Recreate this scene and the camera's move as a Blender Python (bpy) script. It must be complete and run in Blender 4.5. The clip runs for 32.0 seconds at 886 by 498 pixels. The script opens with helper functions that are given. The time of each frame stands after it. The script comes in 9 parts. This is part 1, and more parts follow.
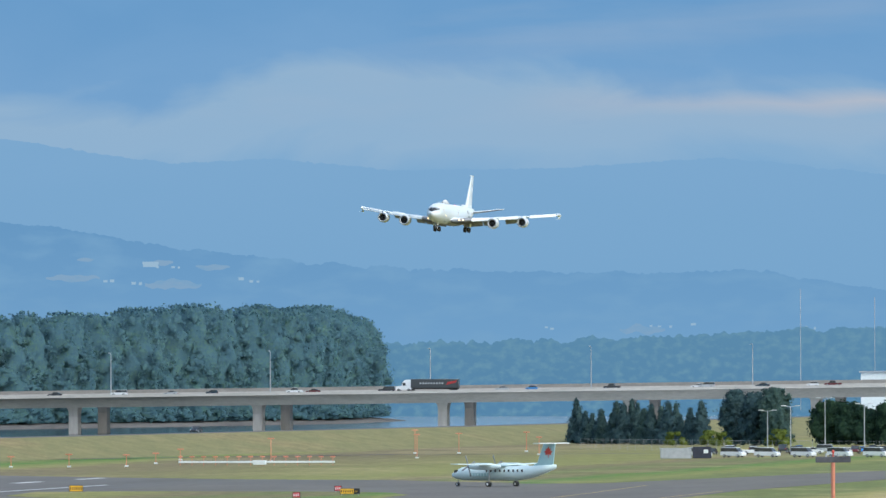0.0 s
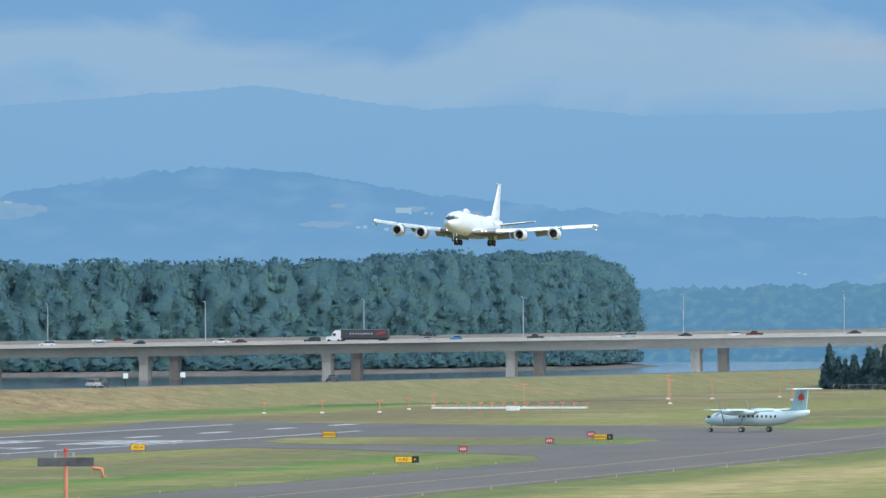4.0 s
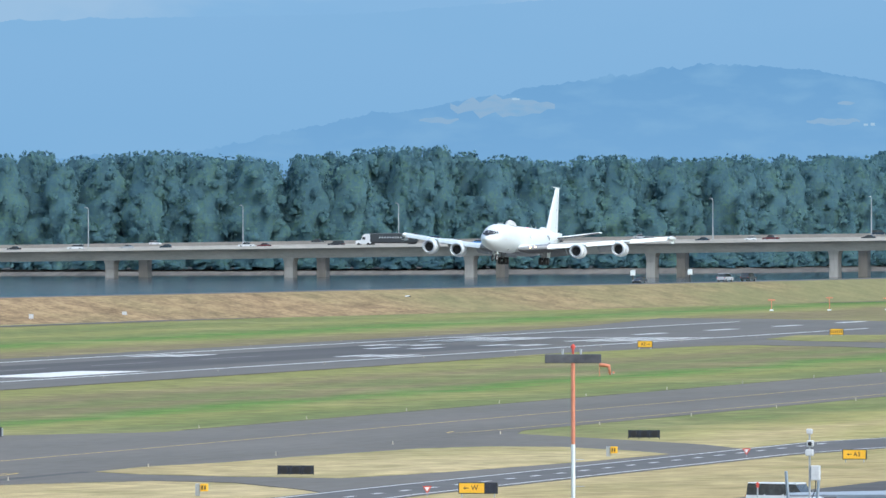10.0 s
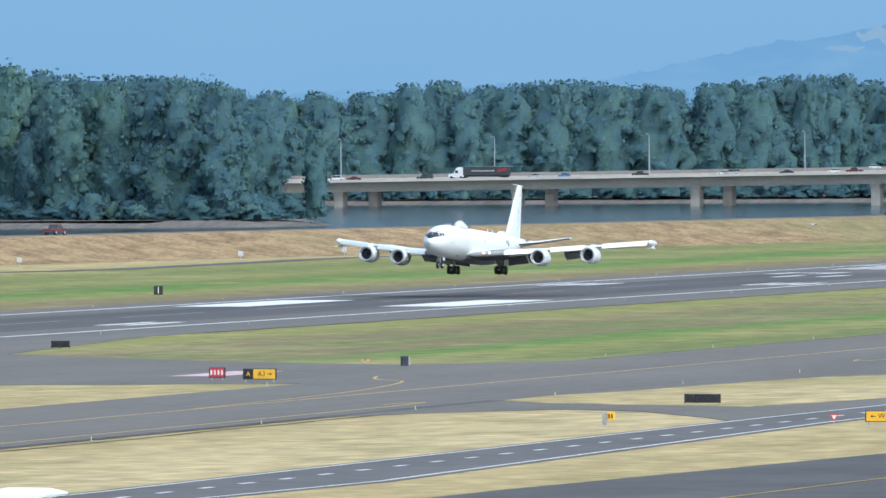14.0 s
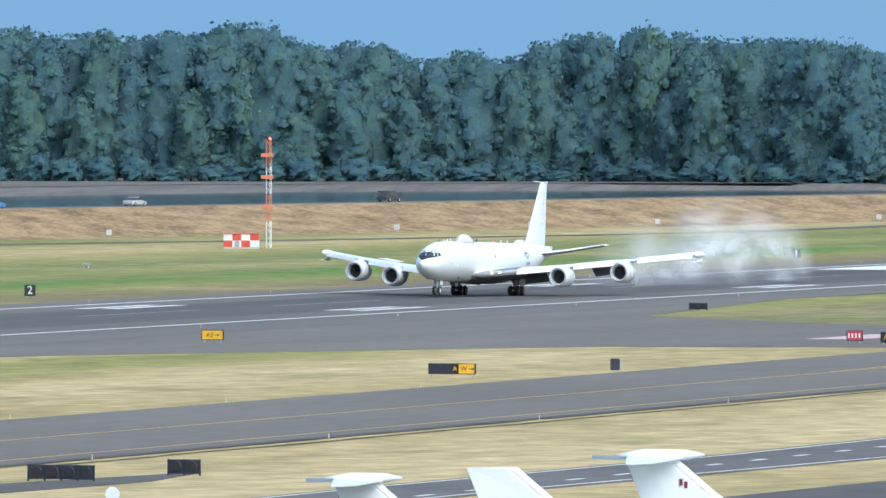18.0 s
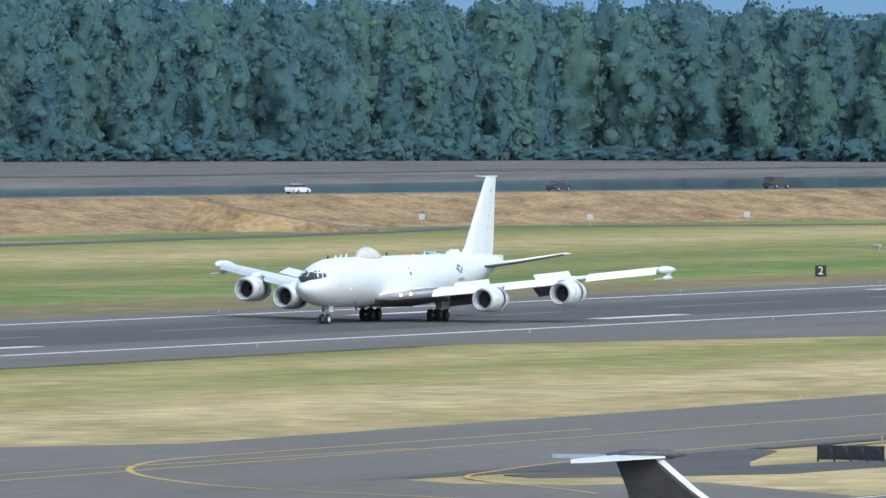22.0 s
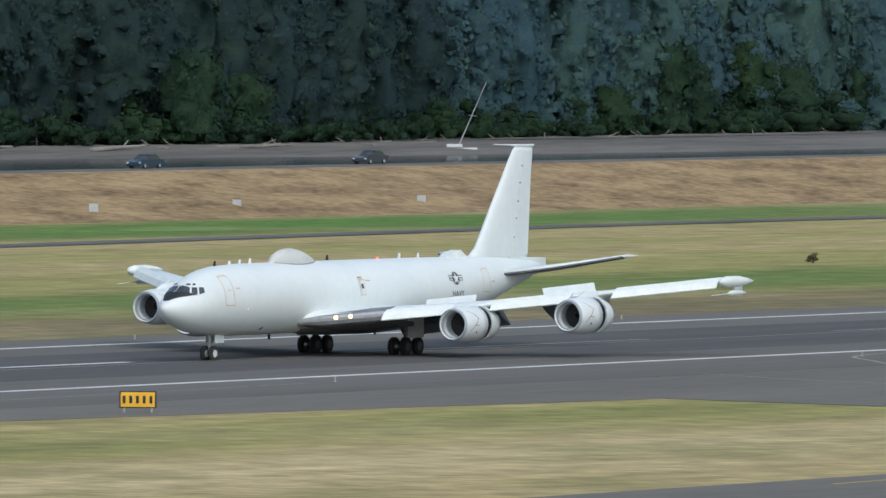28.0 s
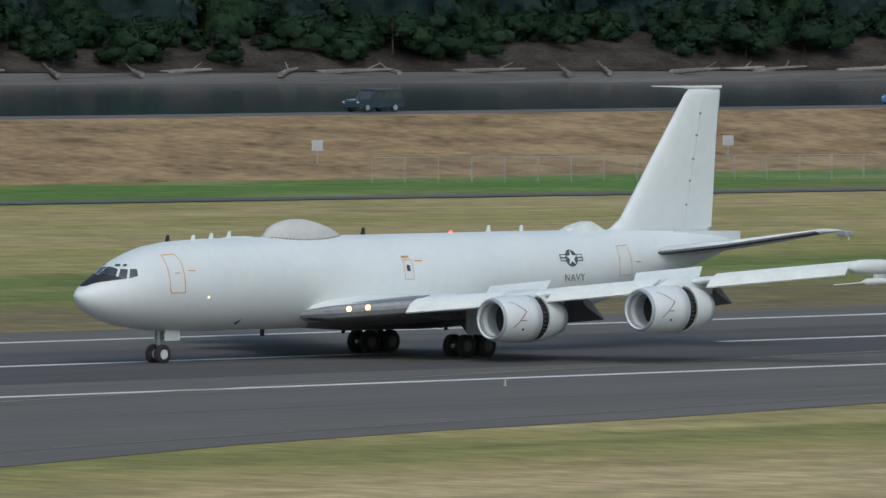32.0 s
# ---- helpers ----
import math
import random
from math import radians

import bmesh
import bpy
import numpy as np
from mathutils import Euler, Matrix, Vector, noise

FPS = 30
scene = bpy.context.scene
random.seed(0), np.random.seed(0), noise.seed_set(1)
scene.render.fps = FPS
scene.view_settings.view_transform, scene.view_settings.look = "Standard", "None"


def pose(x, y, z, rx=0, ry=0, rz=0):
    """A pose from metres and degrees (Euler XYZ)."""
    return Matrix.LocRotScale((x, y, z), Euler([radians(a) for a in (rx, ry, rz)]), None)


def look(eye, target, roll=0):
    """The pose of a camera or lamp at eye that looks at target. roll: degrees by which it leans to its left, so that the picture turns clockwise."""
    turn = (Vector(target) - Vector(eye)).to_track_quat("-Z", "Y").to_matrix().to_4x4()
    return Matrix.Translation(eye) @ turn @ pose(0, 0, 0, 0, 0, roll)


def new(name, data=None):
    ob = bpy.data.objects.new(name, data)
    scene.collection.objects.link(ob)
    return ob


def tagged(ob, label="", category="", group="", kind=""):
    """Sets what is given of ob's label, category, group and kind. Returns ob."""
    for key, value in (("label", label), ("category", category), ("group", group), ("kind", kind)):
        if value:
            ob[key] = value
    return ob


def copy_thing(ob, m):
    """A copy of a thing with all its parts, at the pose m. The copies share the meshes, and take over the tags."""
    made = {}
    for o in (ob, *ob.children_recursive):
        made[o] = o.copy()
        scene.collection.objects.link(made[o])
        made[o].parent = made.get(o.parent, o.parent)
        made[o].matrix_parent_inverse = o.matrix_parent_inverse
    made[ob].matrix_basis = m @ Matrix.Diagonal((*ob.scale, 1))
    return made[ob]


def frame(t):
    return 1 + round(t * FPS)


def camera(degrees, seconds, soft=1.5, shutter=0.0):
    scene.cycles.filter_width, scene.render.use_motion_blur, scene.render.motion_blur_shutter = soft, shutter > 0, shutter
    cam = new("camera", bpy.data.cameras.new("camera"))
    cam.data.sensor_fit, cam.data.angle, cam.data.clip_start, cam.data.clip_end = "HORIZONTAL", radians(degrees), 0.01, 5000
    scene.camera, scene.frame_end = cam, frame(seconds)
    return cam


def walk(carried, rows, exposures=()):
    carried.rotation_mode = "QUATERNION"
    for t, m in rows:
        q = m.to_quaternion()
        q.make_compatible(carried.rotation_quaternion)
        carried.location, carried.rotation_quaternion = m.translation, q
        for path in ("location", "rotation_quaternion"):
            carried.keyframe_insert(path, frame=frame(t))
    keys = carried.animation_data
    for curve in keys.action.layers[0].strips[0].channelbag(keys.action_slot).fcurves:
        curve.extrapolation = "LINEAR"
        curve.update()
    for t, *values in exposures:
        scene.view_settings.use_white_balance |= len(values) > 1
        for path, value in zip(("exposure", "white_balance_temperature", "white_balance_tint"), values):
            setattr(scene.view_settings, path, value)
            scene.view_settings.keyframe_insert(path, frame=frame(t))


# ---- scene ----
# ---- camera and its pan, from a fixed stand on a roof ----
cam = camera(4.4232, 32.0, soft=1.5, shutter=0.05)
EYE = (0.0, 0.0, 22.77)
VIEW = (  # seconds, yaw, pitch, roll
    (0.0, -80.9685, 0.5256, 0.154), (0.5, -80.8129, 0.5087, 0.152), (1.0, -80.695, 0.5033, 0.227), (1.5, -80.568, 0.4628, 0.429),
    (2.0, -80.4193, 0.417, 0.215), (2.5, -80.2587, 0.4046, 0.343), (4.5, -79.5215, 0.2194, 0.07), (5.0, -79.3377, 0.1791, -0.048),
    (5.5, -79.131, 0.1472, -0.007), (6.0, -78.9674, 0.1064, 0.117), (6.5, -78.799, 0.0798, 0.233), (7.0, -78.6355, 0.0568, 0.193),
    (7.5, -78.4675, 0.0207, 0.204), (8.0, -78.1568, -0.0244, 0.067), (8.5, -77.8239, -0.1, 0.123), (9.0, -77.583, -0.1456, 0.085),
    (9.5, -77.3434, -0.1889, 0.064), (10.0, -77.1715, -0.2472, 0.138), (10.5, -76.9627, -0.308, 0.052), (11.0, -76.7278, -0.3582, 0.165),
    (11.5, -76.4797, -0.4241, 0.215), (12.0, -76.2124, -0.4555, 0.244), (12.5, -75.949, -0.414, 0.377), (13.0, -75.7007, -0.4582, 0.436),
    (13.5, -75.4546, -0.5244, 0.341), (15.5, -74.0583, -0.7028, 0.254), (16.0, -73.6985, -0.6727, 0.11), (16.5, -73.1531, -0.6997, 0.037),
    (17.0, -72.7249, -0.7391, 0.004), (17.5, -72.3228, -0.769, 0.005), (18.0, -71.9522, -0.7766, -0.041), (18.5, -71.5791, -0.8004, -0.166),
    (19.0, -71.2011, -0.7985, -0.05), (19.5, -70.7758, -0.8204, -0.1), (20.0, -70.1783, -0.8191, -0.209), (20.5, -69.4834, -0.8783, 0.019),
    (21.0, -68.9794, -0.8682, -0.092), (21.5, -68.5296, -0.9143, -0.393), (22.0, -67.9988, -0.8854, -0.313), (22.5, -67.1913, -0.919, -0.377),
    (23.0, -66.5553, -0.9639, -0.531), (23.5, -65.8431, -1.0138, -0.576), (24.0, -65.1107, -1.0451, -0.798), (24.5, -64.3042, -0.9949, -0.708),
    (25.0, -63.4567, -0.9923, -0.772), (25.5, -62.4404, -1.0332, -0.963), (26.0, -61.5543, -1.0787, -0.946), (26.5, -60.5797, -1.1213, -0.884),
    (28.5, -56.1805, -1.3096, -0.176), (29.0, -54.8419, -1.3582, -0.237), (29.5, -53.7064, -1.4364, -0.122), (30.0, -52.2003, -1.5111, -0.298),
    (30.5, -50.5645, -1.5706, -0.226), (31.0, -49.069, -1.6512, -0.238), (31.5, -47.5299, -1.7198, -0.261), (32.0, -45.7084, -1.7766, -0.338),
)
walk(cam, [(t, pose(*EYE, 90 + pitch, roll, yaw)) for t, yaw, pitch, roll in VIEW],
     exposures=((0.0, 0.4, 5800, 5), (6.0, 0.55, 5800, 5), (13.0, 0.66, 5750, 5), (19.0, 0.62, 5750, 5), (23.0, 0.34, 5800, 5), (26.0, 0.1, 5850, 5), (29.0, -0.12, 6050, 5), (32.0, -0.45, 6000, 5)))

# ---- world and sun ----
SUN_UP, SUN_FROM = radians(48), radians(235)   # elevation, bearing it shines from (from +X, anticlockwise)
world = bpy.data.worlds.new("sky")
scene.world = world
world.use_nodes = True
wn = world.node_tree.nodes
sky = wn.new("ShaderNodeTexSky")
sky.sky_type, sky.sun_disc = "NISHITA", False
sky.sun_elevation, sky.sun_rotation = SUN_UP, radians(90) - SUN_FROM
sky.air_density, sky.dust_density = 1.2, 3.0
world.node_tree.links.new(sky.outputs[0], wn["Background"].inputs[0])
wn["Background"].inputs[1].default_value = 0.16
sun = new("sun", bpy.data.lights.new("sun", "SUN"))
sun.data.energy, sun.data.angle, sun.data.color = 1.1, radians(55), (1.0, 0.97, 0.93)
sun.matrix_world = look((0, 0, 100), (-math.cos(SUN_FROM) * math.cos(SUN_UP) * 50, -math.sin(SUN_FROM) * math.cos(SUN_UP) * 50, 100 - math.sin(SUN_UP) * 50))


# ---- materials ----
def ramp_node(nt, stops, interp="LINEAR"):
    r = nt.nodes.new("ShaderNodeValToRGB")
    r.color_ramp.interpolation = interp
    el = r.color_ramp.elements
    while len(el) < len(stops):
        el.new(0.5)
    for e, (p, c) in zip(el, stops):
        e.position, e.color = p, (*c, 1)
    return r


def surface(name, c1, c2, scale=1.0, rough=0.6, metal=0.0, bump=0.0, stretch=(1, 1, 1), rand=0.0, island=0.0, spec=0.5, fine=6.0, wide=(0.36, 0.68)):
    """A worn surface: two colours mixed by noise at two scales, with relief and chance variation."""
    m = bpy.data.materials.new(name)
    m.use_nodes = True
    nt = m.node_tree
    N, L = nt.nodes, nt.links.new
    b = N["Principled BSDF"]
    tc, mp = N.new("ShaderNodeTexCoord"), N.new("ShaderNodeMapping")
    mp.inputs["Scale"].default_value = [scale * s for s in stretch]
    L(tc.outputs["Object"], mp.inputs[0])
    n1, n2 = N.new("ShaderNodeTexNoise"), N.new("ShaderNodeTexNoise")
    n1.inputs["Scale"].default_value, n1.inputs["Detail"].default_value = 1.0, 6
    n2.inputs["Scale"].default_value, n2.inputs["Detail"].default_value = fine, 4
    L(mp.outputs[0], n1.inputs[0]), L(mp.outputs[0], n2.inputs[0])
    mx = N.new("ShaderNodeMath")
    mx.operation = "MULTIPLY_ADD"
    mx.inputs[1].default_value = 0.45
    L(n2.outputs[0], mx.inputs[0])
    ad = N.new("ShaderNodeMath")
    ad.operation = "MULTIPLY"
    ad.inputs[1].default_value = 0.6
    L(n1.outputs[0], ad.inputs[0]), L(ad.outputs[0], mx.inputs[2])
    r = ramp_node(nt, [(wide[0], c1), (wide[1], c2)])
    L(mx.outputs[0], r.inputs[0])
    col = r.outputs[0]
    for amount, node, out in ((rand, "ShaderNodeObjectInfo", "Random"), (island, "ShaderNodeNewGeometry", "Random Per Island")):
        if amount:
            o, h = N.new(node), N.new("ShaderNodeHueSaturation")
            mr = N.new("ShaderNodeMapRange")
            mr.inputs[3].default_value, mr.inputs[4].default_value = 1 - amount, 1 + amount
            L(o.outputs[out], mr.inputs[0]), L(mr.outputs[0], h.inputs["Value"]), L(col, h.inputs["Color"])
            col = h.outputs[0]
    L(col, b.inputs["Base Color"])
    b.inputs["Roughness"].default_value, b.inputs["Metallic"].default_value = rough, metal
    b.inputs["Specular IOR Level"].default_value = spec
    if bump:
        bp = N.new("ShaderNodeBump")
        bp.inputs["Strength"].default_value, bp.inputs["Distance"].default_value = bump, 0.1
        L(mx.outputs[0], bp.inputs["Height"]), L(bp.outputs[0], b.inputs["Normal"])
    return m


def leafy(m, share=0.35):
    """Leaves let part of the light through."""
    nt = m.node_tree
    N, L = nt.nodes, nt.links.new
    b = N["Principled BSDF"]
    tr, mix = N.new("ShaderNodeBsdfTranslucent"), N.new("ShaderNodeMixShader")
    mix.inputs[0].default_value = share
    L(b.inputs["Base Color"].links[0].from_socket, tr.inputs[0])
    L(b.outputs[0], mix.inputs[1]), L(tr.outputs[0], mix.inputs[2])
    L(mix.outputs[0], N["Material Output"].inputs[0])
    return m


def foliage(name, shade, mid, light, share=0.3, grain=1.0, gloss=0.5):
    """Leaves in a mass: mottled at twig and bough size, each tree of its own tint, with a waxy gloss tinted blue as
    haze.
    """
    m = bpy.data.materials.new(name)
    m.use_nodes = True
    nt = m.node_tree
    N, L = nt.nodes, nt.links.new
    b = N["Principled BSDF"]
    tc = N.new("ShaderNodeTexCoord")
    bough, twig = N.new("ShaderNodeTexNoise"), N.new("ShaderNodeTexNoise")
    bough.inputs["Scale"].default_value, bough.inputs["Detail"].default_value = 0.22 * grain, 3
    twig.inputs["Scale"].default_value, twig.inputs["Detail"].default_value, twig.inputs["Roughness"].default_value = 1.1 * grain, 5, 0.7
    L(tc.outputs["Object"], bough.inputs[0]), L(tc.outputs["Object"], twig.inputs[0])
    add = N.new("ShaderNodeMath")
    add.operation = "MULTIPLY_ADD"
    add.inputs[1].default_value = 0.62
    half = N.new("ShaderNodeMath")
    half.operation = "MULTIPLY"
    half.inputs[1].default_value = 0.38
    L(bough.outputs[0], half.inputs[0]), L(twig.outputs[0], add.inputs[0]), L(half.outputs[0], add.inputs[2])
    r = ramp_node(nt, [(0.36, shade), (0.5, mid), (0.64, light)])
    L(add.outputs[0], r.inputs[0])
    info, isl = N.new("ShaderNodeObjectInfo"), N.new("ShaderNodeNewGeometry")
    tint = ramp_node(nt, [(0.0, (0.9, 0.94, 1.0)), (0.5, (1.0, 1.0, 1.0)), (0.85, (1.06, 1.05, 0.95)), (1.0, (1.16, 1.13, 0.92))])
    L(info.outputs["Random"], tint.inputs[0])
    mul = N.new("ShaderNodeMix")
    mul.data_type, mul.blend_type = "RGBA", "MULTIPLY"
    mul.inputs["Factor"].default_value = 1.0
    L(r.outputs[0], mul.inputs["A"]), L(tint.outputs[0], mul.inputs["B"])
    hs, mr = N.new("ShaderNodeHueSaturation"), N.new("ShaderNodeMapRange")
    mr.inputs[3].default_value, mr.inputs[4].default_value = 0.9, 1.12
    L(isl.outputs["Random Per Island"], mr.inputs[0]), L(mr.outputs[0], hs.inputs["Value"]), L(mul.outputs["Result"], hs.inputs["Color"])
    L(hs.outputs[0], b.inputs["Base Color"])
    b.inputs["Roughness"].default_value, b.inputs["Specular IOR Level"].default_value = 0.62, gloss
    # blue gloss tint lifts the dark leaves the way haze would
    b.inputs["Specular Tint"].default_value = (0.5, 0.78, 1.0, 1)
    return leafy(m, share)


def rippled(name):
    """River water: a smooth dark body with ripples and broad wind lanes, the pale sky reflection painted where it is
    ruffled.
    """
    m = bpy.data.materials.new(name)
    m.use_nodes = True
    nt = m.node_tree
    N, L = nt.nodes, nt.links.new
    b = N["Principled BSDF"]
    geo, mp = N.new("ShaderNodeNewGeometry"), N.new("ShaderNodeMapping")
    mp.inputs["Scale"].default_value = (0.16, 0.4, 1)
    L(geo.outputs["Position"], mp.inputs[0])
    wave, lane = N.new("ShaderNodeTexNoise"), N.new("ShaderNodeTexNoise")
    wave.inputs["Scale"].default_value, wave.inputs["Detail"].default_value, wave.inputs["Roughness"].default_value = 1.0, 5, 0.6
    lane.inputs["Scale"].default_value, lane.inputs["Detail"].default_value = 0.03, 4
    L(mp.outputs[0], wave.inputs[0]), L(mp.outputs[0], lane.inputs[0])
    bp, mr = N.new("ShaderNodeBump"), N.new("ShaderNodeMapRange")
    bp.inputs["Distance"].default_value = 0.5
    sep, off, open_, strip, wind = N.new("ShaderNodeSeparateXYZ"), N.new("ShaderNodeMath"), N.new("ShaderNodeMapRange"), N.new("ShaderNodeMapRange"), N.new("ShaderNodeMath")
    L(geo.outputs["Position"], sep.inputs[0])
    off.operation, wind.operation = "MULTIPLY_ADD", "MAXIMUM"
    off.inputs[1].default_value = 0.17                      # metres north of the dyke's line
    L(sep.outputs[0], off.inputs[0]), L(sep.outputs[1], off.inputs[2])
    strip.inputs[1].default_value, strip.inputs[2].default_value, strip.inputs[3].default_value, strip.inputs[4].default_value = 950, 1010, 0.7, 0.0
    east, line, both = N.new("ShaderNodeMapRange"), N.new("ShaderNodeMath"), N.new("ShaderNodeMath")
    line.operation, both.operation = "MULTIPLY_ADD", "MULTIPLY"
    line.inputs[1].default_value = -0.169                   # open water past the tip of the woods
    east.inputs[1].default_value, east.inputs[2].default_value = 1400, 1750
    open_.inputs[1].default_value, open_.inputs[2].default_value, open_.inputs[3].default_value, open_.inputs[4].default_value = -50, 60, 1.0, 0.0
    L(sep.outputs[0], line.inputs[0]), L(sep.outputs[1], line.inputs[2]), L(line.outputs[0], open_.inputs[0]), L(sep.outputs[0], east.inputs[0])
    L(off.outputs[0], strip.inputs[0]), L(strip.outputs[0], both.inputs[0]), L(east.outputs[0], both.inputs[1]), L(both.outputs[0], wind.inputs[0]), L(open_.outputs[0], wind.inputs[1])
    ruffle = N.new("ShaderNodeMath")
    ruffle.operation = "MULTIPLY"
    L(wind.outputs[0], ruffle.inputs[0])
    mr.inputs[1].default_value, mr.inputs[2].default_value, mr.inputs[3].default_value, mr.inputs[4].default_value = 0.4, 0.62, 0.5, 1.0
    L(lane.outputs[0], mr.inputs[0]), L(mr.outputs[0], ruffle.inputs[1]), L(ruffle.outputs[0], bp.inputs["Strength"]), L(wave.outputs[0], bp.inputs["Height"]), L(bp.outputs[0], b.inputs["Normal"])
    r = ramp_node(nt, [(0.35, (0.03, 0.05, 0.062)), (0.65, (0.055, 0.08, 0.092))])
    # sky reflection put into the base colour of the ruffled water
    pale_sky = N.new("ShaderNodeMix")
    pale_sky.data_type = "RGBA"
    pale_sky.inputs["B"].default_value = (0.36, 0.4, 0.42, 1)
    L(lane.outputs[0], r.inputs[0]), L(r.outputs[0], pale_sky.inputs["A"]), L(wind.outputs[0], pale_sky.inputs["Factor"]), L(pale_sky.outputs["Result"], b.inputs["Base Color"])
    b.inputs["Roughness"].default_value = 0.1
    b.inputs["Specular Tint"].default_value = (1.0, 0.93, 0.84, 1)
    return m


def green_east(m):
    """The bank's grass turns greener towards the east."""
    nt = m.node_tree
    N, L = nt.nodes, nt.links.new
    b = N["Principled BSDF"]
    geo, sep, mr, mix = N.new("ShaderNodeNewGeometry"), N.new("ShaderNodeSeparateXYZ"), N.new("ShaderNodeMapRange"), N.new("ShaderNodeMix")
    no, wob = N.new("ShaderNodeTexNoise"), N.new("ShaderNodeMath")
    no.inputs["Scale"].default_value, no.inputs["Detail"].default_value = 0.02, 6
    wob.operation = "MULTIPLY_ADD"
    wob.inputs[1].default_value = 1500.0
    L(geo.outputs["Position"], sep.inputs[0]), L(geo.outputs["Position"], no.inputs[0])
    L(no.outputs[0], wob.inputs[0]), L(sep.outputs[0], wob.inputs[2]), L(wob.outputs[0], mr.inputs[0])
    mr.inputs[1].default_value, mr.inputs[2].default_value, mr.inputs[4].default_value = 2800, 3400, 0.72
    mix.data_type, mix.blend_type = "RGBA", "MIX"
    L(mr.outputs[0], mix.inputs["Factor"]), L(b.inputs["Base Color"].links[0].from_socket, mix.inputs["A"])
    mix.inputs["B"].default_value = (0.19, 0.2, 0.085, 1)
    L(mix.outputs["Result"], b.inputs["Base Color"])
    return m


def glowing(name, color, strength):
    m = bpy.data.materials.new(name)
    m.use_nodes = True
    b = m.node_tree.nodes["Principled BSDF"]
    b.inputs["Base Color"].default_value = (*color, 1)
    b.inputs["Emission Color"].default_value, b.inputs["Emission Strength"].default_value = (*color, 1), strength
    return m


def turf(name):
    """Airfield grass: mown bands that run with the runway, dry and green, broken up by patches."""
    m = bpy.data.materials.new(name)
    m.use_nodes = True
    nt = m.node_tree
    N, L = nt.nodes, nt.links.new
    b = N["Principled BSDF"]
    geo, sep = N.new("ShaderNodeNewGeometry"), N.new("ShaderNodeSeparateXYZ")
    L(geo.outputs["Position"], sep.inputs[0])
    mp = N.new("ShaderNodeMapping")
    mp.inputs["Scale"].default_value = (0.022, 0.06, 0.05)
    L(geo.outputs["Position"], mp.inputs[0])
    broad, fine, tuft = (N.new("ShaderNodeTexNoise") for _ in range(3))
    broad.inputs["Scale"].default_value, broad.inputs["Detail"].default_value = 1.0, 5
    fine.inputs["Scale"].default_value, fine.inputs["Detail"].default_value = 5.0, 6
    tuft.inputs["Scale"].default_value, tuft.inputs["Detail"].default_value = 0.3, 6
    L(mp.outputs[0], broad.inputs[0]), L(mp.outputs[0], fine.inputs[0]), L(geo.outputs["Position"], tuft.inputs[0])
    # y / 700 with a wobble
    def math2(op, a, c, k=None):
        n = N.new("ShaderNodeMath")
        n.operation = op
        for i, v in enumerate((a, c, k)):
            if v is None:
                continue
            if isinstance(v, (int, float)):
                n.inputs[i].default_value = v
            else:
                L(v, n.inputs[i])
        return n.outputs[0]
    wob = math2("MULTIPLY_ADD", math2("SUBTRACT", broad.outputs[0], 0.5), 17.0, sep.outputs[1])
    wob = math2("MULTIPLY_ADD", math2("SUBTRACT", fine.outputs[0], 0.5), 9.0, wob)
    pos = math2("DIVIDE", wob, 700.0)
    straw, pale, olive, vivid = (0.4, 0.312, 0.146), (0.485, 0.385, 0.2), (0.222, 0.216, 0.068), (0.142, 0.19, 0.046)
    green, brown, lush = (0.15, 0.171, 0.055), (0.19, 0.152, 0.078), (0.098, 0.19, 0.033)
    mid = (0.305, 0.272, 0.094)
    west = [(0, straw), (190, straw), (215, pale), (240, straw), (285, straw), (303, pale), (312, straw), (321, mid), (329, olive), (336, mid), (342, straw), (349, mid),
            (356, olive), (424, brown), (450, brown), (458, olive), (465, vivid), (484, vivid), (492, olive), (498, mid), (520, mid), (540, straw), (560, mid), (580, straw),
            (598, mid), (604, green), (611, lush), (634, lush), (644, olive), (652, straw), (700, straw)]
    east = [(0, straw), (190, olive), (208, mid), (216, straw), (224, mid), (232, green), (243, green), (275, green), (285, green), (295, olive), (304, lush), (313, brown), (324, green),
            (334, brown), (345, olive), (357, olive), (425, brown), (440, brown), (452, olive), (466, lush), (478, green), (492, olive), (510, green), (530, olive), (560, straw), (600, olive), (616, green), (634, green), (650, straw), (700, olive)]
    east = [(y, tuple(c * 1.06 for c in col)) for y, col in east]
    rw = ramp_node(nt, [(y / 700, c) for y, c in west])
    re = ramp_node(nt, [(y / 700, c) for y, c in east])
    L(pos, rw.inputs[0]), L(pos, re.inputs[0])
    mr = N.new("ShaderNodeMapRange")
    mr.inputs[1].default_value, mr.inputs[2].default_value = 1010, 1190
    L(math2("MULTIPLY_ADD", broad.outputs[0], 120.0, sep.outputs[0]), mr.inputs[0])
    mix = N.new("ShaderNodeMix")
    mix.data_type = "RGBA"
    L(mr.outputs[0], mix.inputs["Factor"]), L(rw.outputs[0], mix.inputs["A"]), L(re.outputs[0], mix.inputs["B"])
    # weeds, bare and dry patches of some metres
    mp2, weeds, dry = N.new("ShaderNodeMapping"), N.new("ShaderNodeTexNoise"), N.new("ShaderNodeTexNoise")
    mp2.inputs["Scale"].default_value = (0.05, 0.062, 0.06)
    weeds.inputs["Scale"].default_value, weeds.inputs["Detail"].default_value, weeds.inputs["Roughness"].default_value = 1.0, 7, 0.65
    dry.inputs["Scale"].default_value, dry.inputs["Detail"].default_value, dry.inputs["Roughness"].default_value = 0.37, 6, 0.6
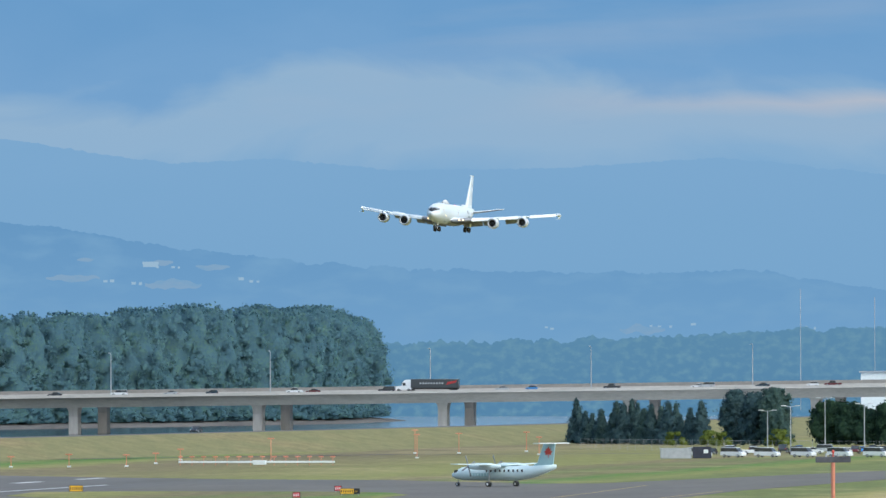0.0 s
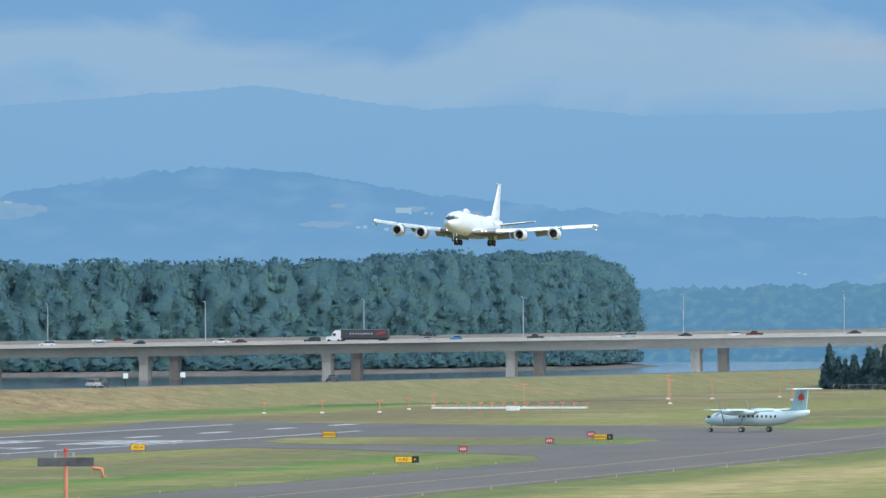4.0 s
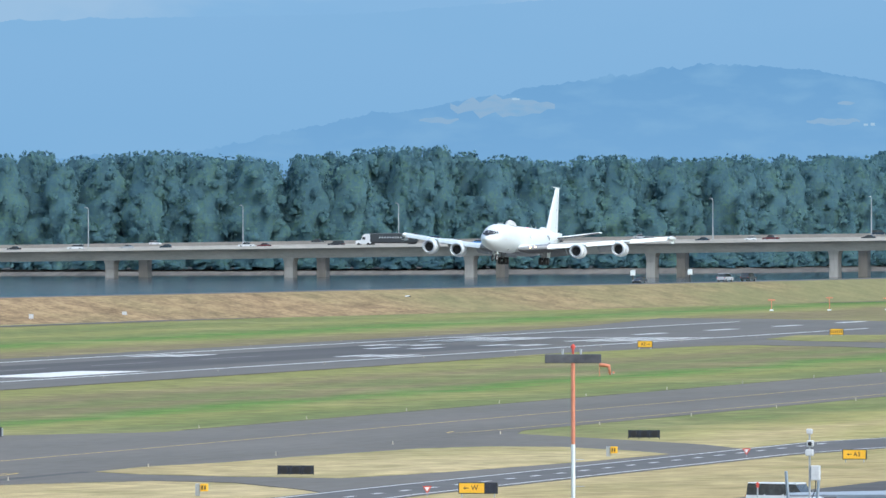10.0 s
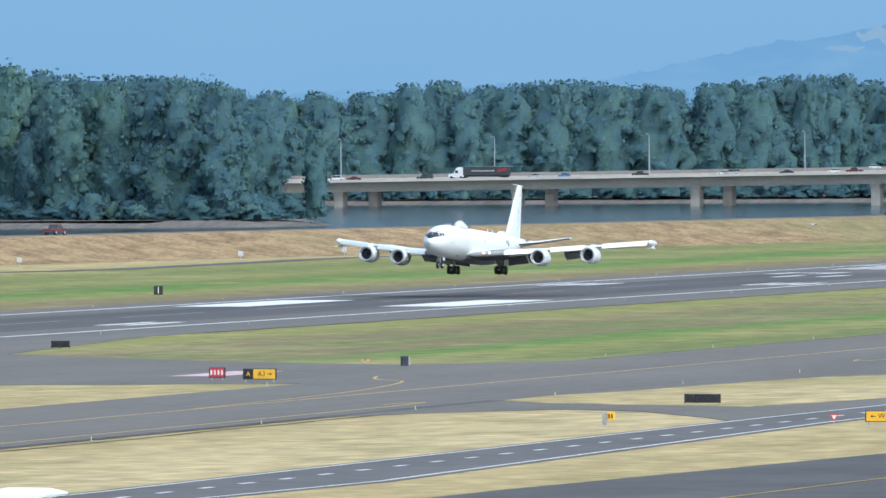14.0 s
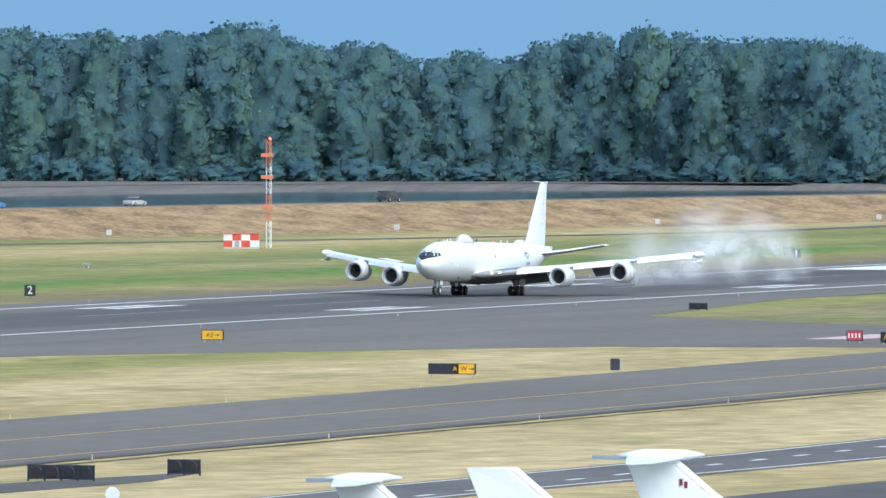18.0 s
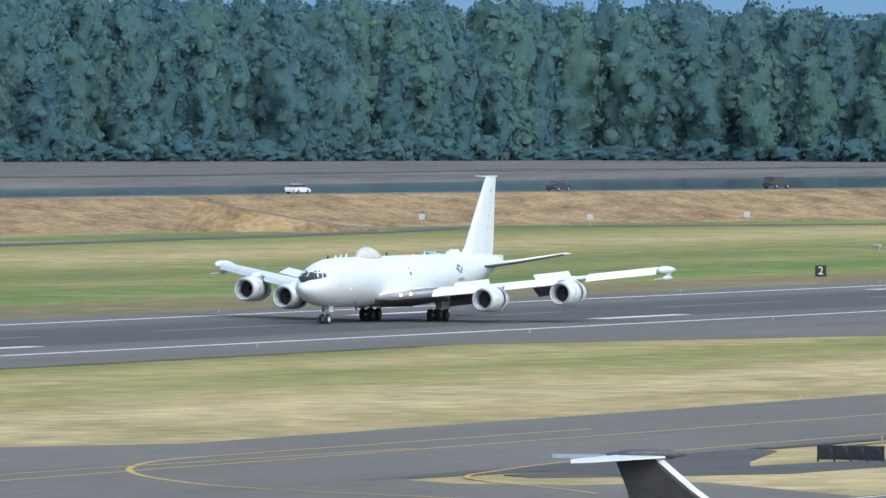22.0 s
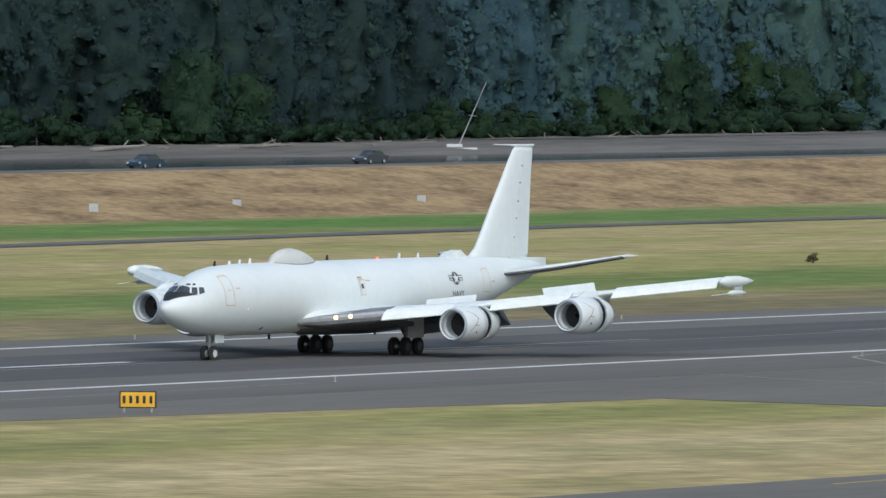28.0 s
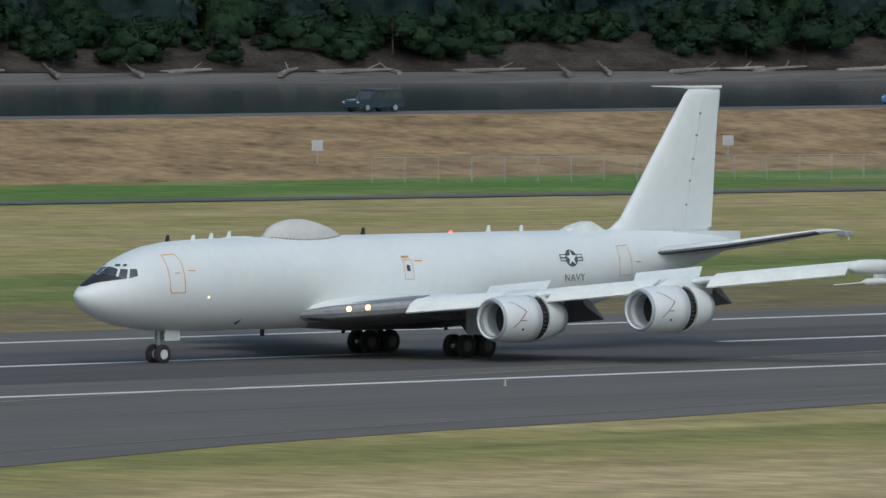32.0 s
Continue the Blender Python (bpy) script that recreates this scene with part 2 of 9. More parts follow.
    L(geo.outputs["Position"], mp2.inputs[0]), L(mp2.outputs[0], weeds.inputs[0]), L(mp2.outputs[0], dry.inputs[0])
    col = mix.outputs["Result"]
    for noise_out, lo, hi, most, tone in ((weeds.outputs[0], 0.49, 0.63, 0.5, (0.185, 0.178, 0.06)), (dry.outputs[0], 0.52, 0.66, 0.36, (0.44, 0.35, 0.175))):
        rg, mm = N.new("ShaderNodeMapRange"), N.new("ShaderNodeMix")
        rg.inputs[1].default_value, rg.inputs[2].default_value, rg.inputs[4].default_value = lo, hi, most
        mm.data_type = "RGBA"
        mm.inputs["B"].default_value = (*tone, 1)
        L(noise_out, rg.inputs[0]), L(rg.outputs[0], mm.inputs["Factor"]), L(col, mm.inputs["A"])
        col = mm.outputs["Result"]
    hs = N.new("ShaderNodeHueSaturation")
    v = math2("MULTIPLY_ADD", tuft.outputs[0], 0.8, 0.6)
    grain = N.new("ShaderNodeTexNoise")
    grain.inputs["Scale"].default_value, grain.inputs["Detail"].default_value, grain.inputs["Roughness"].default_value = 1.0, 5, 0.7
    mpg = N.new("ShaderNodeMapping")
    mpg.inputs["Scale"].default_value = (1.0, 0.35, 1.0)
    L(geo.outputs["Position"], mpg.inputs[0]), L(mpg.outputs[0], grain.inputs[0])
    v = math2("MULTIPLY", v, math2("MULTIPLY_ADD", grain.outputs[0], 1.5, 0.25))
    v = math2("MULTIPLY", v, math2("MULTIPLY_ADD", fine.outputs[0], 0.8, 0.6))
    hs.inputs["Saturation"].default_value = 1.0
    L(v, hs.inputs["Value"]), L(col, hs.inputs["Color"])
    L(hs.outputs[0], b.inputs["Base Color"])
    b.inputs["Roughness"].default_value, b.inputs["Specular IOR Level"].default_value = 0.95, 0.15
    return m


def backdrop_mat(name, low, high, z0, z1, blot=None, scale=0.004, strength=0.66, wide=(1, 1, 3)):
    """Distance seen through miles of air: the haze is painted in as a glowing colour, with soft blotches."""
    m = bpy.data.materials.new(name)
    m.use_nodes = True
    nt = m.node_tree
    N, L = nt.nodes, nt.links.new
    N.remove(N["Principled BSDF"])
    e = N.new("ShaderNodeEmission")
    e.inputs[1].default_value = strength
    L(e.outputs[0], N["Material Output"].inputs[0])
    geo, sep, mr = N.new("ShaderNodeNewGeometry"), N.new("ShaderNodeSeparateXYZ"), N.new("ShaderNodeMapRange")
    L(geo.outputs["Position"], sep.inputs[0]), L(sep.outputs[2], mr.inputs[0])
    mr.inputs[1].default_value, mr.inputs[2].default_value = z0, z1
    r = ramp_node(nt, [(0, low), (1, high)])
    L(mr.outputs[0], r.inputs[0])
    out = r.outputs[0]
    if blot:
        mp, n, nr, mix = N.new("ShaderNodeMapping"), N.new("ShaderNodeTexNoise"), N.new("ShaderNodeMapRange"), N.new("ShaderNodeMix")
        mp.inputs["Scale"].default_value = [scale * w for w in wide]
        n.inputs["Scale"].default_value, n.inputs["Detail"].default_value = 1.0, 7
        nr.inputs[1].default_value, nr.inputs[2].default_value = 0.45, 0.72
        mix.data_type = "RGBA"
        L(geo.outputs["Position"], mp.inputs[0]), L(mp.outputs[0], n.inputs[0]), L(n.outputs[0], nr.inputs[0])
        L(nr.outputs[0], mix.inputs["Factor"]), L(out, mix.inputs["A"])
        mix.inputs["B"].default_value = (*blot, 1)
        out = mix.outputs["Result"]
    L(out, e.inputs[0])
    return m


TURF = turf("mown_grass")
DYKE_GRASS = surface("dry_bank_grass", (0.15, 0.1, 0.055), (0.4, 0.285, 0.15), 0.24, 0.95, spec=0.1, fine=5, stretch=(0.55, 1.0, 1.6), wide=(0.36, 0.66))
green_east(DYKE_GRASS)
DIRT = surface("eroded_bank_soil", (0.026, 0.024, 0.021), (0.07, 0.06, 0.05), 0.2, 0.95, spec=0.1, fine=7, stretch=(1, 1, 2.5), wide=(0.4, 0.62))
ASPHALT = surface("runway_asphalt", (0.113, 0.105, 0.091), (0.167, 0.155, 0.135), 0.02, 0.9, spec=0.25, stretch=(0.25, 3, 1), fine=14)
RUBBER = surface("rubbered_asphalt", (0.068, 0.063, 0.0585), (0.116, 0.107, 0.098), 0.02, 0.85, spec=0.25, stretch=(0.15, 5, 1), fine=14)
TAXIWAY = surface("taxiway_asphalt", (0.135, 0.124, 0.106), (0.184, 0.169, 0.144), 0.03, 0.92, spec=0.15, fine=12, stretch=(0.5, 2, 1))
DARKPAVE = surface("sealed_shoulder_asphalt", (0.07, 0.066, 0.062), (0.116, 0.108, 0.1), 0.05, 0.9, spec=0.25)
ROAD = surface("road_asphalt", (0.112, 0.108, 0.103), (0.16, 0.154, 0.146), 0.06, 0.9, spec=0.08)
WHITE_LINE = surface("white_marking", (0.56, 0.55, 0.51), (0.8, 0.785, 0.735), 0.4, 0.8)
YELLOW_LINE = surface("yellow_marking", (0.42, 0.27, 0.06), (0.58, 0.40, 0.10), 0.4, 0.8)
PALE_YELLOW = surface("old_yellow_marking", (0.2, 0.175, 0.11), (0.36, 0.31, 0.2), 0.4, 0.8)
FADED_LINE = surface("worn_marking", (0.14, 0.135, 0.12), (0.26, 0.245, 0.21), 0.4, 0.8)
RED_MARK = surface("red_marking", (0.45, 0.10, 0.09), (0.6, 0.2, 0.18), 0.5, 0.8)
WATER = rippled("river_water")
SAND = surface("beach_sand", (0.1, 0.095, 0.088), (0.2, 0.185, 0.163), 0.03, 0.95, spec=0.1, stretch=(0.4, 3, 1), fine=9)
CONCRETE = surface("bridge_concrete", (0.425, 0.4, 0.356), (0.575, 0.537, 0.481), 0.08, 0.85, stretch=(1, 1, 4))
PIERCON = surface("pier_concrete", (0.338, 0.312, 0.275), (0.475, 0.444, 0.394), 0.15, 0.85, stretch=(1, 1, 0.3))
BARK = surface("bark", (0.055, 0.05, 0.042), (0.15, 0.14, 0.12), 0.5, 0.95, stretch=(1, 1, 0.2), spec=0.1)
LOGWOOD = surface("driftwood", (0.14, 0.125, 0.11), (0.28, 0.255, 0.225), 0.6, 0.9, spec=0.1, rand=0.2)
# blue air haze is mixed into the next three leaf colours, more with distance
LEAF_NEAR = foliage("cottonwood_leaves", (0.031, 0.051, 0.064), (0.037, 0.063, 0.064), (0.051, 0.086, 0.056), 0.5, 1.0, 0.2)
LEAF_MID = foliage("hazed_leaves_upstream", (0.062, 0.114, 0.148), (0.073, 0.132, 0.148), (0.094, 0.162, 0.13), 0.5, 1.0, 0.2)
LEAF_FAR = foliage("hazed_leaves_beyond_the_river", (0.094, 0.184, 0.236), (0.114, 0.212, 0.236), (0.148, 0.256, 0.196), 0.5, 0.8, 0.2)
LEAF_BUSH = foliage("bank_bush_leaves", (0.015, 0.032, 0.02), (0.028, 0.055, 0.027), (0.052, 0.088, 0.035), 0.4, 1.6, 0.2)
LEAF_CONIFER = foliage("conifer_needles", (0.032, 0.06, 0.066), (0.05, 0.088, 0.088), (0.075, 0.118, 0.098), 0.3, 1.8, 0.2)
AIRFRAME = surface("white_airframe_paint", (0.675, 0.715, 0.705), (0.735, 0.77, 0.755), 0.35, 0.36, spec=0.5, fine=5)
NACELLE = surface("white_nacelle_paint", (0.64, 0.68, 0.68), (0.715, 0.745, 0.735), 0.8, 0.36)
DUCT = surface("grey_intake_paint", (0.3, 0.33, 0.36), (0.42, 0.45, 0.48), 0.8, 0.5)
DARKHUB = surface("dark_hub", (0.05, 0.045, 0.04), (0.12, 0.11, 0.1), 3, 0.6)
PALEINK = surface("faded_grey_lettering", (0.2, 0.215, 0.22), (0.28, 0.295, 0.3), 2, 0.6)
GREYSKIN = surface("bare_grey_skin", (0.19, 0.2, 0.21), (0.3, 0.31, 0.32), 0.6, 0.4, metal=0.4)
# dark grey for painted shade under the wing root, and for dark parts
SHADETRIM = surface("dark_shade_and_trim", (0.05, 0.05, 0.055), (0.12, 0.12, 0.125), 0.5, 0.55)
TYRE = surface("tyre_rubber", (0.018, 0.018, 0.019), (0.04, 0.04, 0.04), 3, 0.85)
STEEL = surface("gear_steel", (0.3, 0.31, 0.32), (0.45, 0.46, 0.47), 2, 0.4, metal=0.7)
HUB = surface("hub_paint", (0.55, 0.55, 0.54), (0.7, 0.7, 0.68), 3, 0.5)
BLACK = surface("matt_black", (0.012, 0.012, 0.013), (0.03, 0.03, 0.032), 1, 0.6)
GLASS = surface("dark_glass", (0.035, 0.04, 0.042), (0.08, 0.088, 0.09), 0.5, 0.06, spec=0.8)
ORANGE = surface("orange_stencil", (0.55, 0.25, 0.06), (0.7, 0.36, 0.12), 2, 0.6)
REDPAINT = surface("red_paint", (0.5, 0.05, 0.035), (0.65, 0.1, 0.06), 2, 0.55)
REDORANGE = surface("aviation_orange", (0.6, 0.2, 0.11), (0.72, 0.28, 0.16), 1, 0.6)
GREYINK = surface("grey_lettering", (0.06, 0.07, 0.08), (0.1, 0.11, 0.12), 2, 0.6)
WHITEPAINT = surface("white_paint", (0.66, 0.70, 0.67), (0.78, 0.81, 0.78), 1.5, 0.55)
SIGNYELLOW = surface("sign_yellow", (0.78, 0.42, 0.02), (0.86, 0.5, 0.04), 1.5, 0.5)
GALV = surface("galvanised_steel", (0.36, 0.38, 0.39), (0.5, 0.51, 0.52), 1.5, 0.45, metal=0.5)
LANDING_GLOW = glowing("landing_light", (1.0, 0.6, 0.24), 4.5)
RED_GLOW = glowing("red_beacon", (1.0, 0.12, 0.08), 3.0)


# ---- mesh helpers ----
def mesh_of(name, verts, faces, material, smooth=False):
    me = bpy.data.meshes.new(name)
    me.from_pydata(verts, [], faces)
    for m in (material if isinstance(material, (list, tuple)) else [material]):
        me.materials.append(m)
    if smooth:
        me.polygons.foreach_set("use_smooth", [True] * len(me.polygons))
    me.update()
    return me


def part(name, bm, material, parent=None, label="", smooth=False):
    """Links a bmesh as one mesh object under a thing or a part."""
    me = bpy.data.meshes.new(name)
    bmesh.ops.recalc_face_normals(bm, faces=bm.faces)
    bm.to_mesh(me)
    bm.free()
    me.materials.append(material)
    if smooth:
        me.polygons.foreach_set("use_smooth", [True] * len(me.polygons))
    ob = new(name, me)
    ob.parent = parent
    if label:
        tagged(ob, label)
    return ob


def thing(name, label, category, m=None, group="", kind=""):
    ob = new(name)
    ob.empty_display_size = 0.5
    if m is not None:
        ob.matrix_world = m
    return tagged(ob, label, category, group, kind)


def setting(name, verts, faces, material, label="", category="", smooth=False):
    return tagged(new(name, mesh_of(name, verts, faces, material, smooth)), label, category, kind="structure")


def box(bm, x0, y0, z0, x1, y1, z1, bevel=0.0, m=None):
    r = bmesh.ops.create_cube(bm, size=1)
    vs = r["verts"]
    for v in vs:
        v.co = Vector(((x0 + x1) / 2 + v.co.x * (x1 - x0), (y0 + y1) / 2 + v.co.y * (y1 - y0), (z0 + z1) / 2 + v.co.z * (z1 - z0)))
    if bevel:
        es = list({e for v in vs for e in v.link_edges})
        rb = bmesh.ops.bevel(bm, geom=es, offset=bevel, segments=1, affect="EDGES")
        vs = list({v for f in rb["faces"] for v in f.verts} | {v for v in vs if v.is_valid})
    if m is not None:
        bmesh.ops.transform(bm, matrix=m, verts=[v for v in vs if v.is_valid])
    return bm


def rod(bm, p, q, r0, r1=None, n=8, caps=True):
    """A tapered rod from p to q."""
    p, q = Vector(p), Vector(q)
    r1 = r0 if r1 is None else r1
    ax = (q - p).normalized()
    a = ax.orthogonal().normalized()
    c = ax.cross(a)
    rings = []
    for o, r in ((p, r0), (q, r1)):
        rings.append([bm.verts.new(o + (a * math.cos(k * 2 * math.pi / n) + c * math.sin(k * 2 * math.pi / n)) * r) for k in range(n)])
    for k in range(n):
        bm.faces.new((rings[0][k], rings[0][(k + 1) % n], rings[1][(k + 1) % n], rings[1][k]))
    if caps:
        bm.faces.new(rings[0]), bm.faces.new(rings[1])
    return bm


def loft(bm, rings, closed=True, caps=True):
    """Joins rings of points (each the same count) into a skin."""
    vs = [[bm.verts.new(p) for p in r] for r in rings]
    n = len(vs[0])
    for a, b in zip(vs, vs[1:]):
        for k in range(n if closed else n - 1):
            bm.faces.new((a[k], a[(k + 1) % n], b[(k + 1) % n], b[k]))
    if caps:
        bm.faces.new(vs[0]), bm.faces.new(vs[-1])
    return bm


def lathe(bm, prof, center, axis="X", n=20, caps=True):
    """Turns a profile of (along, radius) round an axis through center."""
    cx, cy, cz = center
    rings = []
    for s, r in prof:
        ring = []
        for k in range(n):
            a = 2 * math.pi * k / n
            u, v = r * math.cos(a), r * math.sin(a)
            ring.append({"X": (cx + s, cy + u, cz + v), "Y": (cx + u, cy + s, cz + v), "Z": (cx + u, cy + v, cz + s)}[axis])
        rings.append(ring)
    return loft(bm, rings, True, caps)


def sheet(name, pts, z, material, label="", category="", thick=0.25):
    """A paved area with its own thickness, from its outline."""
    n = len(pts)
    verts = [(x, y, z) for x, y in pts] + [(x, y, z - thick) for x, y in pts]
    faces = [tuple(range(n))] + [(i + n, (i + 1) % n + n, (i + 1) % n, i) for i in range(n)]
    if sum(pts[i - 1][0] * pts[i][1] - pts[i][0] * pts[i - 1][1] for i in range(n)) < 0:
        faces = [f[::-1] for f in faces]
    return setting(name, verts, faces, material, label, category)


def bars(name, rects, z, material, label, category="marking"):
    """Painted marks on the pavement: rectangles x0, y0, x1, y1, in one film of paint."""
    v, f = [], []
    for x0, y0, x1, y1 in rects:
        i = len(v)
        v += [(x0, y0, z), (x1, y0, z), (x1, y1, z), (x0, y1, z)]
        f.append((i, i + 1, i + 2, i + 3))
    return setting(name, v, f, material, label, category)


def rounded(line):
    """The line with its corners cut twice."""
    for _ in range(2):
        cut = [line[0]]
        for (ax, ay), (bx, by) in zip(line, line[1:]):
            cut += [(ax * 0.75 + bx * 0.25, ay * 0.75 + by * 0.25), (ax * 0.25 + bx * 0.75, ay * 0.25 + by * 0.75)]
        line = cut + [line[-1]]
    return line


def ribbon(name, line, width, z, material, label, category="marking", closed=False):
    """A painted or paved band along a line."""
    p = [Vector((*q, 0)) for q in line]
    v, f = [], []
    for i, q in enumerate(p):
        d = (p[min(i + 1, len(p) - 1)] - p[max(i - 1, 0)]).normalized()
        s = Vector((-d.y, d.x, 0)) * width / 2
        v += [(q + s).to_tuple()[:2] + (z,), (q - s).to_tuple()[:2] + (z,)]
        if i:
            k = 2 * i
            f.append((k - 2, k - 1, k + 1, k))
    return setting(name, v, f, material, label, category)


def along(line, step, jitter=0.0):
    """Points each step metres along a line, with the direction there."""
    out, left = [], 0.0
    for (x0, y0), (x1, y1) in zip(line, line[1:]):
        d = math.hypot(x1 - x0, y1 - y0)
        s = left
        while s < d:
            out.append((x0 + (x1 - x0) * s / d + random.uniform(-jitter, jitter), y0 + (y1 - y0) * s / d + random.uniform(-jitter, jitter), (x1 - x0) / d, (y1 - y0) / d))
            s += step
        left = s - d
    return out


def arc(cx, cy, r, a0, a1, n=14):
    return [(cx + r * math.cos(radians(a0 + (a1 - a0) * k / n)), cy + r * math.sin(radians(a0 + (a1 - a0) * k / n))) for k in range(n + 1)]


# ---- ground, pavements ----
CREST = [(-1500, 668), (300, 668), (900, 666), (1400, 672), (1560, 662), (1700, 632), (1830, 606), (2000, 575), (2200, 540), (2500, 494), (2900, 446), (3400, 400), (4800, 300)]
ground = setting("ground", [(-4800, -4800, 0), (4800, -4800, 0), (4800, 276, 0)] + [(x, y - 20, 0) for x, y in CREST[::-1][1:]] + [(-4800, 648, 0)],
                 [tuple(range(3 + len(CREST)))], TURF, "flat airfield grass, mown in dry and green bands", "ground")


def swept(name, line, profile, material, label, category):
    """A bank or a deck: a profile of (offset to the left, height) carried along a line."""
    p = [Vector((*q, 0)) for q in line]
    v, f, n = [], [], len(profile)
    for i, q in enumerate(p):
        d = (p[min(i + 1, len(p) - 1)] - p[max(i - 1, 0)]).normalized()
        s = Vector((-d.y, d.x, 0))
        v += [(q.x + s.x * o, q.y + s.y * o, h) for o, h in profile]
        if i:
            f += [((i - 1) * n + k, i * n + k, i * n + k + 1, (i - 1) * n + k + 1) for k in range(n - 1)]
    return setting(name, v, f, material, label, category)


def finer(line, step):
    return [(x, y) for x, y, _, _ in along(line, step)]


swept("dyke", finer(CREST, 40), [(-26, -0.3), (-21, 0.35), (-12, 2.2), (-2, 4.3), (0, 4.4), (9, 4.4), (20, 0.5), (30, -3.6)], DYKE_GRASS,
      "long dyke with dry brown grass along the river", "bank")
swept("road_marine", finer(CREST, 40), [(0.8, 4.38), (1.0, 4.46), (8.2, 4.46), (8.4, 4.38)], ROAD, "two-lane asphalt road on top of the dyke", "road")
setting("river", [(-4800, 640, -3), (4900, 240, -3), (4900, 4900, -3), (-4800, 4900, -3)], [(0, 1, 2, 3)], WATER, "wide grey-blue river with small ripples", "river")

sheet("runway", [(-1500, 357.5), (1560, 357.5), (1640, 360), (1975, 360), (1978, 335), (2045, 334), (2062, 366), (2092, 394), (2130, 424), (2142, 445), (2000, 430), (1900, 427), (-1500, 426)], 0.06, ASPHALT,
      "long grey asphalt runway with white markings", "runway")
ribbon("runway_rubber", [(-1500, 395), (1750, 395)], 26, 0.064, RUBBER, "dark tyre-rubber track along the runway's middle", "runway surface")
sheet("runway_widening", [(120, 270), (250, 309), (311, 328), (332, 335.4), (348, 339), (363, 341), (382, 345), (425, 351.4), (468, 356.2), (468, 359), (120, 359)], 0.052, ASPHALT, "grey asphalt widening of the runway", "runway")
sheet("taxiway_parallel", [(-900, 243), (540, 243), (1640, 243), (1889, 250), (2400, 236), (2400, 240), (1972, 291), (1978, 335), (1880, 300), (1840, 294), (1720, 296), (1668, 290), (1640, 284), (1600, 276.5), (-900, 275)], 0.06, TAXIWAY,
      "grey asphalt taxiway that runs beside the runway", "taxiway")
sheet("taxiway_entry", [(1940, 300), (1972, 292), (2045, 334), (2062, 366), (1975, 372)], 0.055, TAXIWAY, "grey asphalt runway entry", "taxiway")
sheet("taxiway_connector", [(1640, 361), (1722, 355.6), (1742, 354.4), (1749, 348.6), (1730, 330.6), (1698, 313.2), (1679, 300.4), (1661, 288.7), (1668, 270), (1990, 270), (1990, 361)], 0.05, TAXIWAY, "grey asphalt runway exit", "taxiway")
sheet("grass_island", [(1820, 361), (1872, 366), (1880, 346), (1873, 316), (1858, 304), (1828, 296.4), (1792, 295), (1771, 318.6), (1784, 337.4), (1798, 351)], 0.09, TURF, "mown grass island beside the runway", "grass")
sheet("grass_island", [(929, 241.4), (947, 241.5), (962, 238.8), (986, 237.5), (1019, 234.2), (1028, 230), (1027, 222.8), (1013, 213.6), (1000, 207.2), (971, 208.5), (940, 211.3), (926, 213), (910.7, 216), (915, 226.6), (921.7, 236)], 0.09, TURF, "dry grass island between the taxiways", "grass")
sheet("taxiway_fillet", [(905, 257), (929, 241.2), (921.7, 236), (913.3, 226.1), (908.8, 215.6), (885.2, 213.2), (896.8, 222.1), (901.5, 229.4), (889.3, 237), (875.7, 242.7), (860, 250)], 0.052, TAXIWAY, "grey asphalt link to the apron", "taxiway")
sheet("taxiway_exit_east", [(880, 360), (935, 340), (985, 306), (992, 276), (960, 262), (1100, 262), (1090, 276), (1072, 288), (1085, 310), (1122, 344), (1180, 352), (1240, 360)], 0.05, TAXIWAY,
      "angled grey asphalt runway exit", "taxiway")
sheet("taxiway_exit_west", [(420, 360), (500, 348), (553, 338), (549, 317), (533, 300), (524, 283), (500, 268), (660, 268), (640, 277), (604, 297), (606, 320), (622, 351), (660, 354), (720, 360)], 0.05, TAXIWAY,
      "angled grey asphalt runway exit", "taxiway")
sheet("apron_road_link", [(870, 250), (928, 241), (905, 226), (876, 211), (850, 200), (1010, 200), (1040, 212), (1086, 240), (1140, 250)], 0.05, TAXIWAY, "grey asphalt link to the apron", "taxiway")
sheet("apron_link_west", [(-900, 246), (600, 244), (591, 241), (587, 236), (588, 230), (596, 225), (575, 205), (520, 190), (480, 160), (-900, 160)], 0.05, TAXIWAY, "broad grey asphalt taxiway junction", "taxiway")
sheet("shoulder_west", [(586, 245), (653, 244), (648, 240), (630, 235), (622, 232), (650, 227), (634, 224.5), (612, 226), (603, 232), (598, 236), (601, 239), (612, 239), (590, 242)], 0.055, DARKPAVE, "dark sealed shoulder round a sign", "shoulder")
ribbon("taxi_shoulder", [(652, 242.3), (930, 242.3)], 1.6, 0.055, DARKPAVE, "dark sealed taxiway shoulder", "shoulder")
sheet("service_road", [(500, 211), (628, 209.5), (690, 207), (875, 207), (1047, 204.7), (1100, 197), (1140, 182), (1110, 174), (1075, 187), (1001, 195.7), (862, 197.5), (716, 193.5), (627, 199), (500, 203)], 0.07, ROAD, "grey service road with dashed white line", "road")
sheet("apron", [(-400, -20), (1500, -20), (1500, 150), (1000, 168), (810, 173), (700, 182), (600, 186), (470, 160), (-400, 130)], 0.04, DARKPAVE, "dark asphalt parking apron", "apron")
ribbon("perimeter_road", [(-900, 606), (560, 607), (760, 586), (840, 588), (960, 598), (1230, 603), (1490, 615), (1560, 626), (1610, 600), (1700, 566), (1806, 536), (1955, 540), (2057, 533), (2230, 523), (2420, 500), (2567, 420), (2600, 330)], 6.5, 0.07, ROAD,
       "narrow asphalt perimeter road", "road")
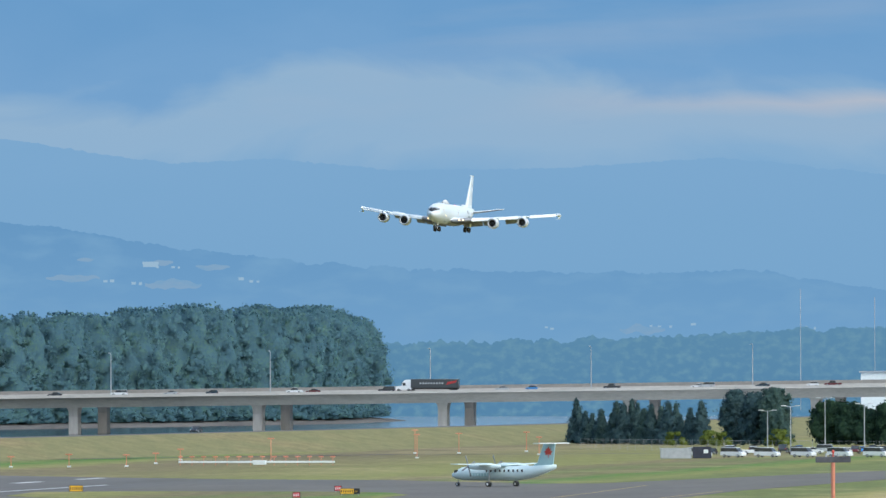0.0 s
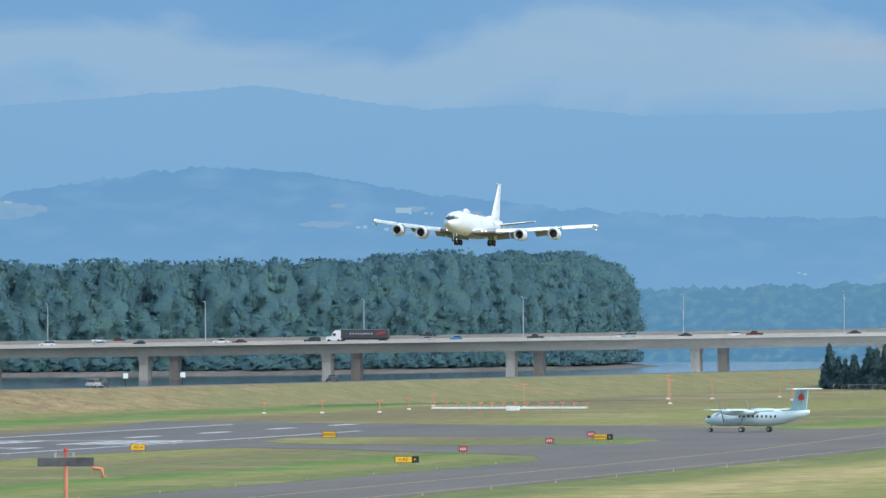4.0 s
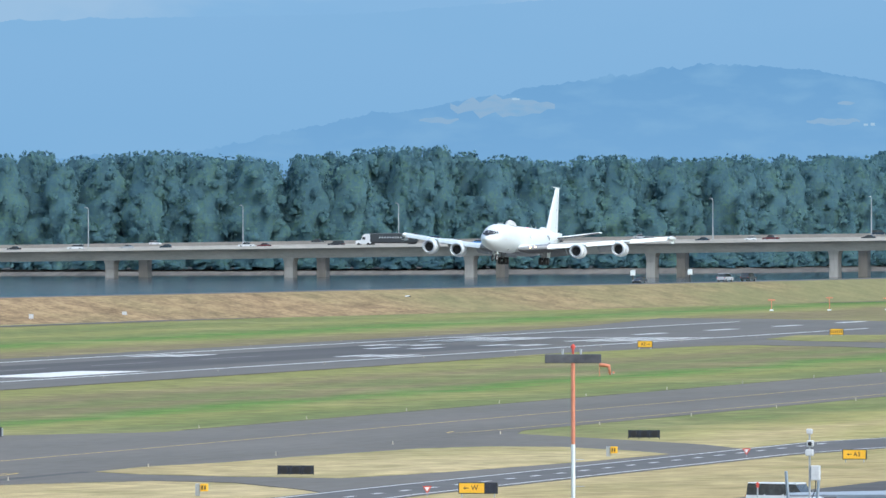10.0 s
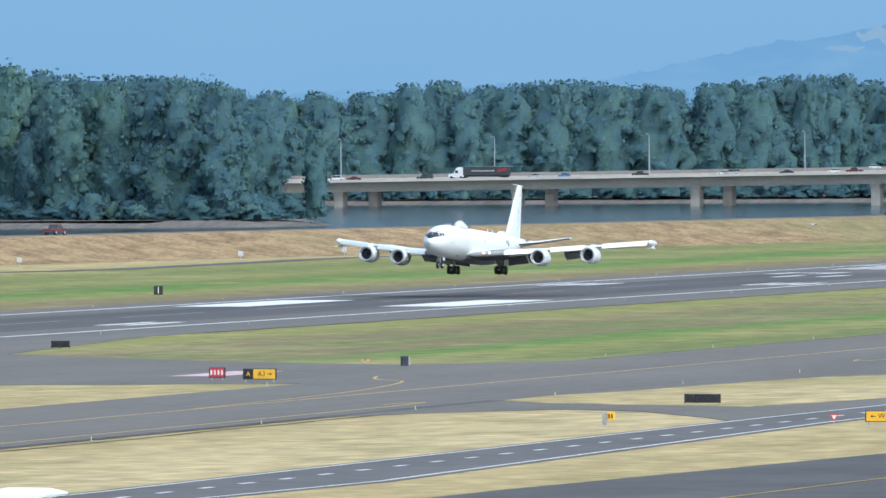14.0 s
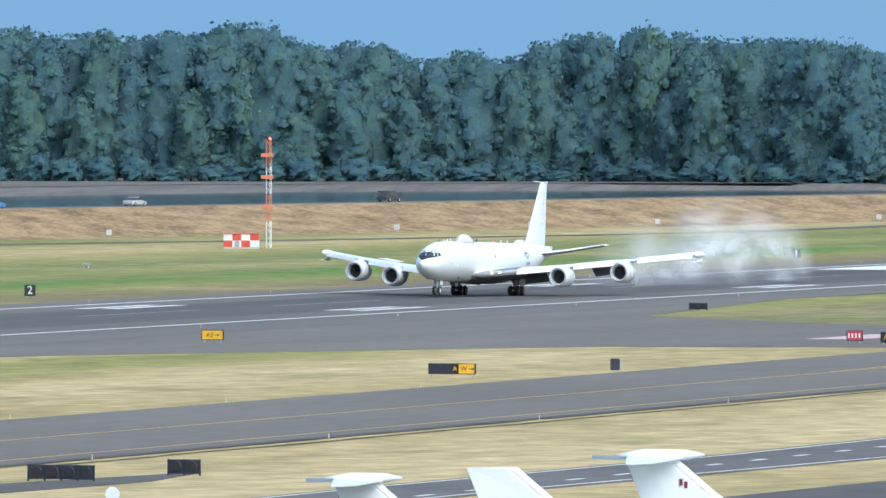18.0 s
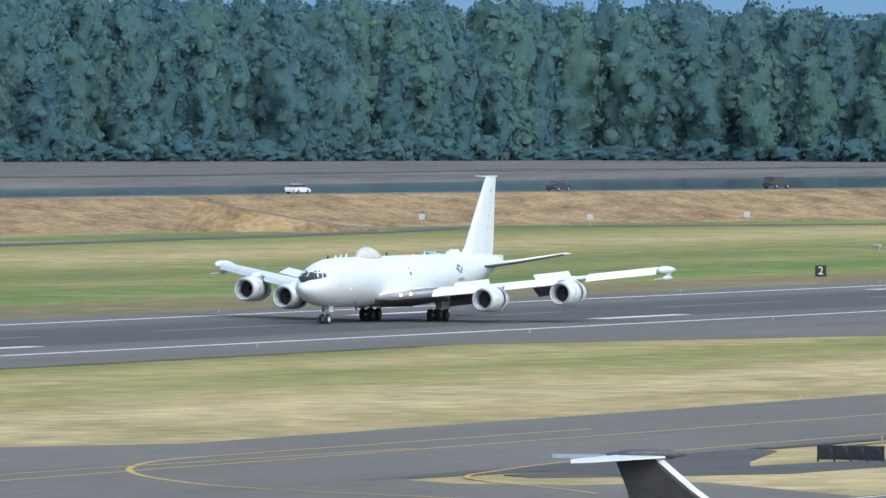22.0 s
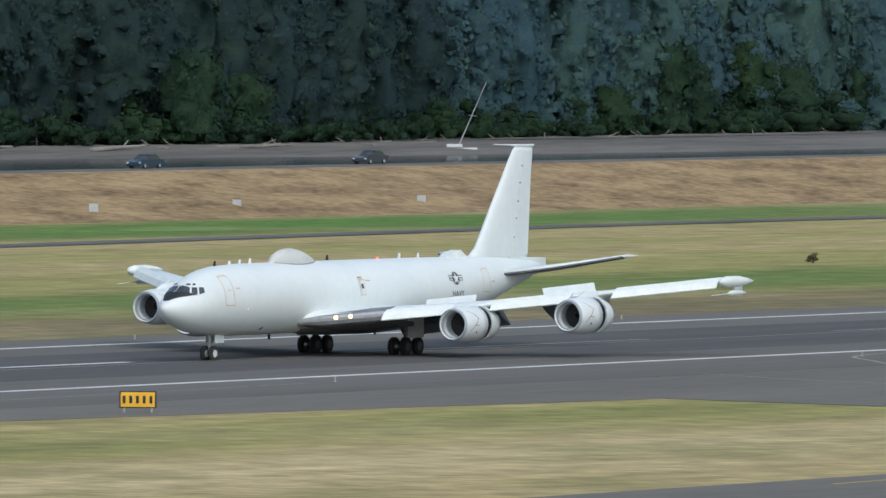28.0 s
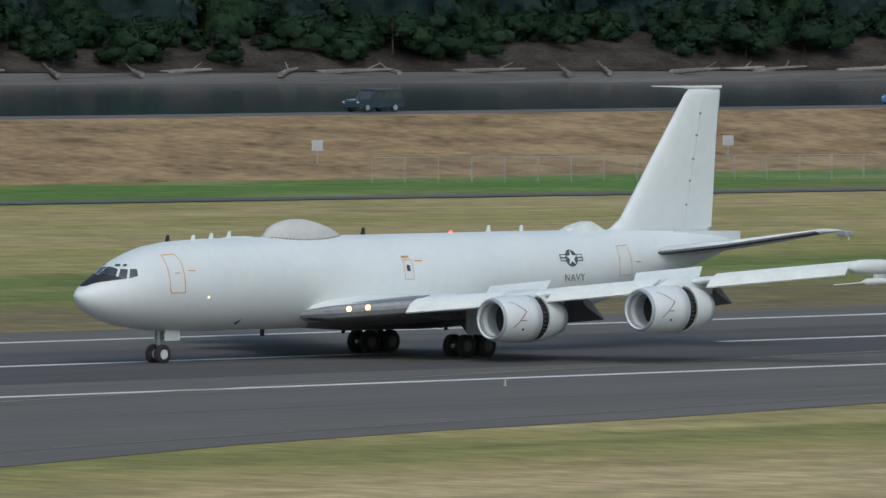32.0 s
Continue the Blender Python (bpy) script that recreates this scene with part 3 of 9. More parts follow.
ramp, rv, rf = [(1510.4, 616.9, 0.08), (1509.8, 624.5, 0.7), (1503.8, 629.8, 1.7), (1497.5, 635.0, 3.1), (1498.7, 643.4, 4.42)], [], []
for i, (x, y, z) in enumerate(ramp):
    rv += [(x - 2.6, y - 0.8, z), (x + 2.6, y + 0.8, z), (x - 5.0 - z, y - 1.5, -0.1)]
    if i:
        k = 3 * i
        rf.append((k - 3, k, k + 1, k - 2))
setting("dyke_ramp", rv, rf, ROAD, "asphalt ramp up the dyke", "road")
setting("ramp_bank", rv, [(3 * i - 1, 3 * i + 2, 3 * i, 3 * i - 3) for i in range(1, len(ramp))], DYKE_GRASS, "grassy side of the dyke ramp", "bank")
ribbon("east_ramp", [(2240, 523), (2330, 536), (2440, 530), (2560, 480), (2650, 470)], 7, 0.3, ROAD, "asphalt ramp to the dyke road", "road")

# runway markings
bars("edge_lines", [(-1500, 372.4, 1972, 373.4), (-1500, 417.2, 2080, 418.2)], 0.07, WHITE_LINE, "white runway edge lines")
bars("centre_line", [(x, 396.3, x + 36.6, 397.2) for x in np.arange(-1464, 600, 61.0)], 0.0745, WHITE_LINE, "broken white centre line")
bars("centre_line_worn", [(x, 396.3, x + 36.6, 397.2) for x in np.arange(610, 1590, 61.0)], 0.0745, FADED_LINE, "centre line darkened by tyre rubber")
bars("aiming_points", [(1424, 376.5, 1477, 386.5), (1424, 404, 1477, 414)], 0.0745, WHITE_LINE, "pair of broad white aiming blocks")
tdz = []
for x, n in ((1614, 3), (1287, 2), (1137, 2), (986, 1), (836.5, 1)):
    for k in range(n):
        tdz += [(x, 382.2 - 3.2 * k, x + 22.9, 384.0 - 3.2 * k), (x, 406.6 + 3.2 * k, x + 22.9, 408.4 + 3.2 * k)]
bars("touchdown_bars", tdz, 0.0745, WHITE_LINE, "white touchdown zone bars")
bars("threshold_bars", [(1790, y, 1836, y + 1.75) for y in (376, 379.5, 383, 386.5, 399.5, 403, 406.5, 410)] + [(1839, 374, 1842, 417)], 0.0745, WHITE_LINE, "white threshold stripes")
bars("runway_number", [(1735, 399, 1754, 401), (1735, 407, 1754, 409), (1735, 399, 1737, 409), (1744, 399, 1746, 409), (1752, 399, 1754, 409),
                       (1735, 382, 1754, 384), (1735, 388, 1754, 390), (1735, 382, 1737, 390), (1744, 382, 1746, 390), (1752, 382, 1754, 390),
                       (1700, 391, 1719, 393), (1700, 398, 1719, 400)], 0.0745, WHITE_LINE, "white runway number blocks")
bars("blast_arrows", [(x, 394, x + 24, 396) for x in (1880, 1940, 2000, 2060)], 0.0745, WHITE_LINE, "white lead-in arrows")
ribbon("taxi_centre", [(-900, 259.6), (1300, 259.6), (1560, 261), (1720, 264), (1850, 270), (1960, 276)], 0.34, 0.07, YELLOW_LINE, "yellow taxiway centre line")
ribbon("taxi_edge", rounded([(576.7, 224), (581, 227), (593, 237.7), (597.5, 240), (602, 241), (618, 243.5), (643, 245.2), (666, 245.6), (900, 245.6), (922, 246.2), (925, 247.2), (915, 248)]), 0.34, 0.07, YELLOW_LINE, "yellow taxiway edge line with hooked ends")
ribbon("taxi_edge_east", rounded([(1095, 248.4), (1087, 247.4), (1090, 246.2), (1110, 245.6), (1640, 246), (1880, 252)]), 0.3, 0.07, YELLOW_LINE, "yellow taxiway edge line with a hooked end")
ribbon("exit_curve_a", rounded([(681, 264.9), (635.6, 265.4), (625.1, 265.5), (618.3, 265.5), (613.5, 265.2), (608.5, 264.3), (603.2, 262.7), (598.2, 260.9), (593.4, 258.6), (588.3, 255.6), (583.7, 252.3), (578.9, 248.4), (575.9, 245.2), (571.1, 238.4), (566, 226), (550, 210)]), 0.4, 0.075, YELLOW_LINE, "curved yellow lead line")
ribbon("exit_curve_b", rounded([(554.5, 303), (553, 300), (551.5, 297.3), (550, 294.5), (547.8, 291.7), (545.6, 289.3), (543.5, 287.4), (541.6, 285.8), (539.5, 284.2), (537.6, 283), (535.7, 281.8), (533, 280.6), (529.7, 279.4), (524, 277.8), (517.7, 276.4), (508.4, 275.2), (495, 274.2), (460, 272)]), 0.34, 0.075, YELLOW_LINE, "curved yellow lead line")
ribbon("exit_curve_c", rounded([(440, 261.4), (493, 265.4), (540, 265.9), (590, 263.5), (640, 260.5)]), 0.34, 0.075, YELLOW_LINE, "curved yellow lead line")
ribbon("exit_curve_d", rounded([(560, 290), (572, 303), (576.7, 313.9), (579.3, 320.4), (580.5, 332.4), (582.6, 345.2), (590, 358)]), 0.2, 0.075, PALE_YELLOW, "faint yellow runway lead-off line")
ribbon("exit_curve_e", rounded([(280, 354), (300, 358.4), (350, 369.5), (390, 377.6), (426, 384), (470, 390), (520, 394), (700, 395)]), 0.3, 0.0765, PALE_YELLOW, "yellow runway lead-off line")
ribbon("exit_curve_f", rounded([(680, 371), (650, 370.5), (634.8, 369.8), (628, 368.9), (624, 367.6), (621.3, 365.8), (619, 363.6), (616.6, 361.6), (613, 358.7), (606, 353), (598, 345)]), 0.3, 0.075, PALE_YELLOW, "faint hooked yellow lead line")
ribbon("widening_edge", rounded([(280, 324), (300, 331), (319.6, 336.7), (336.2, 340.6), (353.2, 344), (370.5, 347), (386.4, 349.6), (430, 356), (480, 362), (560, 367)]), 0.22, 0.075, PALE_YELLOW, "thin yellow line along the widening")
hold = [(545 + k * 4.6, 301 + k * 0.08 + d, 545 + k * 4.6 + 2.6, 301.7 + k * 0.08 + d) for k in range(11) for d in (0, 2.4)]
bars("hold_line_west", hold + [(545, 303.9, 594, 304.3), (545, 306, 594, 306.4)], 0.075, YELLOW_LINE, "dashed yellow runway holding line")
bars("hold_surface_west", [(566 + k * 4, 296.2 + (k % 2), 569 + k * 4, 299.6 + (k % 2)) for k in range(6)], 0.075, RED_MARK, "red painted runway holding sign")
bars("hold_surface_west_letters", [(566.8 + k * 4, 296.9 + (k % 2), 568.1 + k * 4, 298.9 + (k % 2)) for k in range(6)], 0.08, WHITE_LINE, "white bars of the painted holding sign")
bars("hold_surface_east", [(1020, 292, 1042, 297)], 0.075, surface("faded_red_marking", (0.5, 0.3, 0.3), (0.62, 0.5, 0.5), 0.3, 0.8), "faded red painted runway holding sign")
ribbon("exit_curve_g", rounded([(1020, 277), (1009, 274.4), (1004, 271.6), (1000, 268.5), (960, 262.5), (900, 260)]), 0.3, 0.075, YELLOW_LINE, "curved yellow lead line")
bars("service_dashes", [(x, 201.4, x + 3, 201.9) for x in np.arange(500, 1050, 9.5)], 0.08, WHITE_LINE, "dashed white service road line")
ribbon("service_edge", [(500, 203.6), (627, 199.7), (716, 194.2), (862, 198.2), (1001, 196.4), (1074, 188)], 0.35, 0.08, WHITE_LINE, "white service road edge line")
ribbon("service_edge_far", [(500, 210.2), (628, 208.7), (690, 206.2), (875, 206.2), (1047, 204), (1098, 196.4)], 0.35, 0.08, WHITE_LINE, "white service road edge line")
ribbon("apron_lead", [(500, 150), (660, 165), (810, 160), (1100, 150)], 0.3, 0.075, YELLOW_LINE, "yellow apron lead line")


# ---- the island across the river, its woods, the hills and the sky behind ----
SHORE = [(600, 1150), (1049, 1106), (1180, 1072), (1360, 1036), (1530, 998), (1640, 985), (1740, 992), (1810, 1014), (2056, 1006), (2160, 985), (2246, 1016), (2393, 1006), (2594, 1006), (2846, 968),
         (2930, 890), (2950, 828), (2995, 824), (3100, 860), (3500, 985), (3790, 1050), (3830, 950), (3870, 850), (3920, 775), (4200, 705), (4400, 712), (4460, 740)]
WOOD = [(780, 1158), (1049, 1128), (1180, 1094), (1360, 1064), (1530, 1028), (1770, 1048), (2056, 1030), (2150, 1010), (2195, 1022), (2270, 1060), (2480, 1150), (2677, 1232), (2800, 1180),
        (2926, 1137), (2953, 1005), (2985, 930), (2965, 848), (3005, 842), (3040, 880)]
WOOD_EAST = [(3800, 1085), (3825, 1040), (3850, 950), (3890, 862), (3940, 793), (4210, 722), (4390, 728), (4440, 755)]
island = finer(SHORE, 35)
swept("island_beach", island, [(-6, -3.5), (0, -2.95), (6, -2.2), (18, -1.3), (60, -1.2)], SAND, "grey sandy river beach below the woods", "beach")
setting("island_ground", [(x, y + 30, -1.15) for x, y in island] + [(4600, 1400, -1.15), (4600, 3000, -1.15), (300, 3000, -1.15), (300, 1300, -1.15)], [tuple(range(len(island) + 4))], SAND,
        "flat sandy island ground below the woods", "ground")


BALL = []   # the 24 quads of a small round clump
for ax in range(3):
    for sg in (-1, 1):
        for u in (-1, 0):
            for v in (-1, 0):
                quad = []
                for du, dv in ((0, 0), (1, 0), (1, 1), (0, 1)):
                    q = [0.0, 0.0, 0.0]
                    q[ax], q[(ax + 1) % 3], q[(ax + 2) % 3] = sg, u + du, v + dv
                    quad.append(Vector(q).normalized())
                BALL.append(quad)
BALL = np.array(BALL).reshape(-1, 3)


def wound(V, NN):
    """Winds every blade so that its face looks the way its shading does."""
    q, nq = V.reshape(-1, 4, 3), NN.reshape(-1, 4, 3)
    back = (np.cross(q[:, 2] - q[:, 0], q[:, 3] - q[:, 1]) * nq.mean(1)).sum(1) < 0
    q[back] = q[back][:, ::-1]
    nq[back] = nq[back][:, ::-1]
    return q.reshape(-1, 3), np.arange(len(V)).reshape(-1, 4), nq.reshape(-1, 3)


def tall_crown(rng, height, width, blades, leaf, low=0.06, boughs=46, blunt=0.55, belly=0.45, taper=2.2):
    """A full broadleaf crown: many round, lumpy boughs on a tall dome, each furred with leaf blades."""
    def env(s):
        if s < belly:
            return width * (0.74 + 0.26 * s / belly)
        return width * max(0.02, 1 - ((s - belly) / (1.01 - belly)) ** taper) ** blunt

    ph = rng.uniform(0, 6.283, 3)

    def bulge(s, a):
        return 1 + 0.17 * np.sin(8.5 * s + 2 * a + ph[0]) + 0.12 * np.sin(19 * s - 3 * a + ph[1]) + 0.1 * np.sin(5 * a + 4 * s + ph[2])

    lobes = []
    for k in range(boughs):
        s = low + (0.95 - low) * (k + rng.uniform(0, 1)) / boughs
        a = k * 2.4 + rng.uniform(-0.5, 0.5)
        r = width * rng.uniform(0.2, 0.36) * (1.08 - 0.35 * s)
        out = max(0.0, env(s) * bulge(s, a) - r * rng.uniform(0.4, 0.8))
        lobes.append((math.cos(a) * out, math.sin(a) * out, height * s, r, r * rng.uniform(0.8, 1.3)))
    V, NN = [], []
    # the dense inside of the crown
    rows, cols = 12, 14
    ring = []
    for q in np.linspace(low * 0.5, 0.95, rows + 1):
        turns = [j * 2 * math.pi / cols for j in range(cols)]
        ring.append([np.array((math.cos(a), math.sin(a), 0)) * env(q) * 0.74 * bulge(q, a) + np.array((0, 0, height * q)) for a in turns])
    for i in range(rows):
        for j in range(cols):
            for si, aj in ((i, j), (i, j + 1), (i + 1, j + 1), (i + 1, j)):
                p = ring[si][aj % cols]
                V.append(p)
                n = np.array((p[0], p[1], 0)) / width * 0.6 + np.array((0, 0, 0.55))
                NN.append(n / np.linalg.norm(n))
    V, NN = [np.array(V)], [np.array(NN)]
    per = max(1, int(blades * 0.55 / len(lobes)))
    def spray(p, nn):
        """Leaf blades at p that shade as a mass with normals nn."""
        m = len(p)
        face = nn * np.array((1, 1, 0.25)) + rng.normal(scale=0.22, size=(m, 3))
        face /= np.linalg.norm(face, axis=1)[:, None]
        t = np.cross(face, rng.normal(size=(m, 3)))
        t /= np.linalg.norm(t, axis=1)[:, None]
        b = np.cross(face, t)
        q = leaf * rng.uniform(0.5, 1.4, (m, 1))
        V.append(np.stack([p - t * q, p - b * q * 0.7, p + t * q, p + b * q * rng.uniform(0.5, 0.9, (m, 1))], 1).reshape(-1, 3))
        o = nn + rng.normal(scale=0.13, size=(m, 3))
        NN.append(np.repeat(o / np.linalg.norm(o, axis=1)[:, None], 4, axis=0))

    m = int(blades * 0.45)
    ss, aa = low + (0.99 - low) * rng.uniform(0, 1, m), rng.uniform(0, 6.283, m)
    rr = np.array([env(q) for q in ss]) * bulge(ss, aa) * rng.uniform(0.74, 1.02, m)
    flat = np.stack([np.cos(aa), np.sin(aa), np.zeros(m)], 1)
    nn = flat * 0.5 + np.array((0, 0, 0.5)) + rng.normal(scale=0.15, size=(m, 3))
    spray(flat * rr[:, None] + np.stack([np.zeros(m), np.zeros(m), height * ss], 1), nn / np.linalg.norm(nn, axis=1)[:, None])
    for cx, cy, cz, rx, rz in lobes:
        c, size = np.array((cx, cy, cz)), np.array((rx, rx, rz))
        w1, w2, p1, p2 = rng.normal(scale=1.9, size=(3, 3)), rng.normal(scale=4.2, size=(3, 3)), rng.uniform(0, 6, 3), rng.uniform(0, 6, 3)

        def lumps(d):
            return (1 + 0.11 * np.sin(d @ w1 + p1).sum(1) + 0.06 * np.sin(d @ w2 + p2).sum(1))[:, None]

        lean = np.array((cx, cy, 0.0)) / (width + 1e-6) * 0.4 + np.array((0, 0, 0.42))
        V.append(BALL * lumps(BALL) * size * 0.68 + c)
        nb = BALL * 0.5 + lean
        NN.append(nb / np.linalg.norm(nb, axis=1)[:, None])
        d = rng.normal(size=(per, 3)) + np.array((cx, cy, 0.0)) / width * 0.7 + np.array((0, 0, 0.2))
        d /= np.linalg.norm(d, axis=1)[:, None]
        p = d * lumps(d) * size * rng.uniform(0.7, 1.25, (per, 1)) + c
        nn = d * 0.5 + lean
        nn /= np.linalg.norm(nn, axis=1)[:, None]
        spray(p, nn)
    return wound(np.concatenate(V), np.concatenate(NN))


def leaf_cloud(rng, lobes, per_lobe, leaf, flat=0.8):
    """Leafy masses: each lobe a dense lumpy clump, with leaf blades over its skin, turned outward with some chance."""
    V, NN = [], []
    mid = np.mean([l[:3] for l in lobes], axis=0)
    for (cx, cy, cz, rx, rz) in lobes:
        n = int(per_lobe)
        out = np.array([cx - mid[0], cy - mid[1], 0.2 * (cz - mid[2])])
        out = out / (np.linalg.norm(out) + 1e-6)
        lump = 0.7 + 0.2 * np.sin(BALL @ rng.normal(scale=2.6, size=3) + rng.uniform(0, 6))[:, None]
        V.append(BALL * lump * np.array([rx, rx, rz]) + np.array([cx, cy, cz]))
        nb = BALL * 0.62 + out * 0.55 + np.array([0, 0, 0.12])
        NN.append(nb / np.linalg.norm(nb, axis=1)[:, None])
        d = rng.normal(size=(n, 3))
        d /= np.linalg.norm(d, axis=1)[:, None]
        d[:, 2] = np.where(d[:, 2] < -0.5, -d[:, 2], d[:, 2])
        p = d * np.array([rx, rx, rz]) * rng.uniform(0.7, 1.22, (n, 1)) + np.array([cx, cy, cz])
        nn = d + rng.normal(scale=0.6, size=(n, 3)) + np.array([0, 0, 0.2])
        nn /= np.linalg.norm(nn, axis=1)[:, None]
        t = np.cross(nn, rng.normal(size=(n, 3)))
        t /= np.linalg.norm(t, axis=1)[:, None]
        b = np.cross(nn, t)
        s = leaf * rng.uniform(0.55, 1.35, (n, 1))
        V.append(np.stack([p - t * s, p - b * s * flat, p + t * s, p + b * s * flat * rng.uniform(0.6, 1.1, (n, 1))], 1).reshape(-1, 3))
        o = d * 0.5 + nn * 0.28 + out * 0.55 + np.array([0, 0, 0.12])
        NN.append(np.repeat(o / np.linalg.norm(o, axis=1)[:, None], 4, axis=0))
    V, NN = np.concatenate(V), np.concatenate(NN)
    return wound(V, NN)


def crown_mesh(V, F, NN, material):
    me = mesh_of("crown", V.tolist(), F.tolist(), material, True)
    me.normals_split_custom_set_from_vertices(NN.tolist())
    return me


def tree_proto(name, seed, height, width, leaf_mat, blades, leaf, label, low=0.06, boughs=46):
    """A tall broadleaf: a tapered, bent trunk with limbs, and an uneven crown of leaf blades."""
    rng = np.random.default_rng(seed)
    root = thing(name, label, "tree")
    lean = rng.uniform(-0.03, 0.03, 2)
    pts = [Vector((lean[0] * height * s + math.sin(s * 5 + seed) * 0.35, lean[1] * height * s, height * s)) for s in (0, 0.25, 0.5, 0.75, 0.92)]
    bm = bmesh.new()
    loft(bm, [[p + Vector((math.cos(a), math.sin(a), 0)) * 0.42 * (1 - i * 0.22) for a in np.linspace(0, 6.283, 7, endpoint=False)] for i, p in enumerate(pts)])
    trunk = part("trunk", bm, BARK, root, "pale grey bark")
    for k in range(3):
        a, h = rng.uniform(0, 6.283), height * rng.uniform(0.3, 0.8)
        bm = bmesh.new()
        rod(bm, pts[0].lerp(pts[-1], max(0.1, h / height - 0.14)), (math.cos(a) * width * 0.7, math.sin(a) * width * 0.7, h), 0.2, 0.06, 5, False)
        part("limb", bm, BARK, root)
    V, F, NN = tall_crown(rng, height, width, blades, leaf, low, boughs)
    cr = new("crown", crown_mesh(V, F, NN, leaf_mat))
    cr.parent = root
    root["grown"] = height
    return root


def bush_proto(name, seed, height, width, leaf_mat, n, per_lobe, leaf, label, category="bush"):
    rng = np.random.default_rng(seed)
    root = thing(name, label, category)
    lobes = []
    bm = bmesh.new()
    rod(bm, (0, 0, -0.3), (0.2, 0.1, height * 0.6), 0.14, 0.04, 6, False)
    part("stem", bm, BARK, root)
    for k in range(n):
        a, r = rng.uniform(0, 6.283), width * math.sqrt(rng.uniform(0, 1))
        z = height * rng.uniform(0.2, 0.8) * (1 - 0.4 * r / width)
        rx = width * rng.uniform(0.28, 0.5)
        lobes.append((math.cos(a) * r, math.sin(a) * r, z, rx, rx * 0.8))
    V, F, NN = leaf_cloud(rng, lobes, per_lobe, leaf)
    cr = new("crown", crown_mesh(V, F, NN, leaf_mat))
    cr.parent = root
    return root


def plant(protos, spots, group, tall=(0.85, 1.15)):
    """Sets copies of the prototypes at (x, y, z[, height]); the first of each is the prototype itself."""
    for i, (x, y, z, *h) in enumerate(spots):
        src = protos[i] if i < len(protos) else random.choice(protos)
        s = h[0] / src["grown"] if h else random.uniform(*tall)
        m = Matrix.LocRotScale((x, y, z), Euler((0, 0, random.uniform(0, 6.28))), None)
        if i < len(protos):
            o = src
            o.matrix_world = m
        else:
            o = copy_thing(src, m)
        wide = 0.35 + 0.65 * s if h else s
        o.scale = (wide * random.uniform(0.88, 1.2), wide * random.uniform(0.88, 1.2), s)
        tagged(o, group=group)


def thicket(name, protos, spots, material, label):
    """The wood behind the first trees: the same crowns, joined in one mass."""
    rng = np.random.default_rng(5)
    V, NN = [], []
    for x, y, z, h in spots:
        c, nn, grown = protos[rng.integers(len(protos))]
        a, s, wide = rng.uniform(0, 6.283), h / grown, rng.uniform(0.9, 1.2)
        R = np.array([[math.cos(a), -math.sin(a), 0], [math.sin(a), math.cos(a), 0], [0, 0, 1]])
        V.append(c @ R.T * np.array((wide, wide, s)) + np.array([x, y, z]))
        NN.append(nn @ R.T)
    V, NN = np.concatenate(V), np.concatenate(NN)
    me = bpy.data.meshes.new(name)
    me.vertices.add(len(V))
    me.vertices.foreach_set("co", V.ravel())
    n = len(V) // 4
    me.loops.add(len(V))
    me.loops.foreach_set("vertex_index", np.arange(len(V)))
    me.polygons.add(n)
    me.polygons.foreach_set("loop_start", np.arange(n) * 4)
    me.materials.append(material)
    me.update(calc_edges=True)
    me.polygons.foreach_set("use_smooth", [True] * n)
    me.normals_split_custom_set_from_vertices(NN.tolist())
    return tagged(new(name, me), label, "woods", kind="stuff")


CANOPY = ((9.4, 0.18), (9.6, 0.245), (10.4, 0.262), (11.0, 0.222), (11.5, 0.217), (11.9, 0.252), (12.43, 0.22), (12.7, 0.26), (12.93, 0.31), (13.2, 0.268), (13.6, 0.234), (14.05, 0.24), (14.38, 0.272),
          (14.68, 0.226), (14.84, 0.288), (15.13, 0.226), (15.5, 0.2), (15.86, 0.21), (16.0, 0.25), (16.17, 0.29), (16.4, 0.275), (17.07, 0.34), (17.5, 0.322), (17.58, 0.235), (18.25, 0.212), (18.45, 0.318), (18.72, 0.25),
          (19.09, 0.4), (19.46, 0.305), (20.25, 0.36), (21.0, 0.388), (25.0, 0.43), (30.0, 0.45), (60.0, 0.5))


def canopy(x, y, z):
    """The height of the woods' top at a place: degrees over the eye's level by bearing."""
    up = np.interp(math.degrees(math.atan2(y, x)), [c[0] for c in CANOPY], [c[1] for c in CANOPY])
    return EYE[2] + math.hypot(x, y) * math.tan(radians(up)) - z


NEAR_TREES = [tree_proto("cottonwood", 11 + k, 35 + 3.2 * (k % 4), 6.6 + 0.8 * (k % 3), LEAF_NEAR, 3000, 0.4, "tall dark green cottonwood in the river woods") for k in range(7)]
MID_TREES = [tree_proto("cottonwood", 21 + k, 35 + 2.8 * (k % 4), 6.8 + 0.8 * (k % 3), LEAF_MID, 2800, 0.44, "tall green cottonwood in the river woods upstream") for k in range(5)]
FAR_TREES = [tree_proto("cottonwood", 31 + k, 35 + 2.6 * (k % 4), 7.4 + 0.9 * (k % 3), LEAF_FAR, 2600, 0.5, "tall cottonwood in the far river woods, leaves tinted with blue haze") for k in range(7)]
WILLOWS = [tree_proto("willow", 51 + k, 13 + 2.2 * k, 4.6 + 0.7 * k, LEAF_BUSH, 1600, 0.28, "young green willow in front of the river woods", 0.08, 22) for k in range(3)]
BUSHES = [bush_proto("willow_bush", 61 + k, 6 + 1.5 * k, 3.4 + k, LEAF_BUSH, 14, 90, 0.26, "green willow bush on the river bank") for k in range(3)]
BACK = []
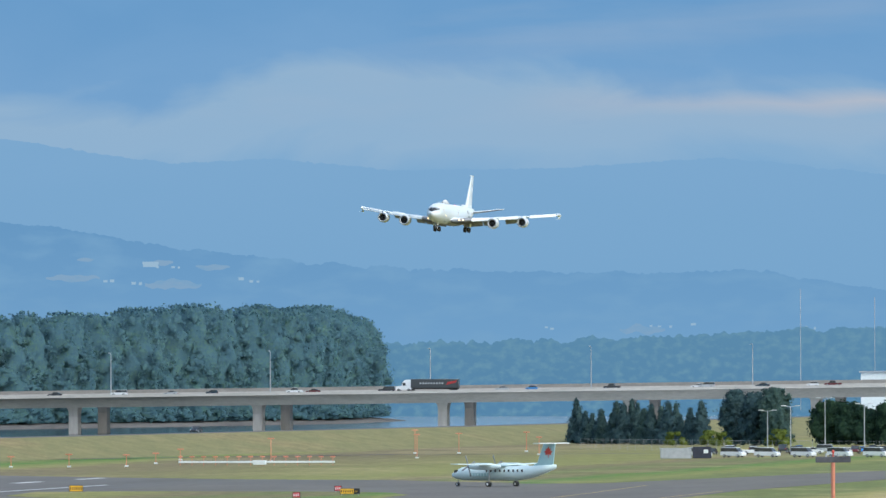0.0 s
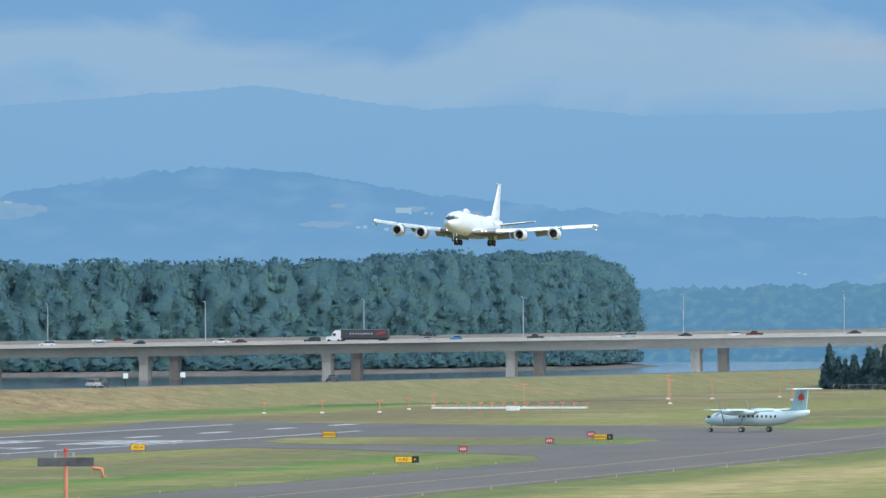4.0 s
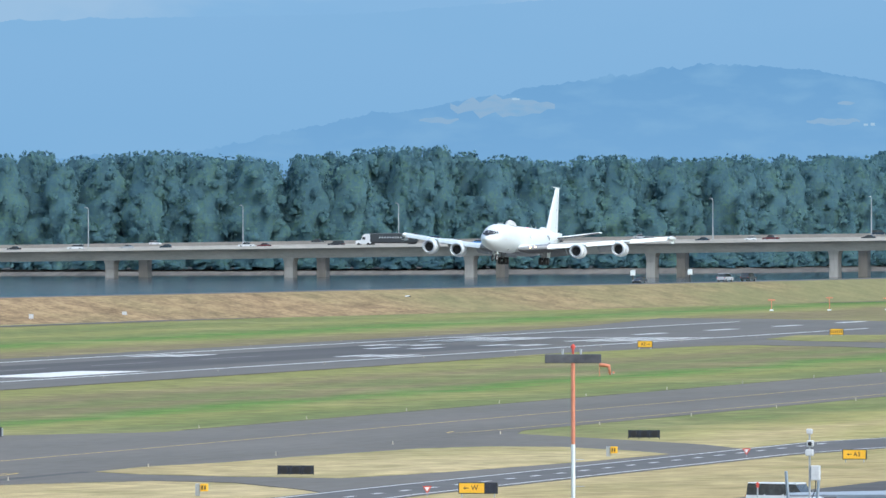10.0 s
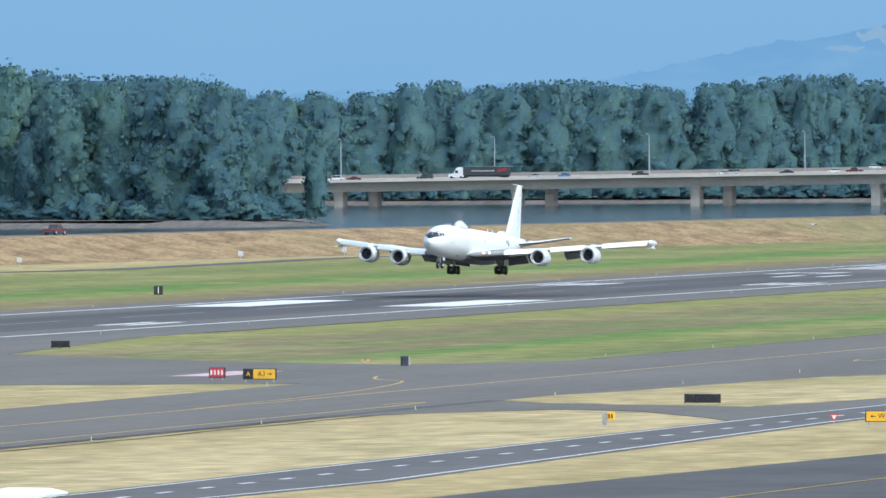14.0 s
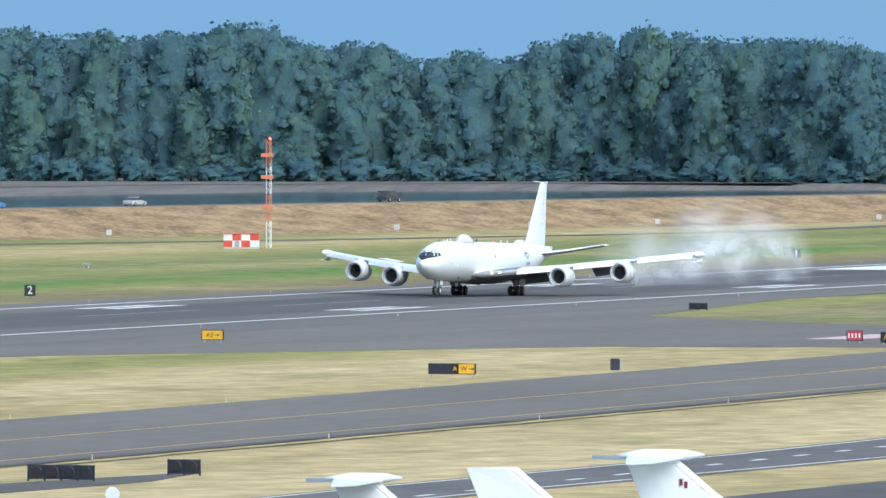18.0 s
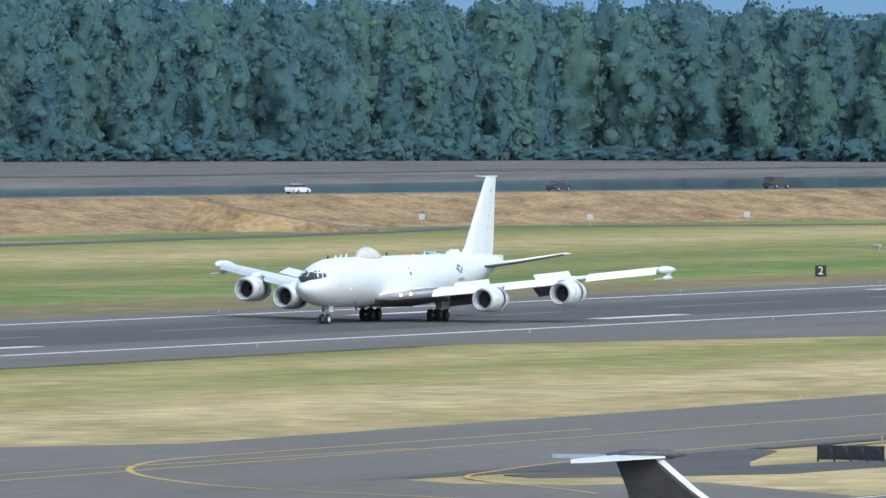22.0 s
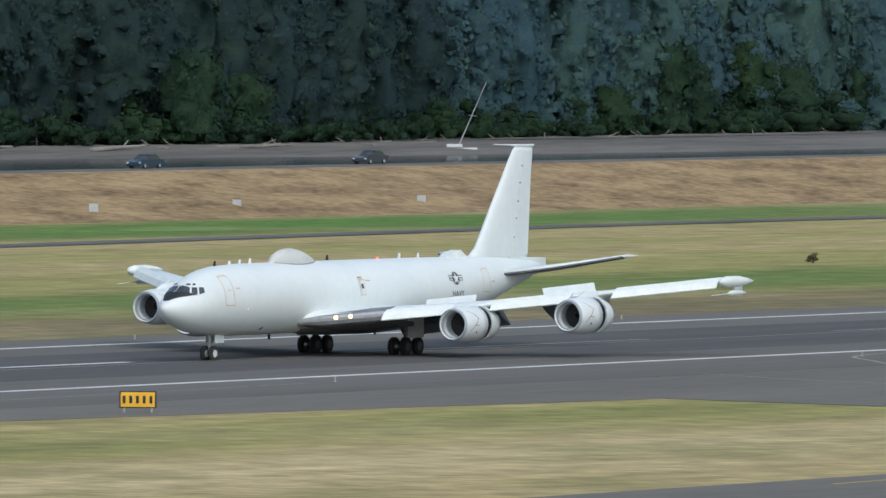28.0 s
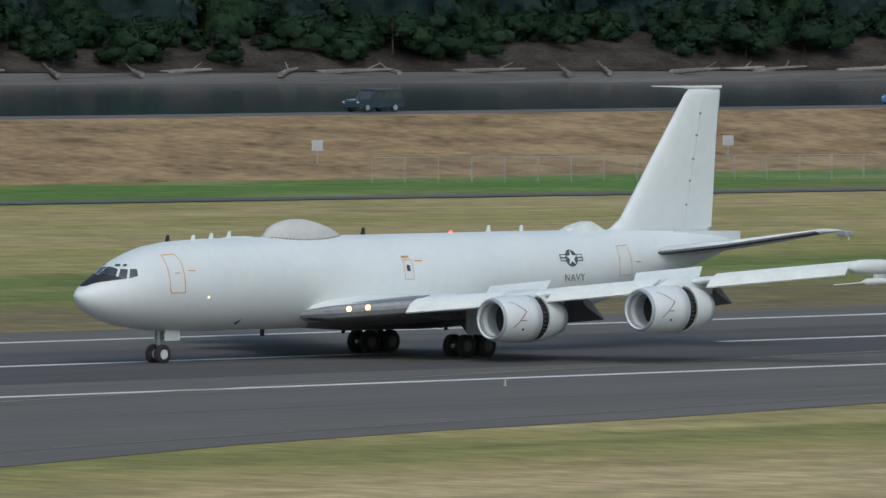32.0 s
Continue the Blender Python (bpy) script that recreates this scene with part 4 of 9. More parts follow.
for k in range(4):
    rng_b = np.random.default_rng(90 + k)
    cloud = tall_crown(rng_b, 36 + 2.4 * k, 8.2 + 0.6 * k, 1500, 0.6, 0.04, 30)
    BACK.append((cloud[0], cloud[2], 36 + 2.4 * k))
near, mid_wood, far, near_back, mid_back, far_back, bushes, willows = ([] for _ in range(8))
for k, (x, y, dx, dy) in enumerate(along(WOOD, 7.4, 2.5)):
    front = k % 2 == 1
    s = random.uniform(0, 2.5) if front else random.uniform(3, 8)
    if x <= 1290:
        s += 13
    px, py, pz = x - dy * s, y + dx * s, (-1.2 if x > 1290 else 2.5)
    h = canopy(px, py, pz) * (random.uniform(0.45, 0.86) if front else random.uniform(0.9, 1.01))
    bearing = math.degrees(math.atan2(py, px))
    if x > 2955 and bearing < 15.74:
        continue
    if x > 2955 and bearing < 15.95:
        h = random.uniform(24, 31)
    (near if x < 1620 else mid_wood if x < 2240 else far).append((px, py, pz, h))
for off in (14,):
    for x, y, dx, dy in along(WOOD, 7.6, 3):
        px, py = x - dy * off, y + dx * off
        if x > 2955 and math.degrees(math.atan2(py, px)) < 16.1:
            continue
        (near_back if x < 1620 else mid_back if x < 2240 else far_back).append((px, py, -1.2, canopy(px, py, -1.2) * random.uniform(0.92, 1.01)))
for k, (x, y, dx, dy) in enumerate(along(WOOD_EAST, 8.4, 2.5)):
    far_back.append((x, y, -1.2, canopy(x, y, -1.2) * (random.uniform(0.5, 0.86) if k % 2 else random.uniform(0.91, 1.0))))
for off in (12,):
    for x, y, dx, dy in along(WOOD_EAST, 8.0, 3):
        px, py = x - dy * off, y + dx * off
        far_back.append((px, py, -1.2, canopy(px, py, -1.2) * random.uniform(0.93, 1.01)))
for x, y, dx, dy in along(WOOD, 4.6, 2.0):
    if x < 2200:
        if x > 1290:
            s = random.uniform(3, 9)
            bushes.append((x + dy * s, y - dx * s, -1.6))
        for again in range(2 if x <= 1290 and (noise.noise(Vector((x * 0.022, 3.3, 0))) > -0.12 or random.random() < 0.35) else 0):
            s = random.uniform(-5, 10)
            bushes.append((x - dy * s, y + dx * s, float(np.interp(s, [-6, -2, 4, 9], [-1.3, 0.3, 2.2, 3.2]))))
for x, y, dx, dy in along(WOOD, 19, 6):
    if x < 1850:
        s = random.uniform(-2, 3) + (11 if x <= 1290 else 0)
        willows.append((x - dy * s, y + dx * s, -1.3 if x > 1290 else 2.4, random.uniform(8, 19)))
for x, y, dx, dy in along([p for p in WOOD if p[0] > 2190], 7, 3):
    bushes.append((x + dy * 3, y - dx * 3, -1.5))
for x, y, dx, dy in along(WOOD_EAST, 7, 3):
    bushes.append((x + dy * 5, y - dx * 5, -1.5))
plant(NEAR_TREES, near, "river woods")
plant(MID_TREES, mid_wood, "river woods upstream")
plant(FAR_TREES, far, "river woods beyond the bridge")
plant(WILLOWS, willows, "young willows before the woods")
bushes.sort(key=lambda q: math.hypot(q[0], q[1]))
plant(BUSHES, bushes[:290], "bushes on the river bank", (0.4, 1.0))
SCRUB = []
for k in range(3):
    cloud = tall_crown(np.random.default_rng(70 + k), 8 + k, 4.6, 420, 0.4, 0.1, 12)
    SCRUB.append((cloud[0], cloud[2], 8 + k))
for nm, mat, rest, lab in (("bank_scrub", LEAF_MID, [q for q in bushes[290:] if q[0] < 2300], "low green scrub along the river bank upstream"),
                           ("far_scrub", LEAF_FAR, [q for q in bushes[290:] if q[0] >= 2300], "low scrub along the far river bank, leaves tinted with blue haze")):
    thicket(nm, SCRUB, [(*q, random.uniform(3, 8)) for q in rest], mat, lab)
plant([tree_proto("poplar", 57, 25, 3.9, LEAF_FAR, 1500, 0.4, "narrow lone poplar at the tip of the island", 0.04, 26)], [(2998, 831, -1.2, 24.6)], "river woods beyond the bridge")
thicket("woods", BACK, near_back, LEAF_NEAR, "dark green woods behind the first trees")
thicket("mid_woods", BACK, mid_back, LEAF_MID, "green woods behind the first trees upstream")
thicket("far_woods", BACK, far_back, LEAF_FAR, "woods behind the first trees, leaves tinted with blue haze")
# the eroded river bank below the woods
bank = finer([p for p in WOOD if p[0] < 1300] + [(1300, 1074)], 14)
swept("river_bank", bank, [(-9, -1.6), (-6, -1.1), (-2, 0.7), (3, 2.4), (8, 3.7), (13, 4.3), (40, 4.4)], DIRT, "eroded grey-brown earth bank below the woods", "bank")


# far hills and sky: plain backdrops at the edge of sight; bearings are in thousandths of the pan scale
SCALE = 20301.0


def ridge(name, prof, dist, z_low, material, label, rough=0.0):
    v, f = [], []
    us = np.arange(prof[0][0], prof[-1][0] + 1, 4.0)
    vs = np.interp(us, [p[0] for p in prof], [p[1] for p in prof])
    for i, (u, w) in enumerate(zip(us, vs)):
        a = (3187 - u) / SCALE
        x, y = dist * math.cos(a), dist * math.sin(a)
        w -= rough * (noise.noise(Vector((u * 0.022, dist, 0))) * 0.8 + noise.noise(Vector((u * 0.09, dist, 3))) * 0.5 + noise.noise(Vector((u * 0.24, dist, 3))) * 0.3)
        top = EYE[2] - w * dist / SCALE
        v += [(x, y, z_low), (x * 1.003, y * 1.003, top)]
        if i:
            k = 2 * i
            f.append((k - 2, k - 1, k + 1, k))
    return setting(name, v, f, material, label, "backdrop")


# air haze painted as glow on hills, fields and houses alike
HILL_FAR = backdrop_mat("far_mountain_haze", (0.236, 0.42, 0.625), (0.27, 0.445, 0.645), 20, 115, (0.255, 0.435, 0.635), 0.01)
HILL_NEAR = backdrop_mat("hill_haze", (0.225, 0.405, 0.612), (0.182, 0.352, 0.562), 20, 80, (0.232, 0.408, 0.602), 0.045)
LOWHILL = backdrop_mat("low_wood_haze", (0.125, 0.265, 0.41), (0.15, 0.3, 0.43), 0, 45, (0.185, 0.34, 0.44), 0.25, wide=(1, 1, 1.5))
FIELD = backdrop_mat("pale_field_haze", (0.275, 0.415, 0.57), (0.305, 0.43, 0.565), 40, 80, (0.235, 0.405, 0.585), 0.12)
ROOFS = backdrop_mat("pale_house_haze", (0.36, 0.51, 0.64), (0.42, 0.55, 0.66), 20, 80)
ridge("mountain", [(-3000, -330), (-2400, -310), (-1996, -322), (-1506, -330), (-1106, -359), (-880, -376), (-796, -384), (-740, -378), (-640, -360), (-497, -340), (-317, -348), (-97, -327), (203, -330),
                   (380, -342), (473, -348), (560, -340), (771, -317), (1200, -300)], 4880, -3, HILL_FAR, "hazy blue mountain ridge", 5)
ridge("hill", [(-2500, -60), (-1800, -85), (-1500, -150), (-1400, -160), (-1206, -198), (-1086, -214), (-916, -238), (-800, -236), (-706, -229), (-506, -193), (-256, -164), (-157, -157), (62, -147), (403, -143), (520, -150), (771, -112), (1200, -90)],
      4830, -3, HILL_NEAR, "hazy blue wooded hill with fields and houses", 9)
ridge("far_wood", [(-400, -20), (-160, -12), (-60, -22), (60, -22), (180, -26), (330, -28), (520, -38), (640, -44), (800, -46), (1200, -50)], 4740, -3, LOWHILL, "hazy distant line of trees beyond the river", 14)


def hill_patch(name, u0, u1, v0, v1, material, label, category, dist=4815, ragged=0.5):
    """A field on the hillside, with an uneven outline."""
    n = 14
    v, f = [], []
    for i in range(n + 1):
        s = i / n
        u = u0 + (u1 - u0) * s
        a = (3187 - u) / SCALE
        mid, half = (v0 + v1) / 2 + (noise.noise(Vector((u * 0.05, v0, 1)))) * ragged * (v1 - v0), (v1 - v0) / 2 * math.sin(math.pi * min(max(s, 0.04), 0.96)) ** 0.6
        for w in (mid - half, mid + half):
            v.append((dist * math.cos(a), dist * math.sin(a), EYE[2] - w * dist / SCALE))
        if i:
            k = 2 * i
            f.append((k - 2, k - 1, k + 1, k))
    return setting(name, v, f, material, label, category)


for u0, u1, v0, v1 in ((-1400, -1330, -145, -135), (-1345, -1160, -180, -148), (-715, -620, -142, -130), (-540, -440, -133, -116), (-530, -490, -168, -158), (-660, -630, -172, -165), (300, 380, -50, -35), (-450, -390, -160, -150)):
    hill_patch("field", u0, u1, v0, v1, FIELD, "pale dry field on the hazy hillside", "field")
house_bm = bmesh.new()
box(house_bm, -3.2, -3, 0, 3.2, 3, 1.3)
for s in (-1, 1):
    house_bm.faces.new([house_bm.verts.new(p) for p in ((-3.4, s * 3.2, 1.25), (3.4, s * 3.2, 1.25), (3.4, 0, 2.2), (-3.4, 0, 2.2))])
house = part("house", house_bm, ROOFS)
tagged(house, "tiny pale house on the hazy hillside", "house", "houses on the hill")
for k, (u, v) in enumerate(((-530, -160), (-518, -158), (-490, -158), (-480, -157), (-610, -133), (-598, -133), (-560, -129), (-548, -128), (-370, -136), (-352, -132), (-340, -132), (170, -50), (180, -47), (355, -52), (370, -51), (390, -50), (430, -54), (630, -47), (645, -46), (-1232, -180), (-1226, -180))):
    a = (3187 - u) / SCALE
    m = pose(4805 * math.cos(a), 4805 * math.sin(a), EYE[2] - v * 4805 / SCALE - 1.0, 0, 0, math.degrees(a) + 90)
    if k:
        copy_thing(house, m).scale = (random.uniform(0.12, 0.34), 1, random.uniform(0.3, 0.6))
    else:
        house.matrix_world = m


def cloud_mat():
    """The low sky: blue overcast with a pale bank of cloud and a warm streak."""
    m = bpy.data.materials.new("low_sky")
    m.use_nodes = True
    nt = m.node_tree
    N, L = nt.nodes, nt.links.new
    N.remove(N["Principled BSDF"])
    e = N.new("ShaderNodeEmission")
    e.inputs[1].default_value = 0.66
    L(e.outputs[0], N["Material Output"].inputs[0])
    geo, sep = N.new("ShaderNodeNewGeometry"), N.new("ShaderNodeSeparateXYZ")
    L(geo.outputs["Position"], sep.inputs[0])
    mp, n1 = N.new("ShaderNodeMapping"), N.new("ShaderNodeTexNoise")
    mp.inputs["Scale"].default_value = (0.0075, 0.0075, 0.019)
    n1.inputs["Scale"].default_value, n1.inputs["Detail"].default_value, n1.inputs["Distortion"].default_value = 1.0, 8, 0.7
    L(geo.outputs["Position"], mp.inputs[0]), L(mp.outputs[0], n1.inputs[0])
    ad = N.new("ShaderNodeMath")
    ad.operation = "MULTIPLY_ADD"
    ad.inputs[1].default_value = 86.0
    L(n1.outputs[0], ad.inputs[0]), L(sep.outputs[2], ad.inputs[2])
    mr = N.new("ShaderNodeMapRange")
    mr.inputs[1].default_value, mr.inputs[2].default_value = 115, 235
    L(ad.outputs[0], mr.inputs[0])
    r = ramp_node(nt, [(0.0, (0.25, 0.43, 0.645)), (0.22, (0.27, 0.45, 0.65)), (0.36, (0.355, 0.5, 0.655)), (0.48, (0.36, 0.5, 0.65)), (0.6, (0.235, 0.41, 0.635)), (0.85, (0.195, 0.375, 0.61)), (1.0, (0.235, 0.42, 0.645))])
    L(mr.outputs[0], r.inputs[0])
    # a thin warm streak in the bank
    mp2, n2, f2, band = N.new("ShaderNodeMapping"), N.new("ShaderNodeTexNoise"), N.new("ShaderNodeMapRange"), N.new("ShaderNodeMapRange")
    mp2.inputs["Scale"].default_value = (0.004, 0.004, 0.022)
    n2.inputs["Scale"].default_value, n2.inputs["Detail"].default_value, n2.inputs["Distortion"].default_value = 1.0, 6, 0.5
    f2.inputs[1].default_value, f2.inputs[2].default_value, f2.inputs[4].default_value = 0.5, 0.72, 0.4
    band.inputs[1].default_value, band.inputs[2].default_value = 100, 128
    mul, mix = N.new("ShaderNodeMath"), N.new("ShaderNodeMix")
    mul.operation, mix.data_type = "MULTIPLY", "RGBA"
    mix.inputs["B"].default_value = (0.47, 0.53, 0.62, 1)
    L(geo.outputs["Position"], mp2.inputs[0]), L(mp2.outputs[0], n2.inputs[0]), L(n2.outputs[0], f2.inputs[0]), L(sep.outputs[2], band.inputs[0])
    L(f2.outputs[0], mul.inputs[0]), L(band.outputs[0], mul.inputs[1]), L(mul.outputs[0], mix.inputs["Factor"])
    L(r.outputs[0], mix.inputs["A"])
    # the sunlit edge of a cloud in the east
    up, dist, edge, east, both, glow = (N.new("ShaderNodeMath"), N.new("ShaderNodeMath"), N.new("ShaderNodeMapRange"), N.new("ShaderNodeMapRange"), N.new("ShaderNodeMath"), N.new("ShaderNodeMix"))
    up.operation, dist.operation, both.operation, glow.data_type = "MULTIPLY_ADD", "ABSOLUTE", "MULTIPLY", "RGBA"
    up.inputs[1].default_value = 26.0
    wob = N.new("ShaderNodeMath")
    wob.operation = "SUBTRACT"
    wob.inputs[1].default_value = 144.0
    L(n1.outputs[0], up.inputs[0]), L(sep.outputs[2], up.inputs[2]), L(up.outputs[0], wob.inputs[0]), L(wob.outputs[0], dist.inputs[0]), L(dist.outputs[0], edge.inputs[0])
    edge.inputs[1].default_value, edge.inputs[2].default_value, edge.inputs[3].default_value, edge.inputs[4].default_value = 0.0, 6.5, 0.75, 0.0
    east.inputs[1].default_value, east.inputs[2].default_value, east.inputs[3].default_value, east.inputs[4].default_value = 600, 750, 1.0, 0.0
    glow.inputs["B"].default_value = (0.6, 0.57, 0.6, 1)
    L(sep.outputs[1], east.inputs[0]), L(edge.outputs[0], both.inputs[0]), L(east.outputs[0], both.inputs[1]), L(both.outputs[0], glow.inputs["Factor"])
    L(mix.outputs["Result"], glow.inputs["A"]), L(glow.outputs["Result"], e.inputs[0])
    return m


v, f = [], []
for i, a in enumerate(np.linspace(-0.6, 1.7, 70)):
    v += [(4950 * math.cos(a), 4950 * math.sin(a), -3), (4950 * math.cos(a), 4950 * math.sin(a), 330)]
    if i:
        f.append((2 * i - 2, 2 * i - 1, 2 * i + 1, 2 * i))
setting("sky_backdrop", v, f, cloud_mat(), "low blue sky with a pale bank of cloud", "sky")


# ---- the bridge ----
BX, TWIN = 3700.0, 27.0


def deck_z(y):
    return float(np.interp(y, [-150, 200, 440, 735, 1020, 1200, 1700], [15.0, 14.2, 12.2, 8.9, 5.6, 4.3, 3.9]))


def bridge(x, name, up=0.0, wall=CONCRETE, leg=PIERCON, along_y=0.0):
    root = thing(name, "long concrete box-girder highway bridge over the river", "bridge", Matrix.Translation((x, 0, up)))
    ys = np.arange(-150, 1705, 25)
    for nm, prof in (("girder", [(-5, -0.6), (-9.5, -0.4), (-9.5, 0.0), (9.5, 0.0), (9.5, -0.4), (5, -0.6), (3.6, -3.6), (-3.6, -3.6)]),
                     ("parapet", [(-9.5, 0.0), (-9.5, 0.45), (-9.15, 0.45), (-9.15, 0.0)]), ("parapet", [(9.15, 0.0), (9.15, 0.9), (9.5, 0.9), (9.5, 0.0)])):
        bm = bmesh.new()
        loft(bm, [[(o, y, deck_z(y) + h) for o, h in prof] for y in ys])
        part(nm, bm, wall, root)
    bm = bmesh.new()
    loft(bm, [[(-9.1, y, deck_z(y) + 0.06), (9.1, y, deck_z(y) + 0.06), (9.1, y, deck_z(y) - 0.05), (-9.1, y, deck_z(y) - 0.05)] for y in ys])
    part("roadway", bm, ROAD, root)
    for y in np.arange(1017 - 61.3 * 13, 1020, 61.3) + along_y:
        bm = bmesh.new()
        zt = deck_z(y) - 3.6
        loft(bm, [[(sx * w, y + sy * d, z) for sx, sy in ((-1, -1), (1, -1), (1, 1), (-1, 1))] for z, w, d in ((-4.5, 3.2, 1.5), (zt - 3, 3.0, 1.45), (zt - 1.2, 3.4, 1.5), (zt, 3.8, 1.9))])
        part("pier", bm, leg, root)
    for y in np.arange(647 - 53.2 * 8, 1030, 53.2) if name == "highway_bridge" and x == BX else ():
        bm = bmesh.new()
        rod(bm, (9.3, y, deck_z(y)), (9.3, y, deck_z(y) + 13.8), 0.22, 0.12, 6)
        rod(bm, (9.3, y, deck_z(y) + 13.7), (6.6, y, deck_z(y) + 14.2), 0.1, 0.08, 5)
        box(bm, 6.0, y - 0.3, deck_z(y) + 14.05, 7.2, y + 0.3, deck_z(y) + 14.3)
        part("lamp_post", bm, GALV, root, "tall galvanised lamp post")
    return root


bridge(BX, "highway_bridge")
# darker copy of the concrete, for the shade on the rear bridge
SHADECON = surface("shaded_bridge_concrete", (0.26, 0.24, 0.21), (0.36, 0.33, 0.29), 0.1, 0.9, stretch=(1, 1, 0.3))
bridge(BX + TWIN, "highway_bridge", 1.1, SHADECON, SHADECON, -4.6)


# ---- the landing jet ----
def ellipse_ring(x, top, bot, half, n=28):
    c, hh = (top + bot) / 2, (top - bot) / 2
    return [(x, half * math.cos(2 * math.pi * k / n), c + hh * math.sin(2 * math.pi * k / n)) for k in range(n)]


BODY = [(-23.3, 3.42, 3.34, 0.05), (-23.2, 3.62, 3.12, 0.25), (-22.9, 3.86, 2.8, 0.55), (-22.4, 4.12, 2.52, 0.88), (-21.8, 4.42, 2.26, 1.15), (-21.2, 4.78, 2.06, 1.36), (-20.6, 5.1, 1.92, 1.52),
        (-19.8, 5.42, 1.78, 1.66), (-18.8, 5.7, 1.66, 1.77), (-17.4, 5.9, 1.57, 1.85), (-15, 6.0, 1.53, 1.88), (-9, 6.02, 1.53, 1.88), (0, 6.02, 1.55, 1.88), (6, 6.02, 1.6, 1.88), (9, 6.0, 1.8, 1.86),
        (12, 5.99, 2.3, 1.76), (15, 5.95, 3.0, 1.5), (18, 5.86, 3.78, 1.08), (20.4, 5.74, 4.42, 0.66), (21.8, 5.56, 4.86, 0.34), (22.1, 5.42, 5.05, 0.16)]


def body_at(x, z):
    """Half width of the fuselage at x and height z."""
    t, b, w = (float(np.interp(x, [s[0] for s in BODY], [s[k] for s in BODY])) for k in (1, 2, 3))
    q = (z - (t + b) / 2) / ((t - b) / 2)
    return w * math.sqrt(max(0.0, 1 - q * q))


def airfoil(chord, thick, n=9):
    """Points round a wing section, from the leading edge: (aft, up)."""
    up = []
    for k in range(n + 1):
        s = (1 - math.cos(math.pi * k / n)) / 2
        yt = 5 * thick * (0.2969 * math.sqrt(s) - 0.126 * s - 0.3516 * s ** 2 + 0.2843 * s ** 3 - 0.1036 * s ** 4)
        up.append((s * chord, yt * chord))
    return [(s, u * 1.15) for s, u in up] + [(s, -u * 0.75) for s, u in up[-2:0:-1]]


def surface_loft(bm, stations, n=9):
    """stations: leading edge (x, y, z), chord, thickness."""
    rings = [[(x + s, y, z + u) for s, u in airfoil(c, t, n)] for (x, y, z), c, t in stations]
    return loft(bm, rings)


def skin_patch(bm, x0, x1, z0, z1, side, out=0.02, nx=6, nz=6, shape=None):
    """A patch that follows the fuselage skin."""
    vs = []
    for i in range(nx + 1):
        row = []
        for j in range(nz + 1):
            x, z = x0 + (x1 - x0) * i / nx, z0 + (z1 - z0) * j / nz
            if shape:
                x, z = shape(x, z)
            row.append(bm.verts.new((x, side * (body_at(x, z) + out), z)))
        vs.append(row)
    for i in range(nx):
        for j in range(nz):
            bm.faces.new((vs[i][j], vs[i + 1][j], vs[i + 1][j + 1], vs[i][j + 1]))
    return bm


def skin_outline(bm, pts, width, side, out=0.025):
    """A painted line on the fuselage skin through (x, z) points."""
    for (x0, z0), (x1, z1) in zip(pts, pts[1:]):
        n = max(1, int(math.hypot(x1 - x0, z1 - z0) / 0.15))
        dx, dz = x1 - x0, z1 - z0
        L = math.hypot(dx, dz)
        ox, oz = -dz / L * width / 2, dx / L * width / 2
        prev = None
        for k in range(n + 1):
            x, z = x0 + dx * k / n, z0 + dz * k / n
            cur = [bm.verts.new((px, side * (body_at(px, pz) + out), pz)) for px, pz in ((x + ox, z + oz), (x - ox, z - oz))]
            if prev:
                bm.faces.new((prev[0], prev[1], cur[1], cur[0]))
            prev = cur
    return bm


def wheel(parent, x, y, z, r, w, hub=None):
    bm = bmesh.new()
    lathe(bm, [(-w / 2, r * 0.55), (-w / 2, r * 0.86), (-w * 0.34, r), (w * 0.34, r), (w / 2, r * 0.86), (w / 2, r * 0.55)], (0, 0, 0), "Y", 20)
    wh = part("wheel", bm, TYRE, parent, "black aircraft tyre", True)
    wh.location = (x, y, z)
    bm = bmesh.new()
    lathe(bm, [(-w * 0.52, r * 0.2), (-w * 0.53, r * 0.5), (w * 0.53, r * 0.5), (w * 0.52, r * 0.2)], (0, 0, 0), "Y", 14)
    part("hub", bm, hub or HUB, wh, "dark hub" if hub else "pale hub")
    return wh


def wing_le(y):
    """Leading edge x and z, chord at distance y out from the middle."""
    return (float(np.interp(y, [0, 1.8, 9.9, 21.9], [-10.9, -9.3, -2.3, 7.9])), float(np.interp(y, [0, 1.8, 9.9, 21.9], [2.15, 2.35, 3.25, 4.8])),
            float(np.interp(y, [0, 1.8, 7.3, 21.9], [13.2, 11.6, 6.6, 2.7])))


